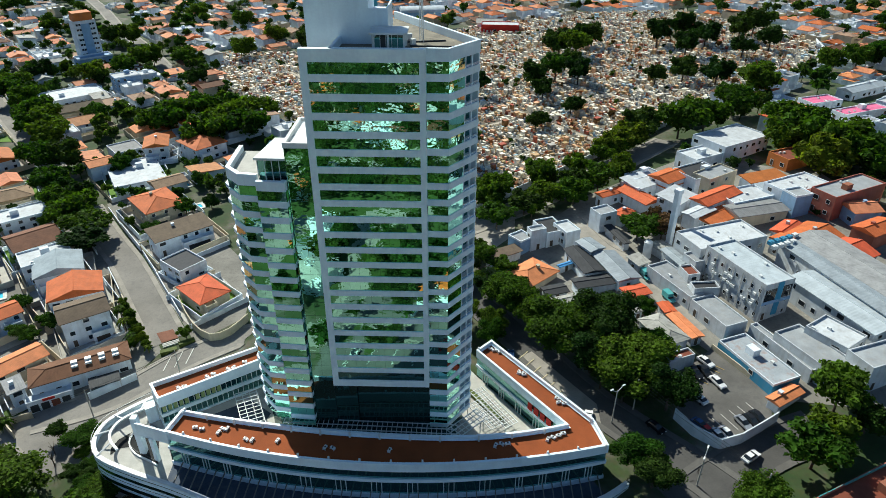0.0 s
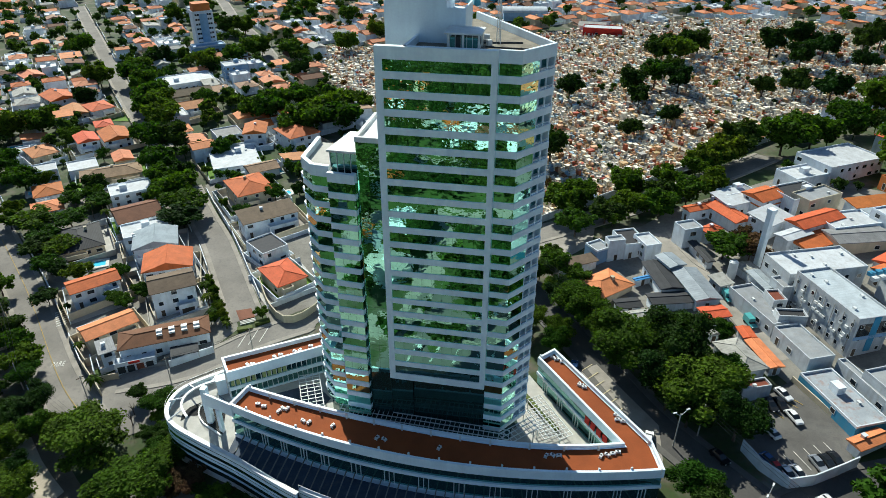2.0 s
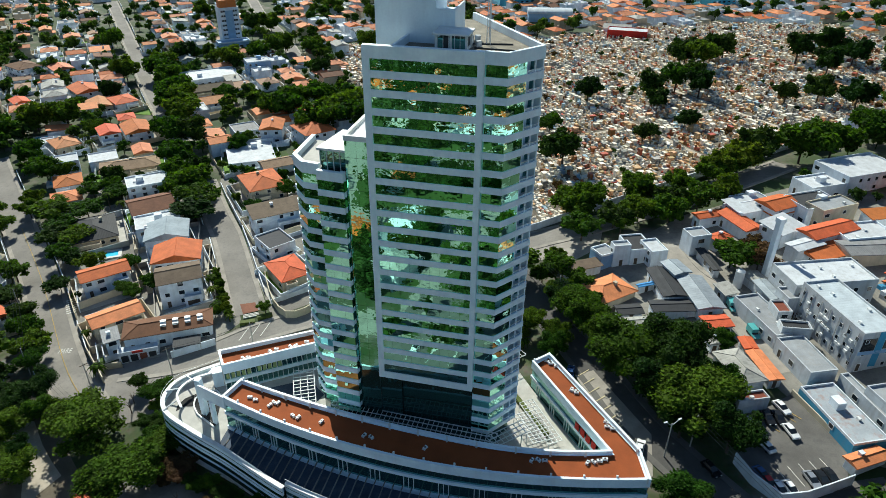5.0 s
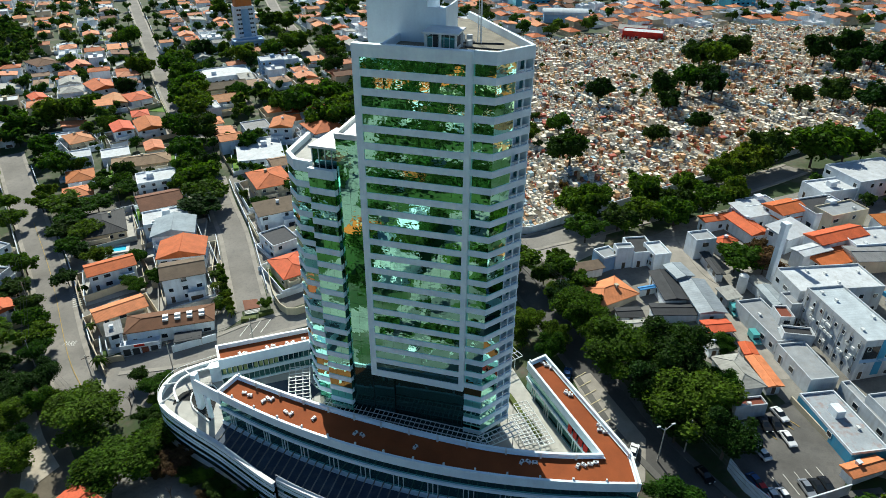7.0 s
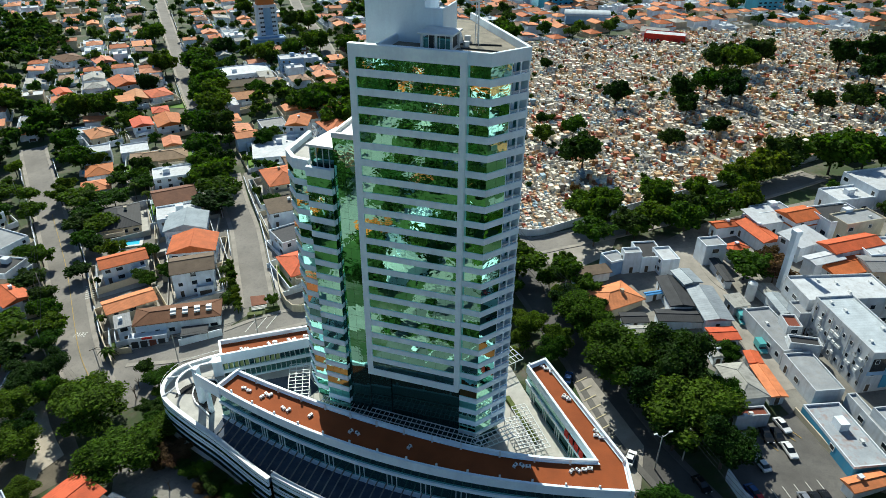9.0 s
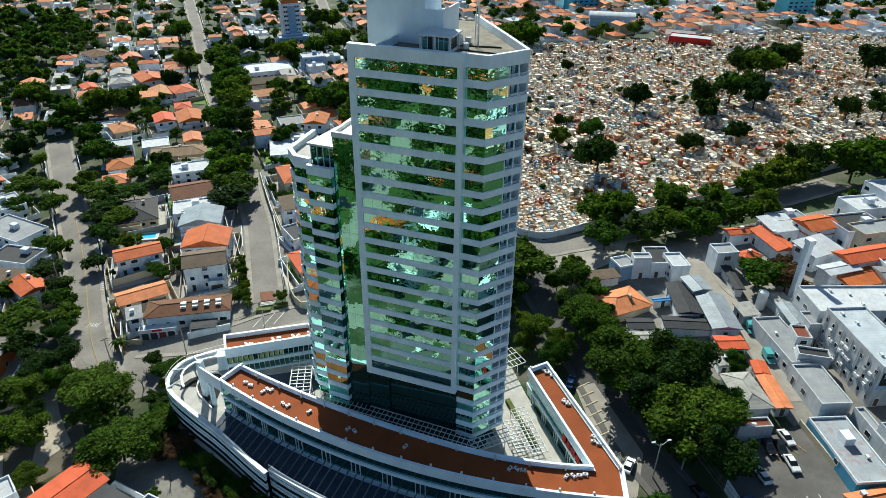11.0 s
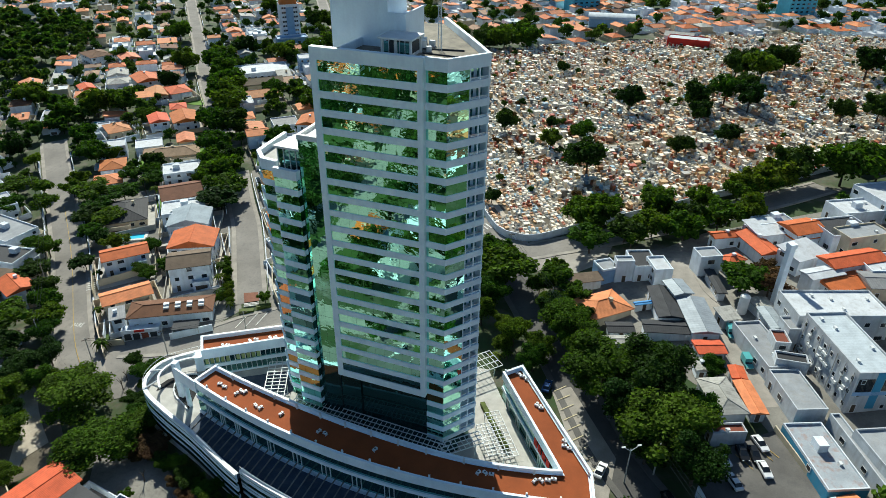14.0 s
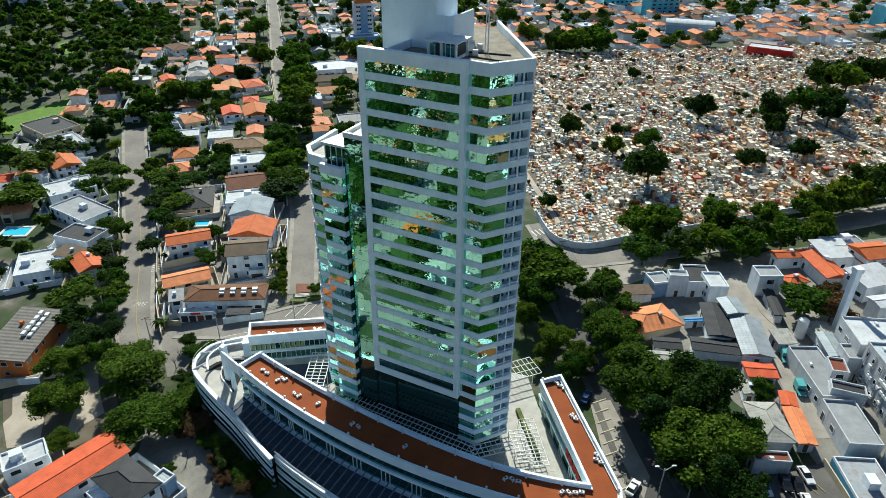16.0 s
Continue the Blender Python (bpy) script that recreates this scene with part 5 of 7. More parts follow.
house(83.6, 98.1, 44, 11.9, 8.7, 5, "shed", "white", "white")
house(87.6, 87.4, 37, 11.0, 5.3, 5, "low", "white", "white")
house(95.8, 97.0, 36, 18.1, 7.3, 5, "gable", "terra", "white")
house(64.5, 64.9, 32, 5.0, 5.2, 3, "shed", "oldgrey", "white")
house(99.9, 111.7, 35, 14.5, 7.0, 6, "flat", "felt", "cream")
house(86.8, -16.8, 27, 22.3, 8.7, 4.2, "flat", "maroon", "brick")

# the glazed blue corner at the end of the main factory block
x, y, yaw, w, d, h = BLOCK
block_end = [o for o in scene.objects if o.name.startswith("warehouse") and abs(o.location.x - x) < 0.1][0]
W, D = w / 2, d / 2
for name, y0, y1, z0, z1, mat, label in (("end_window", -D + 0.5, -D * 0.15, h - 4.6, h - 1.2, CARGLASS, "dark end window"), ("end_window", D * 0.3, D - 0.4, h - 4.4, h - 1.0, CARGLASS, "dark end window"), ("blue_panel", -D * 0.12, D * 0.26, 1.0, h + 0.4, WALLS["bluewall"], "bright blue painted strip"), ("blue_panel", -D + 0.1, D - 0.1, h - 5.6, h - 4.7, WALLS["blue"], "pale blue painted band")):
    b = Build()
    b.box(W - 0.05, W + (0.12 if name == "blue_panel" else 0.06), y0, y1, z0, z1)
    part(name, b, mat, block_end, label)
rnd = random.Random(8)
for k in range(26):                               # cooling units and pipes on the long wall
    b = Build()
    b.box(-0.45, 0.45, -0.38, 0.0, 0, 0.62)
    part("air_conditioner", b, STEELWHITE, block_end, at=(rnd.uniform(-W + 0.6, W - 0.6), -D - 0.01, rnd.choice((1.2, 2.2, 3.4, 4.6, 6.6))))
for k in range(7):
    b = Build()
    q = -W + 1.2 + k * (2 * W - 2.4) / 6
    b.rod((q, -D - 0.12, 0.2), (q, -D - 0.12, h - 0.3), 0.07, n=5)
    part("downpipe", b, CONCRETE, block_end)
for k in range(9):                                # plant on the roof of the hall behind the block
    b = Build()
    b.box(-0.8, 0.8, -0.6, 0.6, 0, 1.0)
    b.rod((0, 0, 1.0), (0, 0, 1.08), 0.45, n=10)
    ob = thing("chiller", b, WALLS["bluewall"] if k < 4 else STEELWHITE, "roof chiller unit with round fan on the factory roof", "chiller", group="roof chillers", at=(99.0 + (k % 5) * 2.1, 62.5 - (k // 5) * 2.6 + (k % 5) * 1.1, ground_z(95, 62) + 7.7), yaw=0.5)


# ---- trees ----
def crown_mesh(name, mat, leaves, size, seed, flat=0.8, n_lobes=15, rings=5):
    """A crown of uneven lobes: dark inner boughs clothed in many small leaf clumps."""
    rnd = random.Random(seed)
    lobes = [(Vector((0, 0, 0.1)), 0.55)]
    for k in range(n_lobes):
        a, r = k * 2.4 + rnd.uniform(-0.5, 0.5), rnd.uniform(0.25, 0.82)
        up = math.sqrt(max(0.0, 1 - r * r)) * 0.75
        lobes.append((Vector((r * math.cos(a), r * math.sin(a), rnd.uniform(-0.35, 1.0) * up)), rnd.uniform(0.17, 0.34)))
    V, F = [], []
    for c, r in lobes:                            # inner boughs
        k, seg = len(V), rings + 2
        for i in range(rings):
            th = math.pi * (i + 0.5) / rings
            for j in range(seg):
                ph = 2 * math.pi * j / seg
                q = r * 0.88 * rnd.uniform(0.75, 1.12)
                V.append((c.x + q * math.sin(th) * math.cos(ph), c.y + q * math.sin(th) * math.sin(ph), (c.z + q * math.cos(th)) * flat))
        for i in range(rings - 1):
            for j in range(seg):
                F.append((k + i * seg + j, k + (i + 1) * seg + j, k + (i + 1) * seg + (j + 1) % seg, k + i * seg + (j + 1) % seg))
    weights = [r * r for _, r in lobes]
    made = 0
    while made < leaves:
        c, r = rnd.choices(lobes, weights)[0]
        n = Vector((rnd.gauss(0, 1), rnd.gauss(0, 1), rnd.gauss(0.3, 1))).normalized()
        p = c + n * r * rnd.uniform(0.8, 1.22)
        if any((p - c2).length < r2 * 0.75 for c2, r2 in lobes if c2 is not c):
            continue
        made += 1
        n = (n * 0.7 + Vector((rnd.gauss(0, 0.8), rnd.gauss(0, 0.8), rnd.gauss(0.2, 0.8)))).normalized()
        s = n.orthogonal().normalized()
        a = rnd.uniform(0, 6.28)
        s = s * math.cos(a) + n.cross(s) * math.sin(a)
        t = n.cross(s)
        e = size * rnd.uniform(0.5, 1.5)
        k = len(V)
        for u, v, w in ((-1, -0.4, -0.25), (0.15, -0.75, 0.15), (1, 0.25, -0.3), (-0.2, 0.8, 0.1)):
            q = p + s * u * e + t * v * e + n * w * e
            V.append((q.x, q.y, q.z * flat))
        F.append((k, k + 1, k + 2, k + 3))
    me = bpy.data.meshes.new(name)
    me.from_pydata(V, [], F)
    me.materials.append(mat)
    me.update()
    return me


def trunk_mesh(seed):
    """A tapered trunk that forks into limbs; one unit high to the crown's heart."""
    rnd = random.Random(seed)
    b = Build()
    b.rod((0, 0, -0.08), (0.02, 0.01, 0.5), 0.075, n=8, r2=0.05)
    for k in range(5):
        a = k * 1.26 + rnd.uniform(-0.3, 0.3)
        mid = (0.02 + 0.16 * math.cos(a), 0.01 + 0.16 * math.sin(a), 0.72)
        b.rod((0.02, 0.01, 0.48), mid, 0.04, n=6, r2=0.028)
        b.rod(mid, (0.42 * math.cos(a + 0.2), 0.42 * math.sin(a + 0.2), rnd.uniform(0.9, 1.1)), 0.028, n=5, r2=0.012)
    return b.mesh("trunk", BARK)


TRUNKS = [trunk_mesh(s) for s in range(3)]
CROWNS = {(k, fine): [crown_mesh("crown", LEAVES[k], 3900 if fine else 950, 0.036 if fine else 0.075, s + (40 if fine else 0) + i * 7) for s in range(3)]
          for i, k in enumerate(("broad", "dark", "olive", "russet")) for fine in (True, False)}
FAR_DATA = {k: [(lambda me: ([tuple(v.co) for v in me.vertices], [tuple(p.vertices) for p in me.polygons]))(crown_mesh("far_crown", LEAVES[k], 115, 0.20, 90 + s, 0.8, 6, 3)) for s in range(3)] for k in LEAVES}
TREES = []
KIND_LABEL = {"broad": "broad green-leaved street tree with rounded crown", "dark": "large dark green tree with dense crown", "olive": "light olive-green tree with loose crown", "russet": "small reddish-brown leaved tree", "bare": "bare leafless shrub with grey twigs"}


FAR_TREES = {k: ([], []) for k in LEAVES}


def far_tree(x, y, h, r, kind, rnd):
    """A distant tree, merged with its neighbours into one wood."""
    V, F = FAR_TREES[kind]
    z, k, a = ground_z(x, y), len(V), rnd.uniform(0, 6.28)
    c, s = math.cos(a) * r, math.sin(a) * r
    hz = r * 1.05
    h = max(h, 1.7 * r)
    co, fa = FAR_DATA[kind][rnd.randrange(3)]
    V += [(x + p[0] * c - p[1] * s, y + p[0] * s + p[1] * c, z + h * 0.54 + p[2] * hz) for p in co]
    F += [tuple(i + k for i in f) for f in fa]
    k = len(V)
    V += [(x + dx, y + dy, z + dz) for dz in (-0.5, h * 0.5) for dx, dy in ((-0.2, -0.15), (0.2, -0.15), (0, 0.2))]
    F += [(k, k + 1, k + 4, k + 3), (k + 1, k + 2, k + 5, k + 4), (k + 2, k, k + 3, k + 5)]


def tree(x, y, h, r, kind="broad", fine=True):
    rnd = random.Random(int(x * 13 + y * 7))
    for line, w in ROADS:                         # stand at the kerb, not in the road
        a, b = min(line, key=lambda p: (p[0] - x) ** 2 + (p[1] - y) ** 2)
        d = math.hypot(x - a, y - b)
        if d < w / 2 + 1.0:
            k = (w / 2 + 1.2) / max(d, 0.5)
            x, y = a + (x - a) * k, b + (y - b) * k
    if any(near_line(x, y, line) < w / 2 + 0.4 for line, w in ROADS) or any(math.hypot(x - a, y - b) < s * 0.62 for a, b, s in HOUSES) or inside(x, y, CARPARK):
        return
    if near_line(x, y, ROADS[0][0]) < 9:
        r, h = min(r, 4.8), min(h, 8.0)
    if 24 < x < 44 and 50 < y < 66:
        r, h = min(r, 5.0), min(h, 8.0)
    if y > 95 and x < -100:
        r *= 0.8
    TREES.append((x, y, r))
    if not fine and (y < -30 or y > 120 or x < -170):
        return far_tree(x, y, h, r, kind, rnd)
    r = min(r, 11.5)
    if kind == "broad" and rnd.random() < 0.3:
        kind = "dark" if rnd.random() < 0.6 else "olive"
    ob = thing("tree", None, [], KIND_LABEL[kind], "tree", at=(x, y, ground_z(x, y)), yaw=rnd.uniform(0, 6.28))
    t = part("trunk", rnd.choice(TRUNKS), BARK, ob)
    t.scale = (h * 0.42, h * 0.42, h * 0.62)
    if kind == "bare":
        t.scale = (h * 0.5, h * 0.5, h)
        return
    fine = fine and y < 62 and -115 < x < 80
    c = part("crown", rnd.choice(CROWNS[kind, fine]), LEAVES[kind], ob, at=(0, 0, h * 0.56))
    if y > 105:                                   # the old trees are round and leafy to the ground
        c.location.z = h * 0.54
        c.scale = (r * 1.1, r * 1.05, r * 1.15)
        return
    c.scale = (r * rnd.uniform(0.98, 1.14), r * rnd.uniform(0.92, 1.08), min(r * 1.2, h * 0.52) * rnd.uniform(0.92, 1.08))



def palm_mesh():
    """A head of drooping fronds."""
    rnd = random.Random(3)
    b = Build()
    for k in range(16):
        a, up = k * 2.4, rnd.uniform(0.2, 0.9)
        d = Vector((math.cos(a), math.sin(a), 0))
        side = Vector((-d.y, d.x, 0))
        prev = None
        for i in range(6):
            t = i / 5
            c = d * (t * 1.0) + Vector((0, 0, up * t - 1.1 * t * t))
            wd = 0.16 * math.sin(math.pi * min(1, t + 0.12)) + 0.01
            row = (c - side * wd + Vector((0, 0, -0.06)), c, c + side * wd + Vector((0, 0, -0.06)))
            if prev:
                b.face([prev[0], prev[1], row[1], row[0]])
                b.face([prev[1], prev[2], row[2], row[1]])
            prev = row
    return b.mesh("fronds", LEAVES["olive"])


PALM = palm_mesh()


def palm(x, y, h, r, z=None):
    ob = thing("palm", None, [], "slender palm with drooping yellow-green fronds", "palm", at=(x, y, ground_z(x, y) if z is None else z), yaw=x)
    b = Build()
    b.rod((0, 0, -0.3), (0.15, 0.1, h), 0.16, n=7, r2=0.10)
    part("trunk", b, BARK, ob)
    c = part("fronds", PALM, LEAVES["olive"], ob, at=(0.15, 0.1, h))
    c.scale = (r, r, r)


tree(-29.8, 191.6, 12.0, 6.0, "dark")
tree(-10.4, 200.3, 6.6, 3.3, "dark")
tree(-4.9, 173.9, 10.2, 5.1)
tree(6.3, 185.7, 10.6, 5.3)
tree(14.9, 147.0, 17.6, 8.8, "dark")
tree(20.7, 231.6, 14.2, 7.1, "dark")
tree(45.7, 176.5, 9.4, 4.7, "dark")
tree(49.8, 237.8, 16.4, 8.2, "dark")
tree(52.9, 218.3, 12.6, 6.3, "dark")
tree(63.2, 253.2, 16.0, 8.0)
tree(73.5, 243.1, 15.6, 7.8)
tree(68.6, 305.9, 17.0, 8.5, "dark")
tree(81.2, 302.0, 18.2, 9.1)
tree(95.0, 328.5, 18.0, 9.0, "dark")
tree(63.2, 194.6, 9.0, 4.5, "dark")
tree(84.7, 156.6, 15.8, 7.9, "dark")
tree(-14.1, 119.4, 6.4, 3.2)
tree(-25.2, 298.5, 8.6, 4.3, "dark")
tree(-31.8, 230.1, 5.2, 2.6, "dark")
tree(72.4, 312.9, 18.0, 9.0, "dark")
tree(88.5, 328.7, 17.4, 8.7, "dark")
tree(72.2, 262.7, 15.8, 7.9, "dark")
tree(134.3, 324.4, 20.2, 10.1, "dark")
tree(154.6, 340.8, 20.2, 10.1, "dark")
tree(162.9, 321.8, 17.2, 8.6, "dark")
tree(142.1, 291.8, 17.8, 8.9, "dark")
tree(188.3, 335.7, 18.0, 9.0, "dark")
tree(202.9, 351.5, 20.2, 10.1, "dark")
tree(194.4, 303.3, 17.0, 8.5, "dark")
tree(172.8, 287.9, 14.2, 7.1, "dark")
tree(125.0, 237.4, 15.4, 7.7, "dark")
tree(110.7, 235.1, 11.8, 5.9, "dark")
tree(139.0, 229.4, 15.2, 7.6, "dark")
tree(48.8, 180.0, 8.0, 4.0, "dark")
tree(65.8, 196.9, 8.6, 4.3, "dark")
tree(-0.9, 71.1, 12, 8.6)
tree(-0.3, 62.7, 11, 6.4)
tree(8.1, 70.2, 6, 4.3)
tree(15.7, 66.8, 6, 4.2)
tree(19.4, 56.8, 6, 4.0)
tree(21.6, 34.6, 8, 4.1)
tree(61.2, 43.0, 4.8, 2.8)
tree(67.6, 80.1, 9, 6.6)
tree(74.8, 79.6, 8, 5.3, "russet")
tree(62.6, 47.9, 2.3, 2.1)
tree(-79.7, -7.7, 11.2, 9.9)
tree(-63.4, -18.2, 10, 8.8)
tree(-90.7, -21.6, 9, 6.9)
tree(-71.5, 6.9, 6, 4.5)
tree(-59.6, -7.6, 6, 5.1)
tree(-35.7, -18.7, 3.5, 2.9)
tree(-130.8, 28.3, 8, 6.2)
tree(-132.2, 42.0, 6, 5.1)
tree(-112.0, 10.9, 9.5, 8.4)
tree(-105.2, -2.3, 8, 6.3)
tree(-101.2, 4.8, 8, 5.4)
tree(-118.0, 3.8, 8, 5.7)
tree(-49.3, -24.8, 3, 1.7)
tree(-27.7, -21.3, 2, 1.3)
tree(-79.8, -29.0, 4.8, 4.1, "olive")
tree(-52.6, -12.3, 4.5, 4.0, "russet")
tree(-77.2, 5.0, 3.5, 2.6, "bare")
tree(-38.0, -23.6, 3.5, 2.1, "bare")
tree(-27.6, -23.8, 3.5, 2.0, "bare")
tree(-49.2, -19.9, 3.5, 2.0, "bare")
tree(-124.2, 22.7, 10, 7.5)
tree(-95.4, -4.4, 9, 6.4)
tree(-91.9, -16.7, 8, 3.8)
tree(-155.6, 161.7, 12.2, 10.7)
tree(-147.5, 136.3, 10.4, 9.2)
tree(-114.5, 101.8, 11.4, 10.1)
tree(-133.5, 127.9, 9, 7.5)
tree(-168.3, 83.6, 9.6, 8.5)
tree(-183.9, 93.3, 9, 7.7)
tree(-164.5, 103.4, 8, 7.1)
tree(-153.3, 103.3, 7, 6.2)
tree(-137.6, 58.6, 6, 4.3)
tree(-109.6, 46.8, 5, 3.5)
tree(-216.0, 236.9, 12.4, 10.8)
tree(-194.3, 199.4, 10.3, 9.1)
tree(-307.1, 306.9, 12.9, 11.5)
tree(-249.0, 242.6, 12.9, 11.5)
tree(-181.2, 321.0, 11.6, 10.2)
tree(-136.4, 273.1, 10.0, 8.9)
tree(-241.6, 161.9, 12.9, 11.5)
tree(-231.3, 170.7, 12.9, 11.5)
tree(-217.4, 129.4, 10.0, 8.9)
tree(-190.1, 119.4, 7, 5.5)
tree(-125.0, 209.9, 13, 11.5)
tree(-112.6, 213.5, 14, 11.5)
tree(-93.6, 198.6, 13, 11.4)
tree(-132.0, 198.0, 12, 8.9)
tree(-83.0, 188.5, 12, 9.6)
tree(-99.3, 179.7, 12.3, 10.9)
tree(-83.2, 211.0, 11, 7.3)
tree(-200.1, 279.7, 12.9, 11.5)
tree(-190.5, 298.2, 11.2, 9.8)
tree(-232.5, 282.1, 12.9, 11.5)
tree(-89.0, -3.0, 8, 5.9, "olive")
tree(-75.6, 1.8, 4, 2.1, "bare")
tree(25.8, 64.2, 6.8, 4.5)
tree(49.3, -4.2, 8, 5.5)
tree(51.4, -9.0, 8, 5.4)
tree(82.3, 3.2, 10, 7.3)
tree(82.6, -5.9, 11, 7.7)
tree(93.3, 8.3, 11, 7.0)
tree(86.8, -1.4, 10, 6.0)
tree(57.4, -14.5, 7, 4.7)
tree(68.5, -14.1, 8, 6.0)
tree(96.4, 2.1, 8, 4.2)
tree(93.7, 99.6, 6, 3.4)
tree(61.6, 45.8, 3.7, 2.3)
tree(21.4, 105.7, 10.4, 6.7)
tree(27.0, 113.9, 9.4, 6.0)
tree(37.2, 98.0, 7, 4.6)
tree(43.1, 118.8, 9, 6.0)
tree(51.9, 105.7, 9, 6.6)
tree(59.3, 126.8, 8, 5.2)
tree(67.8, 137.5, 8, 5.4)
tree(75.5, 143.7, 8, 5.5)
tree(10.5, 65.2, 5.3, 3.5)
tree(19.3, 69.7, 8.8, 5.2)
tree(11.1, 90.2, 5.6, 3.3)
tree(73.6, 86.1, 8, 4.2, "russet")
tree(41.5, 124.9, 9, 6.0)
tree(24.9, 109.2, 10.3, 6.6)
tree(70.5, 141.7, 9, 6.4)
tree(36.5, 102.0, 8, 4.6)
tree(-118.1, 371.2, 12.1, 10.7)
tree(-89.6, 355.1, 11.5, 10.2)
tree(-76.3, 356.5, 12.9, 11.3)
tree(-62.6, 362.1, 12.9, 11.4)
tree(-123.9, -9.9, 8, 4.7)
tree(-147.5, 23.6, 6.1, 5.4)
tree(-26.5, -20.0, 3, 1.9)
tree(150.9, 208.6, 15.7, 10.1)
tree(144.6, 140.0, 12.9, 11.5)
tree(142.3, 154.4, 14.1, 8.9)
tree(150.9, 127.7, 12.9, 11.5)
tree(99.9, 158.4, 15.7, 10.1)
tree(86.6, 148.9, 14.7, 10.5)
tree(113.4, 165.8, 14.1, 8.9)
tree(203.7, 251.5, 12.2, 7.7)
tree(220.1, 255.7, 12.5, 7.9)
tree(232.8, 260.7, 12.9, 8.1)
tree(-125.6, 110.8, 11.9, 10.5)
tree(-112.6, 92.4, 9.7, 8.6)
tree(-7.0, 80.4, 8.8, 4.9)
tree(3.8, 58.2, 11, 5.5)
tree(30.1, 55.8, 5.8, 2.9)
tree(4.2, 48.9, 9, 4.5)
tree(14.7, 42.6, 9, 4.3)
tree(78.2, 148.1, 10, 8.1)
tree(131.1, 184.1, 13.3, 8.4)
tree(138.9, 118.1, 11.4, 10.2)
tree(154.0, 118.4, 11.8, 10.5)
tree(135.8, 142.5, 10, 8.5)
tree(70.6, 120.7, 9, 6.3)
tree(61.7, 114.9, 9, 6.1)
tree(41.3, 106.7, 9, 5.8)
tree(51.8, 114.0, 9, 6.0)
tree(31.5, 102.7, 10, 6.7)
tree(25.4, 91.7, 10, 6.4)
tree(-187.6, 315.4, 12.9, 11.5)
tree(-159.8, 317.5, 11.2, 9.9)
tree(-128.2, 333.1, 12.9, 11.5)
tree(-155.1, 425.2, 12.9, 11.5)
tree(-202.7, 460.5, 12.9, 11.5)
tree(-235.1, 379.0, 12.9, 11.5)
tree(-218.6, 378.7, 12.9, 11.5)
tree(-295.4, 407.0, 12.9, 11.5)
tree(-371.6, 483.5, 12.9, 11.5)
tree(-233.4, 258.3, 12.9, 11.5)
tree(-199.8, 216.0, 12.9, 11.5)
tree(-168.7, 216.1, 9.1, 8.1)
tree(-172.2, 181.3, 12.9, 11.5)
tree(-124.1, 198.6, 13, 11.5)
tree(-149.6, 48.2, 9, 7.5)
tree(-160.9, 63.7, 4.3, 3.8)
tree(-116.2, 16.6, 10, 7.2)
tree(-142.4, 59.7, 8, 6.5)
tree(-145.0, 70.0, 8, 6.2)
tree(-153.2, 69.1, 8, 6.8)
tree(-179.4, 82.8, 11.2, 10.0)
tree(-155.8, 88.6, 8, 6.7)
tree(-164.4, 115.6, 8.1, 7.3)
tree(-130.2, 86.9, 6, 4.0)
tree(-123.1, 54.5, 5, 3.3)
tree(-128.0, 153.8, 7.5, 6.6)
tree(-76.2, 44.4, 3.1, 1.5)
tree(-62.5, 43.7, 4, 2.4)
tree(-74.8, 39.9, 4, 2.1)
tree(-127.8, 11.4, 9, 7.9)
tree(-101.6, -11.8, 9, 6.9)
tree(-142.2, 35.4, 8, 6.5)
tree(-200.9, 99.1, 9.5, 8.5)
tree(-219.5, 102.6, 11.8, 10.4)
tree(-238.6, 111.7, 10.6, 9.4)
tree(-188.7, 85.2, 9.1, 8.1)
tree(-196.2, 114.6, 9.7, 8.6)
tree(-156.9, 77.0, 7, 6.1)
tree(-178.3, 73.2, 8, 6.4)
tree(-204.4, 80.5, 8, 6.9)
tree(-241.2, 88.8, 10.4, 9.2)
tree(-231.9, 71.1, 11.6, 10.2)
tree(-208.8, 47.4, 10.6, 9.3)
tree(-192.0, 67.8, 8, 6.6)
tree(-139.5, 122.6, 9, 7.8)
tree(-165.1, 163.1, 11.7, 10.4)
tree(-186.5, 202.7, 12.9, 11.5)
tree(-229.2, 249.9, 12.9, 11.5)
tree(-218.9, 199.7, 7.8, 7.0)
tree(-249.1, 149.3, 11.5, 10.2)
tree(-286.1, 162.4, 12.9, 11.5)
tree(-210.2, 162.7, 7.2, 6.4)
tree(-237.2, 211.1, 10.3, 9.1)

for x, y in ((-246.0, 137.0), (-240.5, 138.5), (-247.0, 129.0), (-252.0, 145.0)):
    tree(x, y, 9.0, 6.0, "broad", False)
# big crowns behind the tower
for x, y, h, r in ((6.3, 67.3, 13.0, 8.0), (-1.8, 75.9, 12.0, 7.0), (19.7, 57.3, 8.0, 4.0), (28.3, 46.4, 10.0, 5.2), (18.4, 76.0, 7.0, 3.8), (13.0, 40.0, 5.5, 3.2), (11.0, 47.5, 6.0, 3.4)):
    tree(x, y, h, r, "broad" if r > 4.5 else "olive")
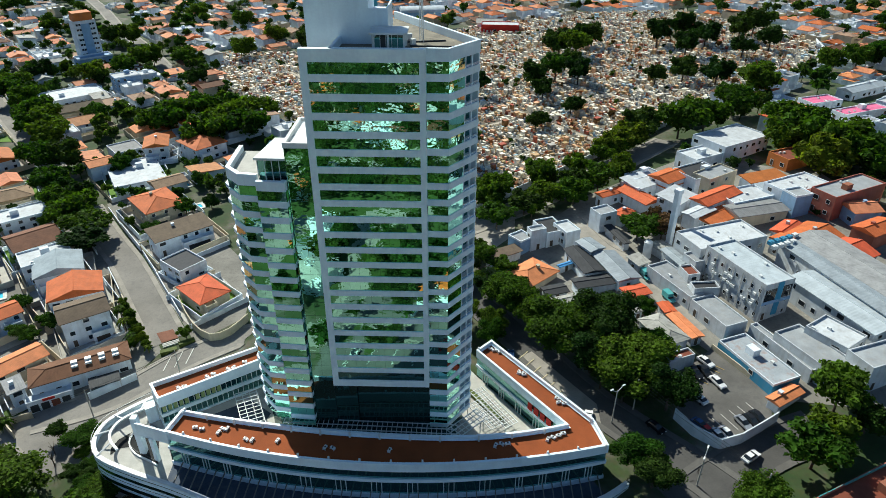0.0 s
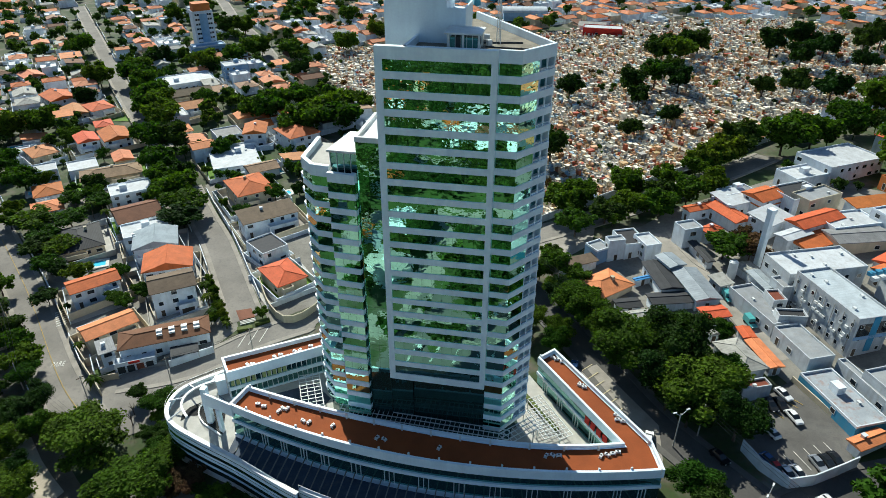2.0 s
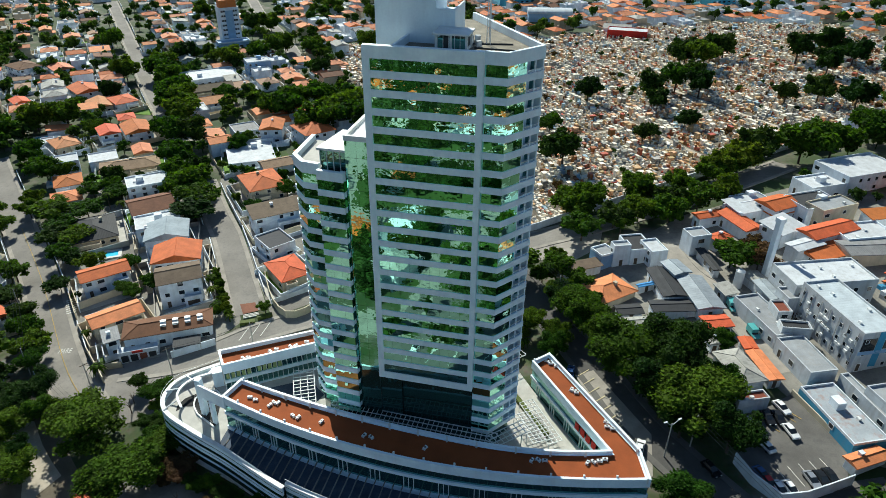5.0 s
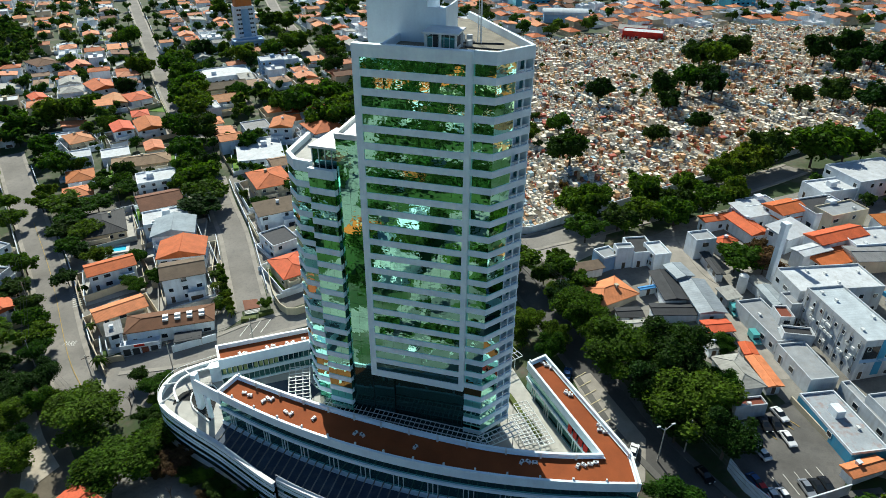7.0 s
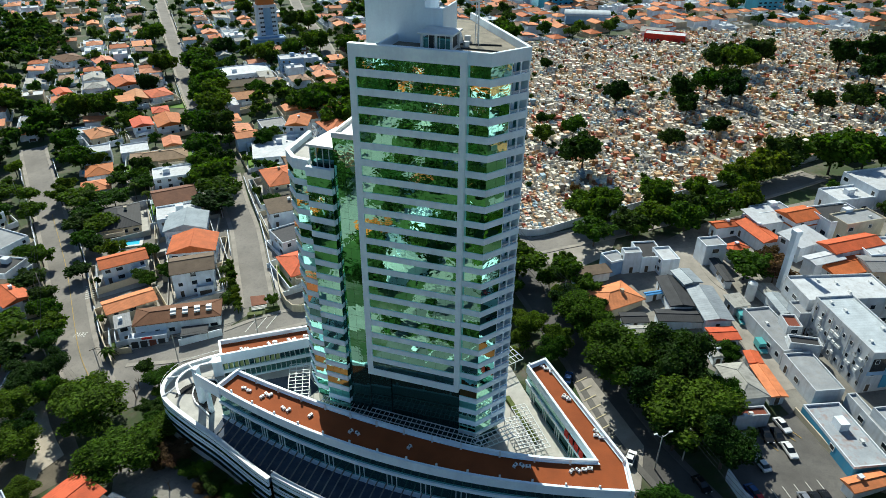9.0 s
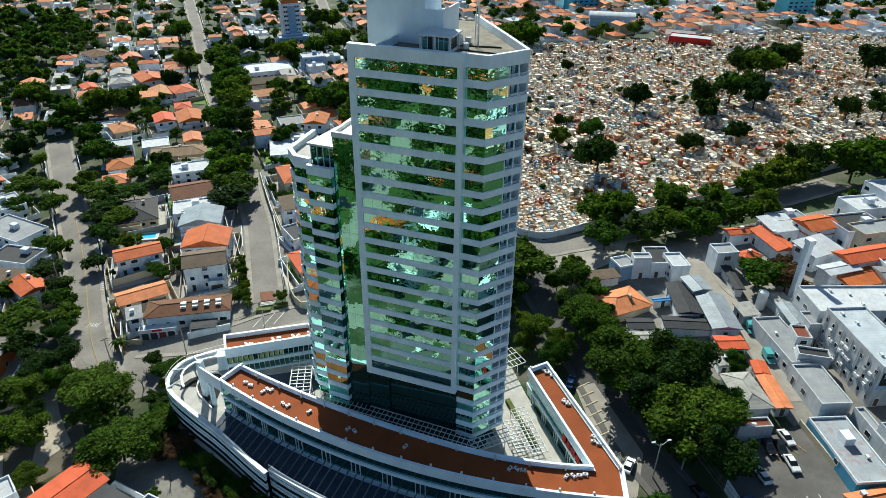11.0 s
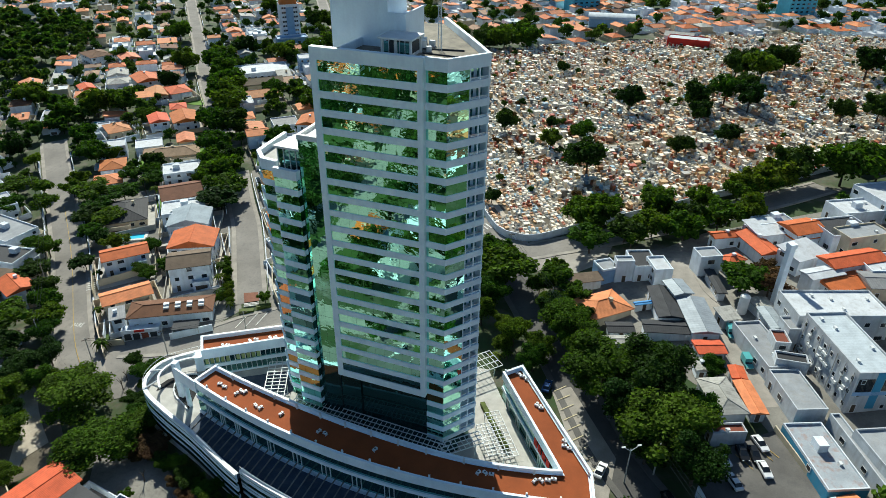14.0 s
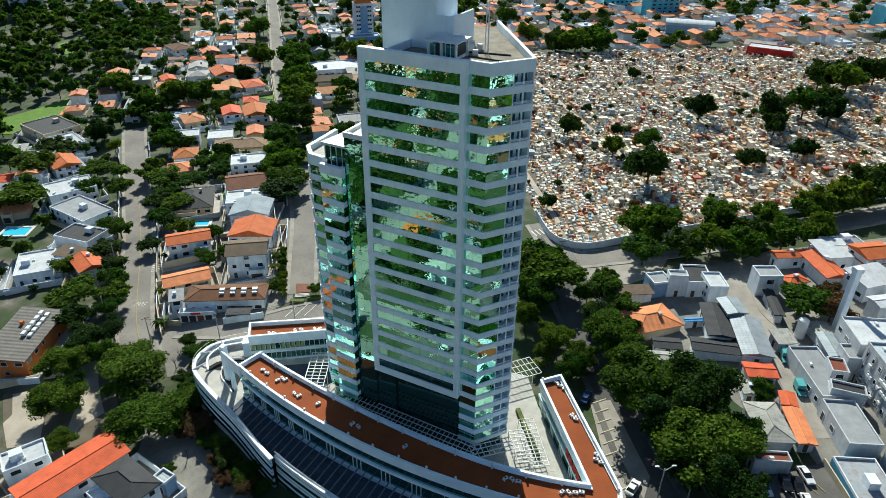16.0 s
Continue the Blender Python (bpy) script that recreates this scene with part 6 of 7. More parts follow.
# the tall row along the shaded street: broad domed crowns that nearly touch
rs = random.Random(21)
for x, y, h, r, kind in ((38.5, 32.0, 14.5, 10.2, "olive"), (49.4, 32.0, 15.0, 8.8, "dark"), (53.6, 18.5, 14.0, 10.4, "broad"), (59.0, 10.6, 11.5, 6.4, "dark"), (26.6, 49.0, 11.5, 7.0, "broad"), (33.0, 41.0, 10.5, 6.0, "broad"),
                         (44.5, 23.5, 12.0, 7.0, "dark"), (45.5, 41.0, 8.0, 4.6, "dark"), (49.0, 11.5, 10.5, 5.8, "dark"), (21.5, 39.5, 8.0, 4.8, "olive"), (22.0, 55.0, 9.0, 5.4, "dark"), (44.5, 15.0, 9.5, 4.6, "dark"), (58.5, 26.0, 9.5, 5.0, "broad"), (61.4, 44.4, 5.0, 3.2, "broad"), (47.5, 44.7, 6.0, 3.2, "broad")):
    tree(x, y, h, r, kind)

# shrubs at the foot of the ramp ring
for i, (x, y) in enumerate(ring[2:]):
    a, c = ring[max(0, i)], ring[min(len(ring) - 1, i + 3)]
    d = Vector((c[0] - a[0], c[1] - a[1])).normalized()
    o = rs.uniform(2.6, 7.5)
    if x < -27:
        r = rs.uniform(1.8, 3.2)
        tree(x + d.y * o, y - d.x * o, r * 1.5, r, rs.choice(("dark", "russet", "dark", "broad", "russet", "olive")))

# ---- cemetery ----
CEM = [(-16.0, 113.0), (-6.0, 99.0), (1.0, 95.5), (8.0, 96.0), (20.0, 106.0), (47.4, 128.0), (91.8, 166.0), (125.0, 198.0), (170.0, 232.0), (215.0, 275.0), (240.0, 350.0), (190.0, 462.0), (108.0, 462.0), (49.0, 430.0), (2.0, 400.0), (-92.0, 345.0), (-150.0, 350.0), (-128.0, 276.0), (-75.0, 219.0)]
CEM_YAW = radians(35)
cc, cs = math.cos(CEM_YAW), math.sin(CEM_YAW)
cemetery = thing("cemetery", None, [], "crowded hillside cemetery of pale tombs with narrow paths", "cemetery", kind="stuff")
CEM_PATHS = [[(-90, 298), (-71.7, 272.9), (-12.9, 193.0), (8, 164)], [(-17.0, 293.1), (24, 230), (62.2, 171.5), (76, 152)], [(-45, 143.5), (-8.1, 166.1), (62, 210), (140, 260)], [(-6.7, 110.0), (-21.6, 131.5), (-60, 186), (-105, 250)], [(-60, 262), (40, 322), (150, 392)], [(110, 190), (60, 262), (0, 350)]]
for q in CEM_PATHS:
    thing("cemetery_path", strip(smooth_line(q), 2.0, 0.18, 0.2), SAND, "narrow pale cemetery path between tombs", "path", kind="structure")
patch("cemetery_ground", CEM, 0.12, SHADEDIRT, "trodden cemetery ground darkened for the shade between tombs", "ground")
rows = [[] for _ in TOMBS]
tomb_mesh = []
for m in TOMBS:
    b = Build()
    b.box(-0.6, 0.6, -1.05, 1.05, -0.5, 0.48)
    b.box(-0.5, 0.5, -0.95, 0.75, 0.48, 0.62)
    b.box(-0.5, 0.5, 0.8, 1.05, 0.48, 1.15)
    tomb_mesh.append(b.mesh("tomb", m))
rt = random.Random(5)
singles = 0
for a in range(-170, 265):
    for q in range(0, 225):
        u, v = a * 1.55 + rt.uniform(-0.35, 0.35), 60 + q * 2.45 + rt.uniform(-0.45, 0.45)
        if (a % 11 == 0 and rt.random() < 0.5) or (q % 17 == 0 and rt.random() < 0.5):
            continue
        x, y = u * cc - v * cs + 60, u * cs + v * cc + 20
        if not inside(x, y, CEM) or rt.random() < 0.07 or any(near_line(x, y, q) < 1.6 for q in CEM_PATHS):
            continue
        k = rt.choices(range(5), (48, 15, 21, 10, 6))[0]
        if singles < 300 and y < 150 and x < 40:
            part("tomb", tomb_mesh[k], TOMBS[k], cemetery, at=(x, y, ground_z(x, y) + rt.uniform(0, 0.25)), rot=(0, 0, CEM_YAW + rt.uniform(-0.09, 0.09))).scale = (rt.uniform(0.75, 1.25), rt.uniform(0.85, 1.15), rt.choice((0.4, 0.6, 0.9, 1.5)))
            singles += 1
        else:
            rows[k].append((x, y, ground_z(x, y), rt.uniform(0.42, 0.66) * rt.choice((1, 1, 1, 1.5)), rt.uniform(0.8, 1.15), rt.choice((0.2, 0.3, 0.45, 0.7, 1.2)) * rt.uniform(0.8, 1.2), rt.random()))
for k, items in enumerate(rows):
    b = Build()
    for x, y, z, hw, hl, h, pick in items:
        c, s = math.cos(CEM_YAW + (pick - 0.5) * 0.16), math.sin(CEM_YAW + (pick - 0.5) * 0.16)

        def blk(x0, x1, y0, y1, z0, z1):
            b.prism([(x + c * p - s * q, y + s * p + c * q) for p, q in ((x0, y0), (x1, y0), (x1, y1), (x0, y1))], z + z0, z + z1)
        if pick < 0.10:                           # little chapel
            hh = 1.6 + h
            blk(-hw * 1.3, hw * 1.3, -hl, hl, -0.5, hh)
            blk(-hw * 1.5, hw * 1.5, -hl * 1.1, hl * 1.1, hh, hh + 0.2)
        else:
            blk(-hw, hw, -hl, hl, -0.5, h)
            if pick < 0.75:
                blk(-hw * 0.9, hw * 0.9, hl * 0.72, hl, h, h + 0.35 + pick)
    part("tomb_field", b, TOMBS[k], cemetery)["kind"] = "stuff"


for k in range(420):
    x, y = rt.uniform(-140, 230), rt.uniform(122, 450)
    if inside(x, y, CEM):
        r = rt.choice((0.7, 0.9, 1.2, 1.6, 2.2))
        far_tree(x, y, r * 1.7, r, rt.choice(("dark", "olive", "dark", "russet")), rt)


def yard_wall(pts, h, mat, label, thick=0.25, name="boundary_wall"):
    """A garden or boundary wall that follows the ground."""
    line = smooth_line(pts, 4.0) if len(pts) > 2 else [tuple(Vector(pts[0]).lerp(Vector(pts[1]), k / 6)) for k in range(7)]
    b = Build()
    for (x, y), (x2, y2) in zip(line, line[1:]):
        d = Vector((x2 - x, y2 - y)).normalized() * thick / 2
        q = [(x + d.y, y - d.x), (x2 + d.y, y2 - d.x), (x2 - d.y, y2 + d.x), (x - d.y, y + d.x)]
        zs = [ground_z(*p) for p in q]
        lo = [(*p, z - 0.6) for p, z in zip(q, zs)]
        hi = [(*p, z + h) for p, z in zip(q, zs)]
        b.face(hi)
        for i in range(4):
            j = (i + 1) % 4
            b.face([lo[i], lo[j], hi[j], hi[i]])
    thing(name, b, mat, label, "wall", kind="structure")


yard_wall(CEM[:11], 2.6, WALLS["white"], "long whitewashed cemetery wall with weather stains")
yard_wall([(60.0, 8.2), (66.8, -0.6), (80.6, 6.0)], 3.0, WALLS["white"], "pale retaining wall of the car park")
yard_wall([(74.4, 29.4), (82.3, 14.0)], 1.6, WALLS["cream"], "low wall beside the car park")

def walled_lot(x, y, a, w, d, far):
    """Paved yard and low boundary wall round a house, kept clear of the streets."""
    rnd = random.Random(int(x * 7 + y * 3))
    c, s = math.cos(a), math.sin(a)
    for grow in (1.0, 0.7, 0.45, 0.25):
        e0, e1 = w / 2 + rnd.uniform(1.5, 3.0) * grow, w / 2 + rnd.uniform(1.5, 3.0) * grow
        f0, f1 = d / 2 + rnd.uniform(3.0, 5.0) * grow, d / 2 + rnd.uniform(2.0, 4.0) * grow
        q = [(x + c * p - s * r, y + s * p + c * r) for p, r in ((-e0, -f0), (e1, -f0), (e1, f1), (-e0, f1))]
        edge = [tuple(Vector(q[i]).lerp(Vector(q[(i + 1) % 4]), k / 4)) for i in range(4) for k in range(4)]
        if all(near_line(px, py, line) > wd / 2 + 1.5 for px, py in edge for line, wd in ROADS):
            break
    else:
        return
    if not inside(*q[0], PODIUM_ZONE) and not inside(*q[1], PODIUM_ZONE):
        patch("yard", q, 0.10, rnd.choice((TERRACE, PAVING, PAVING, YARDGREY, CONCRETE, LAWN)), "paved yard round a house", "yard")
        h = rnd.uniform(1.6, 2.6)
        mat = rnd.choice((WALLS["white"], WALLS["white"], WALLS["cream"], CONCRETE))
        for i in ((0, 1, 3) if far else range(4)):
            yard_wall([q[i], q[(i + 1) % 4]], h, mat, "weathered plastered garden wall round a house lot", 0.22, "garden_wall")


PODIUM_ZONE = [(-70, -30), (55, -30), (55, 5), (28, 40), (-30, 40), (-70, 25)]
for q in LOTS:
    walled_lot(*q)

# ---- far buildings ----
def tall_block(x, y, yaw, w, d, h, wall, label, accent=None):
    HOUSES.append((x, y, max(w, d) / 2))
    ob = thing("apartment_building", None, [], label, "building", at=(x, y, ground_z(x, y)), yaw=radians(yaw))
    b = Build()
    b.box(-w / 2, w / 2, -d / 2, d / 2, -3, h)
    part("wall", b, wall, ob)
    if accent:
        b = Build()
        b.box(-w / 5, w / 5, -d / 2 - 0.4, d / 2, -3, h - 1)
        part("stair_strip", b, accent, ob)
        b = Build()
        b.box(-w / 2.4, w / 2.4, -d / 2.4, d / 2.4, h, h + 5.5)
        part("roof_tank_house", b, WALLS["orange"], ob)
    b = Build()
    b.ribbon([(-w / 2, -d / 2), (w / 2, -d / 2), (w / 2, d / 2), (-w / 2, d / 2)], 0.3, h, h + 0.9, closed=True)
    part("parapet", b, WALLS["white"], ob)
    for s in range(int(h / 3)):
        for u in (-0.36, -0.24, 0.24, 0.36) if accent else (-0.4, -0.2, 0, 0.2, 0.4):
            b = Build()
            b.box(u * w - w * 0.05, u * w + w * 0.05, -d / 2 - 0.06, -d / 2, s * 3 + 1.0, s * 3 + 2.2)
            part("window", b, CARGLASS, ob)


HALL = (-19.0, 458.0)
tall_block(-225.5, 326.0, 42, 13, 11, 27, WALLS["white"], "white apartment block with blue stair strip and orange roof house", WALLS["blue"])
tall_block(-219.0, 317.0, 42, 21, 10, 7, WALLS["blue"], "low blue and white building at the foot of the apartment block")
tall_block(-553.0, 290.0, 60, 26, 20, 34, WALLS["white"], "distant white apartment block")
tall_block(-53.0, 520.0, 40, 26, 16, 26, WALLS["aqua"], "distant bright blue apartment block")
tall_block(-92.0, 535.0, 40, 22, 14, 16, WALLS["aqua"], "distant blue-green block with flat roof")
tall_block(118.0, 545.0, 30, 24, 16, 16, WALLS["aqua"], "distant blue-green block with flat roof")
hall = thing("hall", None, [], "long white barrel-roofed hall with blue walls", "hall", at=(HALL[0], HALL[1], ground_z(*HALL)), yaw=radians(10))
HOUSES.append((*HALL, 17))
b = Build()
b.box(-17, 17, -8, 8, -3, 6.0)
part("wall", b, WALLS["blue"], hall)
b = Build()
arc = [(8.5 * math.cos(q), 6.0 + 3.2 * math.sin(q)) for q in [math.pi * k / 12 for k in range(13)]]
for (y, z), (y2, z2) in zip(arc, arc[1:]):
    b.face([(-17.6, y, z), (-17.6, y2, z2), (17.6, y2, z2), (17.6, y, z)][::-1])
for x in (-17.6, 17.6):
    b.face([(x, y, z) for y, z in arc])
part("roof", b, ROOFS["pale"], hall, "white barrel-vaulted sheet roof")
house(41.0, 398.0, -4, 27, 12, 5, "flat", "white", "red")
house(34.0, 415.0, -4, 20, 14, 4, "gable", "oldgrey", "white")

b = Build()
b.turned(76.3, 76.5, 0.6, 1.5, 1.5, ground_z(76.3, 76.5) - 1, 30.2)
b.turned(76.3, 76.5, 0.6, 1.9, 1.9, 30.2, 31.4)
thing("water_tower", b, WALLS["white"], "slim square white water tower with capped head", "water tower")
zs = ground_z(68.4, 70.6)
b = Build()
b.rod((68.4, 70.6, zs), (68.4, 70.6, zs + 5.2), 1.25, n=20)
b.rod((68.4, 70.6, zs + 5.2), (68.4, 70.6, zs + 5.7), 1.25, n=20, r2=0.5)
thing("gas_tank", b, STEELWHITE, "upright white cylindrical gas tank", "tank")


# ---- more of the town: houses and trees on the remaining lots ----
# streets out of view, added as pale lines for the glass to reflect
for pts, w in (([(-160, -60), (-60, -48), (40, -50), (150, -70)], 8), ([(-60, -48), (-70, -120), (-95, -230)], 7), ([(30, -50), (34, -140), (20, -260)], 7), ([(-200, -130), (-70, -118), (34, -128), (180, -150)], 7), ([(95, -60), (110, -130), (120, -260)], 7), ([(-20, -50), (-18, -122)], 5), ([(-120, -56), (-130, -124)], 5), ([(-180, -190), (-80, -175), (30, -185), (160, -200)], 7)):
    road("road", w, "concrete", pts, "pale concrete street out of view, added for glass reflections")
HOUSES += [(-131.9, 65.7, 8.0), (-193.5, 35.1, 9.0)]  # keep the pools clear
rf = random.Random(11)
FOREST = [(-600, 330), (-500, 335), (-418, 328), (-362, 288), (-337, 250), (-318, 175), (-303, 136), (-282, 86), (-420, 20), (-620, 100)]
HANDMADE = [(-130, -40), (-40, -40), (140, -30), (150, 150), (95, 165), (0, 92), (-60, 160), (-110, 130), (-160, 100), (-175, 30)]


def clear(x, y, r, trees_too=False):
    if inside(x, y, CEM) or inside(x, y, PODIUM_ZONE) or inside(x, y, CARPARK) or any(inside(x, y, q) for q in LAWNS) or (-75 < x < 5 and 55 < y < 150):
        return False
    if any(near_line(x, y, line) < w / 2 + 1.8 + r for line, w in ROADS):
        return False
    return all(math.hypot(x - a, y - b) > r + s * 0.8 for a, b, s in HOUSES)


YARDS = [CONCRETE, PAVING, TERRACE, PAVING, CONCRETE, GRASS]
for i, (x, y, r) in enumerate(HOUSES[:-2]):       # yards and garden walls round the near houses
    if x > 20 or y > 300:
        continue
    a = radians(42) if y > -20 else radians(75)
    c, s, w, d = math.cos(a), math.sin(a), r * rf.uniform(1.0, 1.25), r * rf.uniform(1.15, 1.5)
    quad = [(x + c * p - s * q, y + s * p + c * q) for p, q in ((-w, -d), (w, -d), (w, d * 0.8), (-w, d * 0.8))]
    if any(near_line(p[0], p[1], line) < wd / 2 + 0.5 for p in quad for line, wd in ROADS) or inside(*quad[0], PODIUM_ZONE) or inside(*quad[1], PODIUM_ZONE):
        continue
    patch("yard", quad, 0.05 + 0.012 * (i % 5), YARDS[i % 6], "small walled yard round a house", "yard")
    for p, q in zip(quad, quad[1:] + quad[:1]):
        if rf.random() < 0.8 and math.hypot((p[0] + q[0]) / 2 - -131.9, (p[1] + q[1]) / 2 - 65.7) > 9:
            yard_wall([p, q], rf.uniform(1.5, 2.6), WALLS[rf.choice(("white", "white", "cream"))], "rendered garden wall between house lots", 0.2)
for line, wd in (ROADS[0], ROADS[2], ROADS[3]):   # street-front walls
    for side in (-1, 1):
        k = 3
        while k < len(line) - 6:
            seg = rf.randint(4, 7)
            pts = []
            for i in (k, min(k + seg, len(line) - 2)):
                d = Vector((line[i + 1][0] - line[i - 1][0], line[i + 1][1] - line[i - 1][1])).normalized()
                o = side * (wd / 2 + 2.1)
                pts.append((line[i][0] - d.y * o, line[i][1] + d.x * o))
            if rf.random() < 0.8 and not any(near_line(pts[0][0], pts[0][1], l2) < w2 / 2 + 1 for l2, w2 in ROADS if l2 is not line):
                yard_wall(pts, rf.uniform(1.4, 2.6), WALLS[rf.choice(("white", "white", "cream"))], "rendered street-front garden wall", 0.25)
            k += seg + rf.choice((0, 0, 1))


def lots(x0, x1, y0, y1, yaw, sx, sy, keep, far):
    c, s = math.cos(radians(yaw)), math.sin(radians(yaw))
    R = 900
    for i in range(-int(R / sx), int(R / sx)):
        for j in range(-int(R / sy), int(R / sy)):
            u, v = i * sx + rf.uniform(-1, 1), j * sy + rf.uniform(-1, 1)
            x, y = u * c - v * s, u * s + v * c
            if not (x0 < x < x1 and y0 < y < y1) or inside(x, y, FOREST) or inside(x, y, HANDMADE):
                continue
            w, d = rf.uniform(8.5, 13), rf.uniform(8, 13)
            if not clear(x, y, max(w, d) / 2):
                continue
            if rf.random() > keep:
                if rf.random() < 0.85:
                    tree(x, y, rf.uniform(6, 11), rf.uniform(4.5, 7.5), rf.choice(("broad", "olive", "broad", "olive", "dark")), False)
                continue
            kind = rf.choice(("hip", "gable", "gable", "gablex", "flat", "flat", "hip", "shed"))
            roof = rf.choice(("terra", "clay", "clay", "peach", "terra", "brown", "tan", "peach", "oldgrey", "clay")) if kind != "flat" else rf.choice(("white", "grey", "white", "steel"))
            if y < -55:
                roof = rf.choice(("terra", "orange", "steel", "brown", "oldgrey"))
            house(x, y, yaw + rf.choice((0, 90)), w, d, rf.choice((3.4, 3.6, 6.2, 6.4)), kind, roof, rf.choice(("white", "white", "cream", "white")), far=True)
            for _ in range(rf.choice((0, 1, 1))):
                tx, ty = x + rf.uniform(-9, 9), y + rf.uniform(-9, 9)
                if clear(tx, ty, 1.5):
                    tree(tx, ty, rf.uniform(4, 8), rf.uniform(2.5, 5), rf.choice(("broad", "dark")), False)


lots(-560, 20, 60, 640, 42, 15.5, 17, 0.68, True)
lots(20, 420, 40, 640, 36, 15, 16.5, 0.72, True)
lots(-230, 230, -350, -60, 20, 14, 15, 0.36, True)
lots(140, 420, -60, 40, 30, 15, 16.5, 0.7, True)
lots(-420, -130, -60, 60, 42, 15.5, 17, 0.6, True)
for k in range(560):                              # unseen wooded slope south of the tower, planted for the glass reflections
    x, y = rf.uniform(-140, 130), rf.uniform(-310, -72)
    if clear(x, y, 1.0) and all(math.hypot(x - a, y - b) > 4.5 for a, b, _ in TREES[-250:]):
        tree(x, y, rf.uniform(6, 11), rf.uniform(3.5, 6.5), rf.choice(("dark", "broad", "dark", "olive")), False)
for k in range(14):
    tree(-22.0 + k * 6.5, -44.0 - (k * 7 % 5) * 5.0, rf.uniform(5, 8), rf.uniform(2.5, 4.0), rf.choice(("dark", "broad")), False)
for k in range(1150):
    x, y = rf.uniform(-600, -280), rf.uniform(20, 332)
    if inside(x, y, FOREST) and not any(inside(x, y, q) for q in LAWNS) and all(math.hypot(x - a, y - b) > 6.5 for a, b, _ in TREES[-400:]):
        tree(x, y, rf.uniform(8, 13), rf.uniform(5, 8.5), rf.choice(("olive", "broad", "broad", "dark")), False)
for k in range(900):                              # gardens between the near houses
    x, y = rf.uniform(-330, -56), rf.uniform(5, 330)
    r = rf.uniform(1.6, 4.4)
    if clear(x, y, r * 0.6) and all(math.hypot(x - a, y - b) > (r + s) * 0.75 for a, b, s in TREES):
        tree(x, y, r * 1.7, r, rf.choice(("broad", "olive", "broad", "dark")), False)
for k in range(260):                              # clumps between the distant houses
    x, y = rf.uniform(-470, -120), rf.uniform(150, 460)
    if clear(x, y, 1.0):
        tree(x, y, rf.uniform(7, 10), rf.uniform(3.5, 6.0), rf.choice(("broad", "dark", "dark")), False)
for k in range(45):
    x, y = rf.uniform(85, 150), rf.uniform(-25, 150)
    r = rf.uniform(1.5, 3.2)
    if clear(x, y, r * 0.7) and not inside(x, y, CARPARK) and all(math.hypot(x - a, y - b) > (r + s) * 0.75 for a, b, s in TREES):
        tree(x, y, r * 1.7, r, rf.choice(("broad", "olive", "dark")), False)

# lower front of the brown-roofed house: terrace, carport and street wall
terrace = thing("house_terrace", None, [], "low white front terrace with dark openings below a brown-roofed house", "terrace", at=(-87.0, 21.6, ground_z(-87.0, 21.6)), yaw=radians(31))
b = Build()
b.box(-5.0, 5.0, -1.8, 1.8, -1.5, 2.5)
part("wall", b, WALLS["white"], terrace)
b = Build()
b.ribbon([(-5.0, 1.8), (-5.0, -1.8), (5.0, -1.8), (5.0, 1.8)], 0.15, 2.5, 3.3)
part("parapet", b, WALLS["white"], terrace)
for k in range(4):
    b = Build()
    b.box(-4.4 + k * 2.3, -2.6 + k * 2.3, -1.86, -1.78, 0.0, 2.1)
    part("garage_door", b, DARKMETAL if k != 2 else ROOFS["maroon"], terrace)
b = Build()
b.box(-1.5, 1.2, -1.95, -1.7, 2.55, 3.25)
part("cloth", b, WALLS["red"], terrace, "red cloth over the terrace rail")
carport = thing("carport", None, [], "dark open carport beside a white house", "carport", at=(-75.2, 26.2, ground_z(-75.2, 26.2)), yaw=radians(31))
b = Build()
b.box(-3.6, 3.6, -2.2, 2.0, 2.5, 2.7)
part("roof", b, ROOFS["dark"], carport)
for px in (-3.4, 0.0, 3.4):
    b = Build()
    b.box(px - 0.12, px + 0.12, -2.1, -1.9, -1.0, 2.5)
    part("post", b, STEELWHITE, carport)
yard_wall([(-77.5, 21.8), (-68.2, 28.6)], 2.3, WALLS["white"], "sunlit whitewashed street wall", 0.25)
yard_wall([(-94.0, 14.5), (-89.0, 16.6)], 2.0, WALLS["cream"], "low street wall beside a garden", 0.25)

for k in range(9):
    q = k / 8
    tree(-70.6 - 14.5 * q, 40.2 + 18.5 * q, 3.6 + (k % 3) * 0.8, 1.5 + (k % 2) * 0.5, "olive")

# ---- palms, retaining walls and the ramp at the end of the cul-de-sac ----
for x, y, h, r in ((-93.9, 13.1, 3.0, 2.6), (-79.9, 48.4, 4.0, 2.4), (-75.2, 42.0, 3.6, 2.4), (-83.6, 53.9, 4.2, 2.4), (-69.5, 38.6, 2.4, 1.6), (-143.4, 92.4, 6.0, 2.6), (-152.0, 96.0, 7.0, 2.6), (-170.6, 92.0, 7.0, 2.8), (-205.0, 150.0, 6.0, 3.2), (-199.0, 146.0, 5.0, 3.0), (12.0, 35.0, 3.0, 2.2), (14.5, 37.5, 2.6, 2.0), (-107.5, 26.0, 2.4, 2.0)):
    palm(x, y, h, r)
yard_wall([(-69.3, 61.0), (-66.3, 56.2), (-60.1, 47.6), (-53.6, 42.4), (-48.8, 44.4), (-45.5, 50.5)], 2.5, WALLS["cream"], "curved pale retaining wall round a corner garden", 0.3)
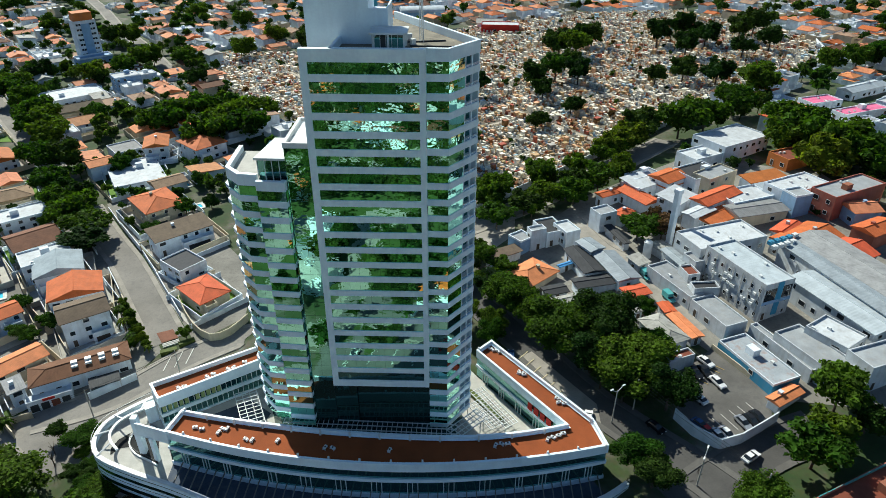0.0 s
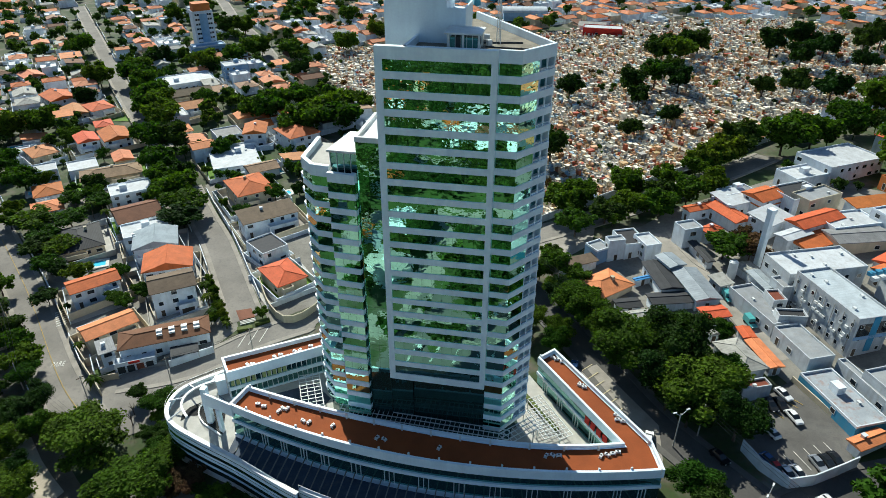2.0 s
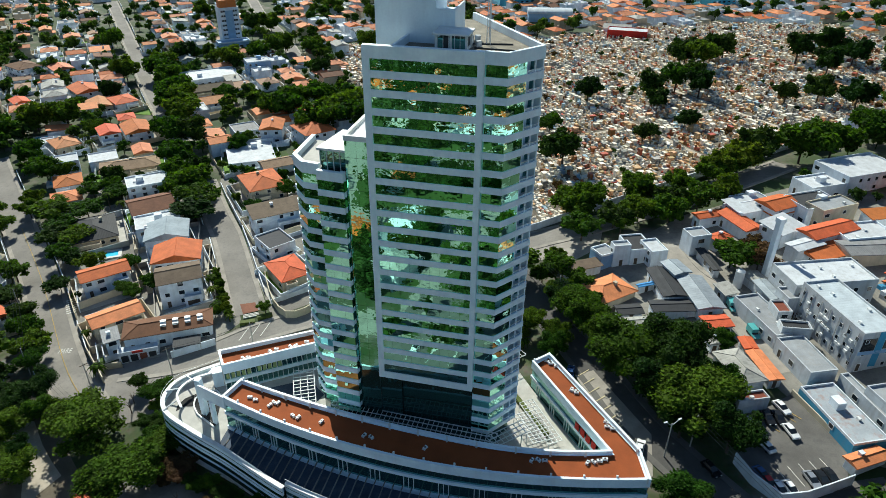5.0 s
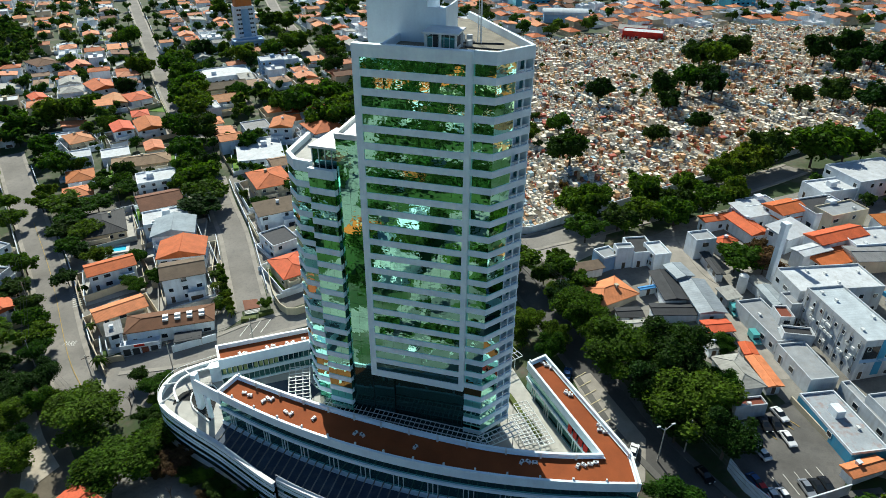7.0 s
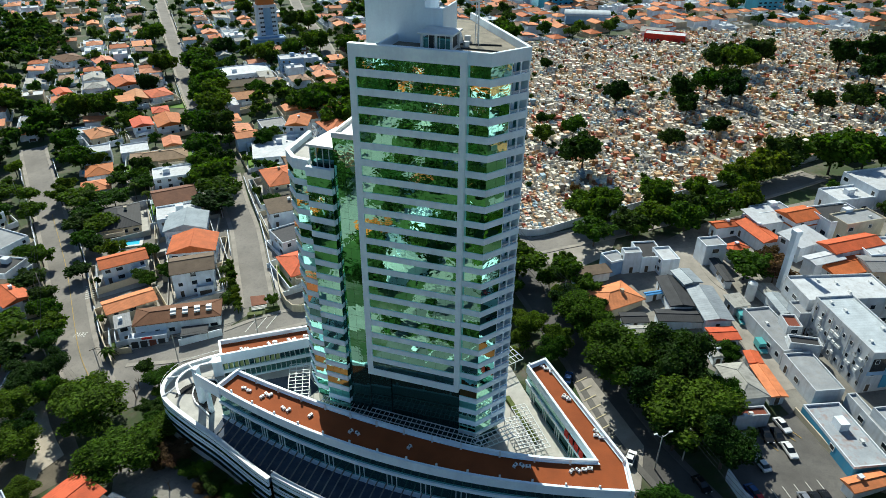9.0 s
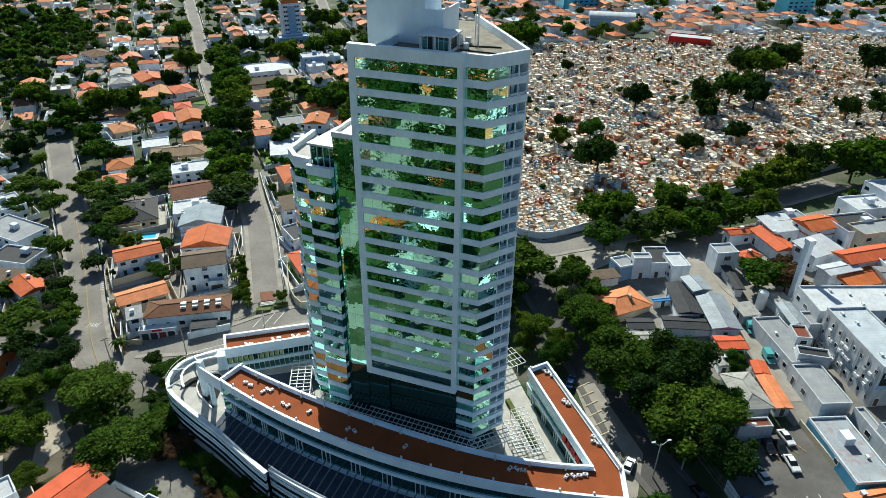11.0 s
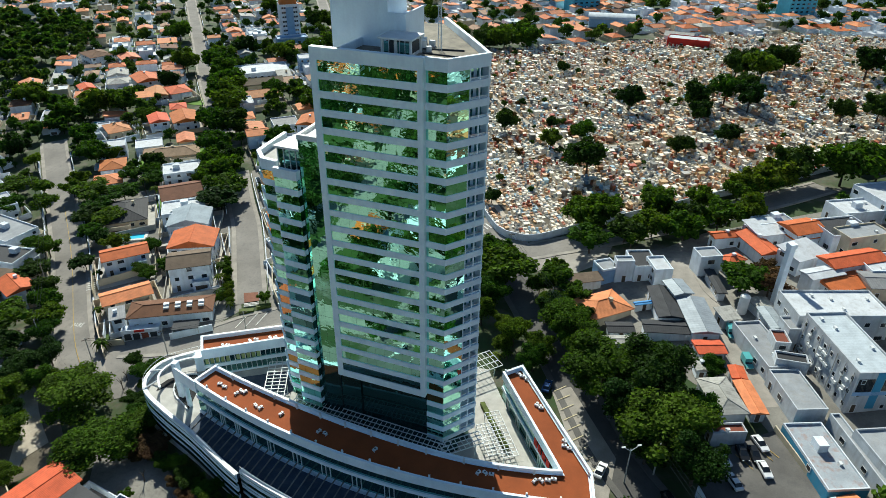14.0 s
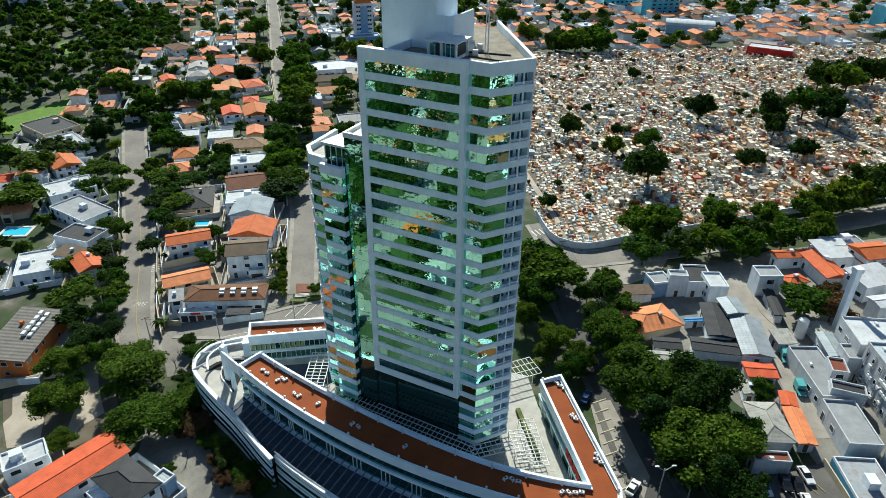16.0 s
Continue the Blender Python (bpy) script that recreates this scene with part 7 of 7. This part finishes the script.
patch("brick_ramp", [(-70.5, 46.6), (-66.4, 48.1), (-63.4, 44.3), (-67.3, 42.3)], 0.22, ROOFS["brown"], "red brick paved ramp at the street end", "pavement")
for k in range(3):
    a = Vector((-66.9 + k * 0.35, 41.6 - k * 0.6))
    mark_line = [tuple(a), tuple(a + Vector((3.9, 2.0)))]
    thing("step_edge", strip([tuple(Vector(mark_line[0]).lerp(Vector(mark_line[1]), j / 4)) for j in range(5)], 0.3, 0.34, 0.3), LINEWHITE, "white painted step edge of the brick ramp", "step", kind="structure")
for a, c in (((-65.4, 37.8), (-62.3, 39.3)), ((-62.0, 40.6), (-58.2, 43.2))):
    b = Build()
    m = ((a[0] + c[0]) / 2, (a[1] + c[1]) / 2)
    b.turned(m[0], m[1], math.atan2(c[1] - a[1], c[0] - a[0]), 4.2, 1.4, ground_z(*m) - 0.3, ground_z(*m) + 0.9)
    thing("hedge", b, HEDGE, "low clipped hedge beside the street end", "hedge")
for x in (-62.5, -60.0, -57.4):
    thing("road_marking", strip([(x, 31.0 + k * 1.3 + (x + 62.5) * 0.5) for k in range(6)], 0.25, 0.22, 0.02), LINEWHITE, "white diagonal road stripe", "marking", kind="structure")

b = Build()
a, c = Vector((78.1, -16.5)), Vector((94.5, -8.5))
for k in range(16):
    q0, q1 = a.lerp(c, k / 16), a.lerp(c, (k + 0.86) / 16)
    b.ribbon([tuple(q0), tuple(q1)], 0.12, ground_z(*a) + 4.2, ground_z(*a) + 5.6)
thing("fence", b, CARS["teal"], "turquoise slatted fence on a brown roof edge", "fence")

# planted islands added on the unseen forecourt to break up its reflection
ri = random.Random(77)
for k in range(30):
    cx, cy, a = ri.uniform(-22, 58), ri.uniform(-64, -31), ri.uniform(0, 3.1)
    rx, ry = ri.uniform(3, 7), ri.uniform(1.5, 3.2)
    patch("planted_island", [(cx + rx * math.cos(q) * math.cos(a) - ry * math.sin(q) * math.sin(a), cy + rx * math.cos(q) * math.sin(a) + ry * math.sin(q) * math.cos(a)) for q in [2 * math.pi * j / 14 for j in range(14)]], 0.2, GRASS, "planted island added on the unseen forecourt for glass reflections", "lawn")
    tree(cx, cy, ri.uniform(5, 8), ri.uniform(2.4, 4.4), ri.choice(("dark", "broad")), False)

for kind, (V, F) in FAR_TREES.items():
    if V:
        me = bpy.data.meshes.new("far_wood")
        me.from_pydata(V, [], F)
        me.materials.append(HAZE_LEAVES[kind])
        tagged(new("far_wood", me), "distant scattered green trees between houses", "trees", kind="stuff")
for mat, b in FAR_HOUSES.items():
    if b.f:
        thing("far_houses", b, mat, "distant crowd of tiled and flat roofed houses", "houses", kind="stuff")

# ---- cars, condensers, poles, pools ----
def car_meshes():
    prof = [(-2.15, 0.45), (-2.15, 0.85), (-1.95, 0.98), (-1.25, 1.02), (1.0, 0.98), (2.0, 0.82), (2.15, 0.65), (2.15, 0.45)]
    cab = [(-1.7, 0.98), (-1.15, 1.45), (0.15, 1.48), (1.05, 0.98)]
    out = []
    for p, w, t in ((prof, 0.86, 0.80), (cab, 0.74, 0.60)):
        b = Build()
        ws = [w if z < 1.2 else t for _, z in p]
        n = len(p)
        for s in (-1, 1):
            f = [(x, s * k, z) for (x, z), k in zip(p, ws)]
            b.face(f if s < 0 else f[::-1])
        for i in range(n):
            j = (i + 1) % n
            b.face([(p[i][0], -ws[i], p[i][1]), (p[i][0], ws[i], p[i][1]), (p[j][0], ws[j], p[j][1]), (p[j][0], -ws[j], p[j][1])])
        out.append(b)
    r = Build()
    r.box(-1.12, 0.14, -0.58, 0.58, 1.455, 1.50)
    w = Build()
    w.rod((0, -0.1, 0), (0, 0.1, 0), 0.32, n=12)
    l = Build()
    l.box(-0.06, 0.06, -0.16, 0.16, -0.07, 0.07)
    return out[0], out[1], r, w, l


BODY, CABIN, TOP, WHEEL, LIGHT = car_meshes()
car_cache = {}


def car(x, y, yaw, colour):
    big = colour == "teal"
    ob = thing("van" if big else "car", None, [], f"parked {colour} {'delivery van' if big else 'car'} on grey asphalt", "van" if big else "car", group="parked cars", at=(x, y, ground_z(x, y) + 0.16), yaw=radians(yaw))
    if colour not in car_cache:
        car_cache[colour] = (BODY.mesh("body", CARS[colour]), TOP.mesh("roof", CARS[colour]), CABIN.mesh("windows", CARGLASS), WHEEL.mesh("wheel", TYRE), LIGHT.mesh("headlight", STEELWHITE))
    body, top, cabin, wheel, light = car_cache[colour]
    part("body", body, CARS[colour], ob)
    part("greenhouse", cabin, CARGLASS, ob)
    part("roof", top, CARS[colour], ob)
    for a in (-1.3, 1.35):
        for s in (-0.8, 0.8):
            part("wheel", wheel, TYRE, ob, at=(a, s, 0.32))
    for s in (-0.6, 0.6):
        part("headlight", light, STEELWHITE, ob, at=(2.12, s, 0.7))
    if big:
        b = Build()
        b.box(-2.1, 0.6, -0.85, 0.85, 0.95, 2.2)
        part("cargo_box", b, CARS[colour], ob)


# cars added on the unseen forecourt for the tower glass to reflect
for k in range(9):
    car(-14.0 + k * 7.2, -38.0 - (k % 3) * 9.0, 15 if k % 2 else 105, ("white", "silver", "white", "red", "blue", "white", "black", "silver", "white")[k])
cond_b = Build()
cond_b.box(-0.5, 0.5, -0.26, 0.26, 0.1, 0.5)
cond_b.box(-0.5, -0.4, -0.35, 0.35, 0, 0.12)
cond_b.box(0.4, 0.5, -0.35, 0.35, 0, 0.12)
COND = cond_b.mesh("casing", STEELWHITE)
fan_b = Build()
fan_b.rod((0, 0, 0), (0, 0, 0.03), 0.2, n=12)
FAN = fan_b.mesh("fan_grille", DARKMETAL)


def condenser(x, y):
    ob = thing("condenser", None, [], "white air-conditioning condenser on the brown roof", "air conditioner", group="roof condensers", at=(x, y, ROOF_Z), yaw=random.choice((0.2, 1.2, -0.5)))
    part("casing", COND, STEELWHITE, ob)
    part("fan_grille", FAN, DARKMETAL, ob, at=(0, 0, 0.48))


condenser(-46.5, 7.9)
condenser(-45.5, 8.4)
condenser(-41.6, 11.6)
condenser(-40.6, 12.6)
condenser(-37.8, 14.3)
condenser(-36.8, 14.9)
condenser(-34.9, 16.9)
condenser(-39.0, -3.3)
condenser(-37.5, -3.7)
condenser(-33.9, -4.5)
condenser(-33.4, -3.5)
condenser(-32.5, -3.5)
condenser(-28.0, -6.1)
condenser(-26.7, -6.3)
condenser(-21.7, -6.3)
condenser(-12.1, -7.8)
condenser(-10.6, -7.9)
condenser(0.4, -8.1)
condenser(20.8, 23.2)
condenser(21.7, 22.6)
condenser(23.0, 22.0)
condenser(26.8, 15.2)
condenser(27.4, 14.9)
condenser(27.9, 14.4)
condenser(34.3, 7.1)
condenser(34.5, 5.9)
condenser(35.6, 5.6)
condenser(31.1, -4.4)
condenser(32.2, -3.9)
condenser(33.3, -3.4)
condenser(34.3, -2.8)
condenser(20.8, -6.3)
condenser(22.0, -5.9)
condenser(23.2, -5.8)
car(71.5, 24.3, -60, "white")
car(68.2, 20.8, -72, "black")
car(70.4, 21.2, -75, "black")
car(72.1, 17.6, -68, "white")
car(64.8, 5.4, -56, "blue")
car(65.8, 3.5, -68, "red")
car(67.5, 2.3, -66, "white")
car(69.4, 2.7, -64, "white")
car(73.6, 5.5, -69, "silver")
car(75.5, 6.0, -71, "black")
car(77.2, 6.8, -70, "black")
car(72.1, -3.2, 34, "white")
car(55.5, 5.3, -54, "black")
car(42.0, 8.8, 79, "white")
car(26.4, 29.8, 88, "blue")
car(66.6, 13.0, 121, "white")
car(64.6, 18.4, -61, "white")
car(65.8, 60.1, -77, "teal")
car(69.4, 49.4, -71, "teal")
for k, (x, y) in enumerate([(-164.1, 266.3), (-161.7, 268.9), (-158.7, 270.5), (-174.0, 290.1), (-171.5, 293.0), (-168.4, 294.7), (-165.3, 296.4)]):
    car(x, y, 40, ("white", "silver", "white", "black", "white", "silver", "red")[k])


def pole(x, y, h=8.5, lamp=True, yaw=0.0):
    ob = thing("street_lamp" if lamp else "utility_pole", None, [], "grey concrete utility pole with crossarm and wires" if not lamp else "grey street lamp with two arms", "street lamp" if lamp else "pole", at=(x, y, ground_z(x, y)), yaw=radians(yaw))
    b = Build()
    b.rod((0, 0, -0.5), (0, 0, h), 0.16, n=8, r2=0.10)
    part("pole", b, CONCRETE, ob)
    for s in ((-1, 1) if lamp else ()):
        b = Build()
        b.rod((0, 0, h - 0.6), (s * 1.6, 0, h + 0.7), 0.05, n=5)
        part("arm", b, STEELWHITE, ob)
        b = Build()
        b.box(s * 1.6 - 0.4, s * 1.6 + 0.4, -0.15, 0.15, h + 0.62, h + 0.78)
        part("lamp_head", b, STEELWHITE, ob)
    if not lamp:
        b = Build()
        b.box(-1.0, 1.0, -0.06, 0.06, h - 0.7, h - 0.55)
        part("crossarm", b, BARK, ob)
    return (x, y, ground_z(x, y) + h - 0.6)


def wires(ends, offs=(-0.8, 0, 0.8)):
    for (x, y, z), (x2, y2, z2) in zip(ends, ends[1:]):
        d = Vector((x2 - x, y2 - y)).normalized()
        for o in offs:
            b = Build()
            pts = []
            for k in range(11):
                t = k / 10
                pts.append((x + (x2 - x) * t - d.y * o, y + (y2 - y) * t + d.x * o, z + (z2 - z) * t - 1.2 * 4 * t * (1 - t) * 0.5))
            for i, p in enumerate(pts):
                b.v += [(p[0] - 0.03, p[1], p[2] - 0.02), (p[0] + 0.03, p[1], p[2] - 0.02), (p[0], p[1], p[2] + 0.035)]
                if i:
                    k = 3 * i
                    for q in range(3):
                        b.f.append((k - 3 + q, k - 3 + (q + 1) % 3, k + (q + 1) % 3, k + q))
                        b.m.append(0)
            thing("overhead_wire", b, DARKMETAL, "thin dark overhead wire sagging between poles", "cable")


wires([pole(x, y, 9.0, False, 30) for x, y in ((2.5, 84.0), (21.0, 58.0), (37.5, 33.0), (52.0, 11.0), (70.0, -14.0))])
wires([pole(x, y, 9.0, False, 120) for x, y in ((-78.0, -8.0), (-112.5, 10.0), (-136.0, 33.0), (-166.0, 60.0), (-199.0, 84.0))])
wires([pole(x, y, 8.5, False, 60) for x, y in ((-92.0, 8.0), (-74.0, 16.5), (-57.0, 29.0))], (-0.4, 0.4))
pole(46.8, 7.6, 9.5, True, 30)
pole(60.0, -9.0, 8.5, True, 60)


def pool(x, y, yaw, w, d):
    z = max(ground_z(x + a, y + c) for a in (-w / 2, w / 2) for c in (-d / 2, d / 2)) + 0.25
    ob = thing("swimming_pool", None, [], "bright turquoise swimming pool with white stone rim", "pool", at=(x, y, z), yaw=radians(yaw))
    b = Build()
    b.ribbon([(-w / 2 - 1.1, -d / 2 - 1.1), (w / 2 + 1.1, -d / 2 - 1.1), (w / 2 + 1.1, d / 2 + 1.1), (-w / 2 - 1.1, d / 2 + 1.1)], 1.1, -1.5, 0.06, closed=True)
    part("rim", b, LINEWHITE, ob)
    b = Build()
    b.box(-w / 2, w / 2, -d / 2, d / 2, -1.5, -0.08)
    part("water", b, POOLWATER, ob)


for x, y, yaw, w, d in [(-131.9, 65.7, 32, 9.0, 3.4), (-233.0, 155.5, 40, 8.0, 4.0), (-97.6, 138.6, 40, 6.5, 3.6), (-85.7, 119.7, 40, 6.0, 3.0), (-189.4, 114.4, 40, 9.0, 4.0), (-193.5, 35.1, 30, 9.0, 6.0)]:
    pool(x, y, yaw, w, d)

# bay lines and street markings
def mark(pts, width, mat, label):
    thing("road_marking", strip([tuple(Vector(pts[0]).lerp(Vector(pts[-1]), k / 5)) for k in range(6)] if len(pts) == 2 else smooth_line(pts), width, 0.29, 0.02), mat, label, "marking", kind="structure")


# bay lines added on the unseen forecourt for its reflection
for k in range(12):
    mark([(-16.0 + k * 6.0, -33.0), (-14.5 + k * 6.0, -40.0)], 0.4, LINEWHITE, "white line added on the unseen forecourt for glass reflections")
for k in range(6):
    a = Vector((68.0 + k * 2.1, 2.2 + k * 1.0))
    mark([tuple(a), tuple(a + Vector((-2.2, 4.4)))], 0.14, LINEWHITE, "worn white parking bay line")
for k in range(5):
    a = Vector((67.0 + k * 1.2, 20.5 + k * 1.1))
    mark([tuple(a), tuple(a + Vector((3.2, -3.0)))], 0.14, LINEYELLOW, "worn yellow parking bay line")
for k in range(9):
    a = Vector((28.2 + k * 1.35, 29.0 - k * 2.75))
    mark([tuple(a), tuple(a + Vector((2.4, 2.5)))], 0.2, BAYLINE, "worn pale yellow parking bay line")
mark([(-90.5, 3.5), (-106.4, 15.4), (-141.8, 48.2), (-177.0, 78.2)], 0.16, LINEYELLOW, "faded yellow centre line")
for k in range(7):
    a = Vector((-13.5 + k * 1.0, 101.5 + k * 1.0))
    mark([tuple(a), tuple(a + Vector((3.0, -2.6)))], 0.45, LINEWHITE, "white zebra crossing stripe")
    a = Vector((-126.5 + k * 0.8, 40.5 - k * 0.95))
    mark([tuple(a), tuple(a + Vector((2.2, 2.0)))], 0.45, LINEWHITE, "white zebra crossing stripe")

text_data = bpy.data.curves.new("stop_word", "FONT")
text_data.body, text_data.size, text_data.align_x = "PARE", 2.4, "CENTER"
text_data.space_character = 1.1
text_ob = bpy.data.objects.new("stop_word", text_data)
stop_me = bpy.data.meshes.new_from_object(text_ob)
bpy.data.objects.remove(text_ob)
stop_me.materials.append(LINEWHITE)
stop = tagged(new("stop_word", stop_me), "worn white stop word painted on the asphalt", "marking", kind="structure")
for v in stop_me.vertices:                        # lay the letters on the sloping street
    c, s = math.cos(radians(16)), math.sin(radians(16))
    x, y = v.co.x * 0.62, v.co.y * 1.25
    v.co = (-109.6 + c * x - s * y, 19.0 + s * x + c * y, 0)
    v.co.z = ground_z(v.co.x, v.co.y) + 0.125
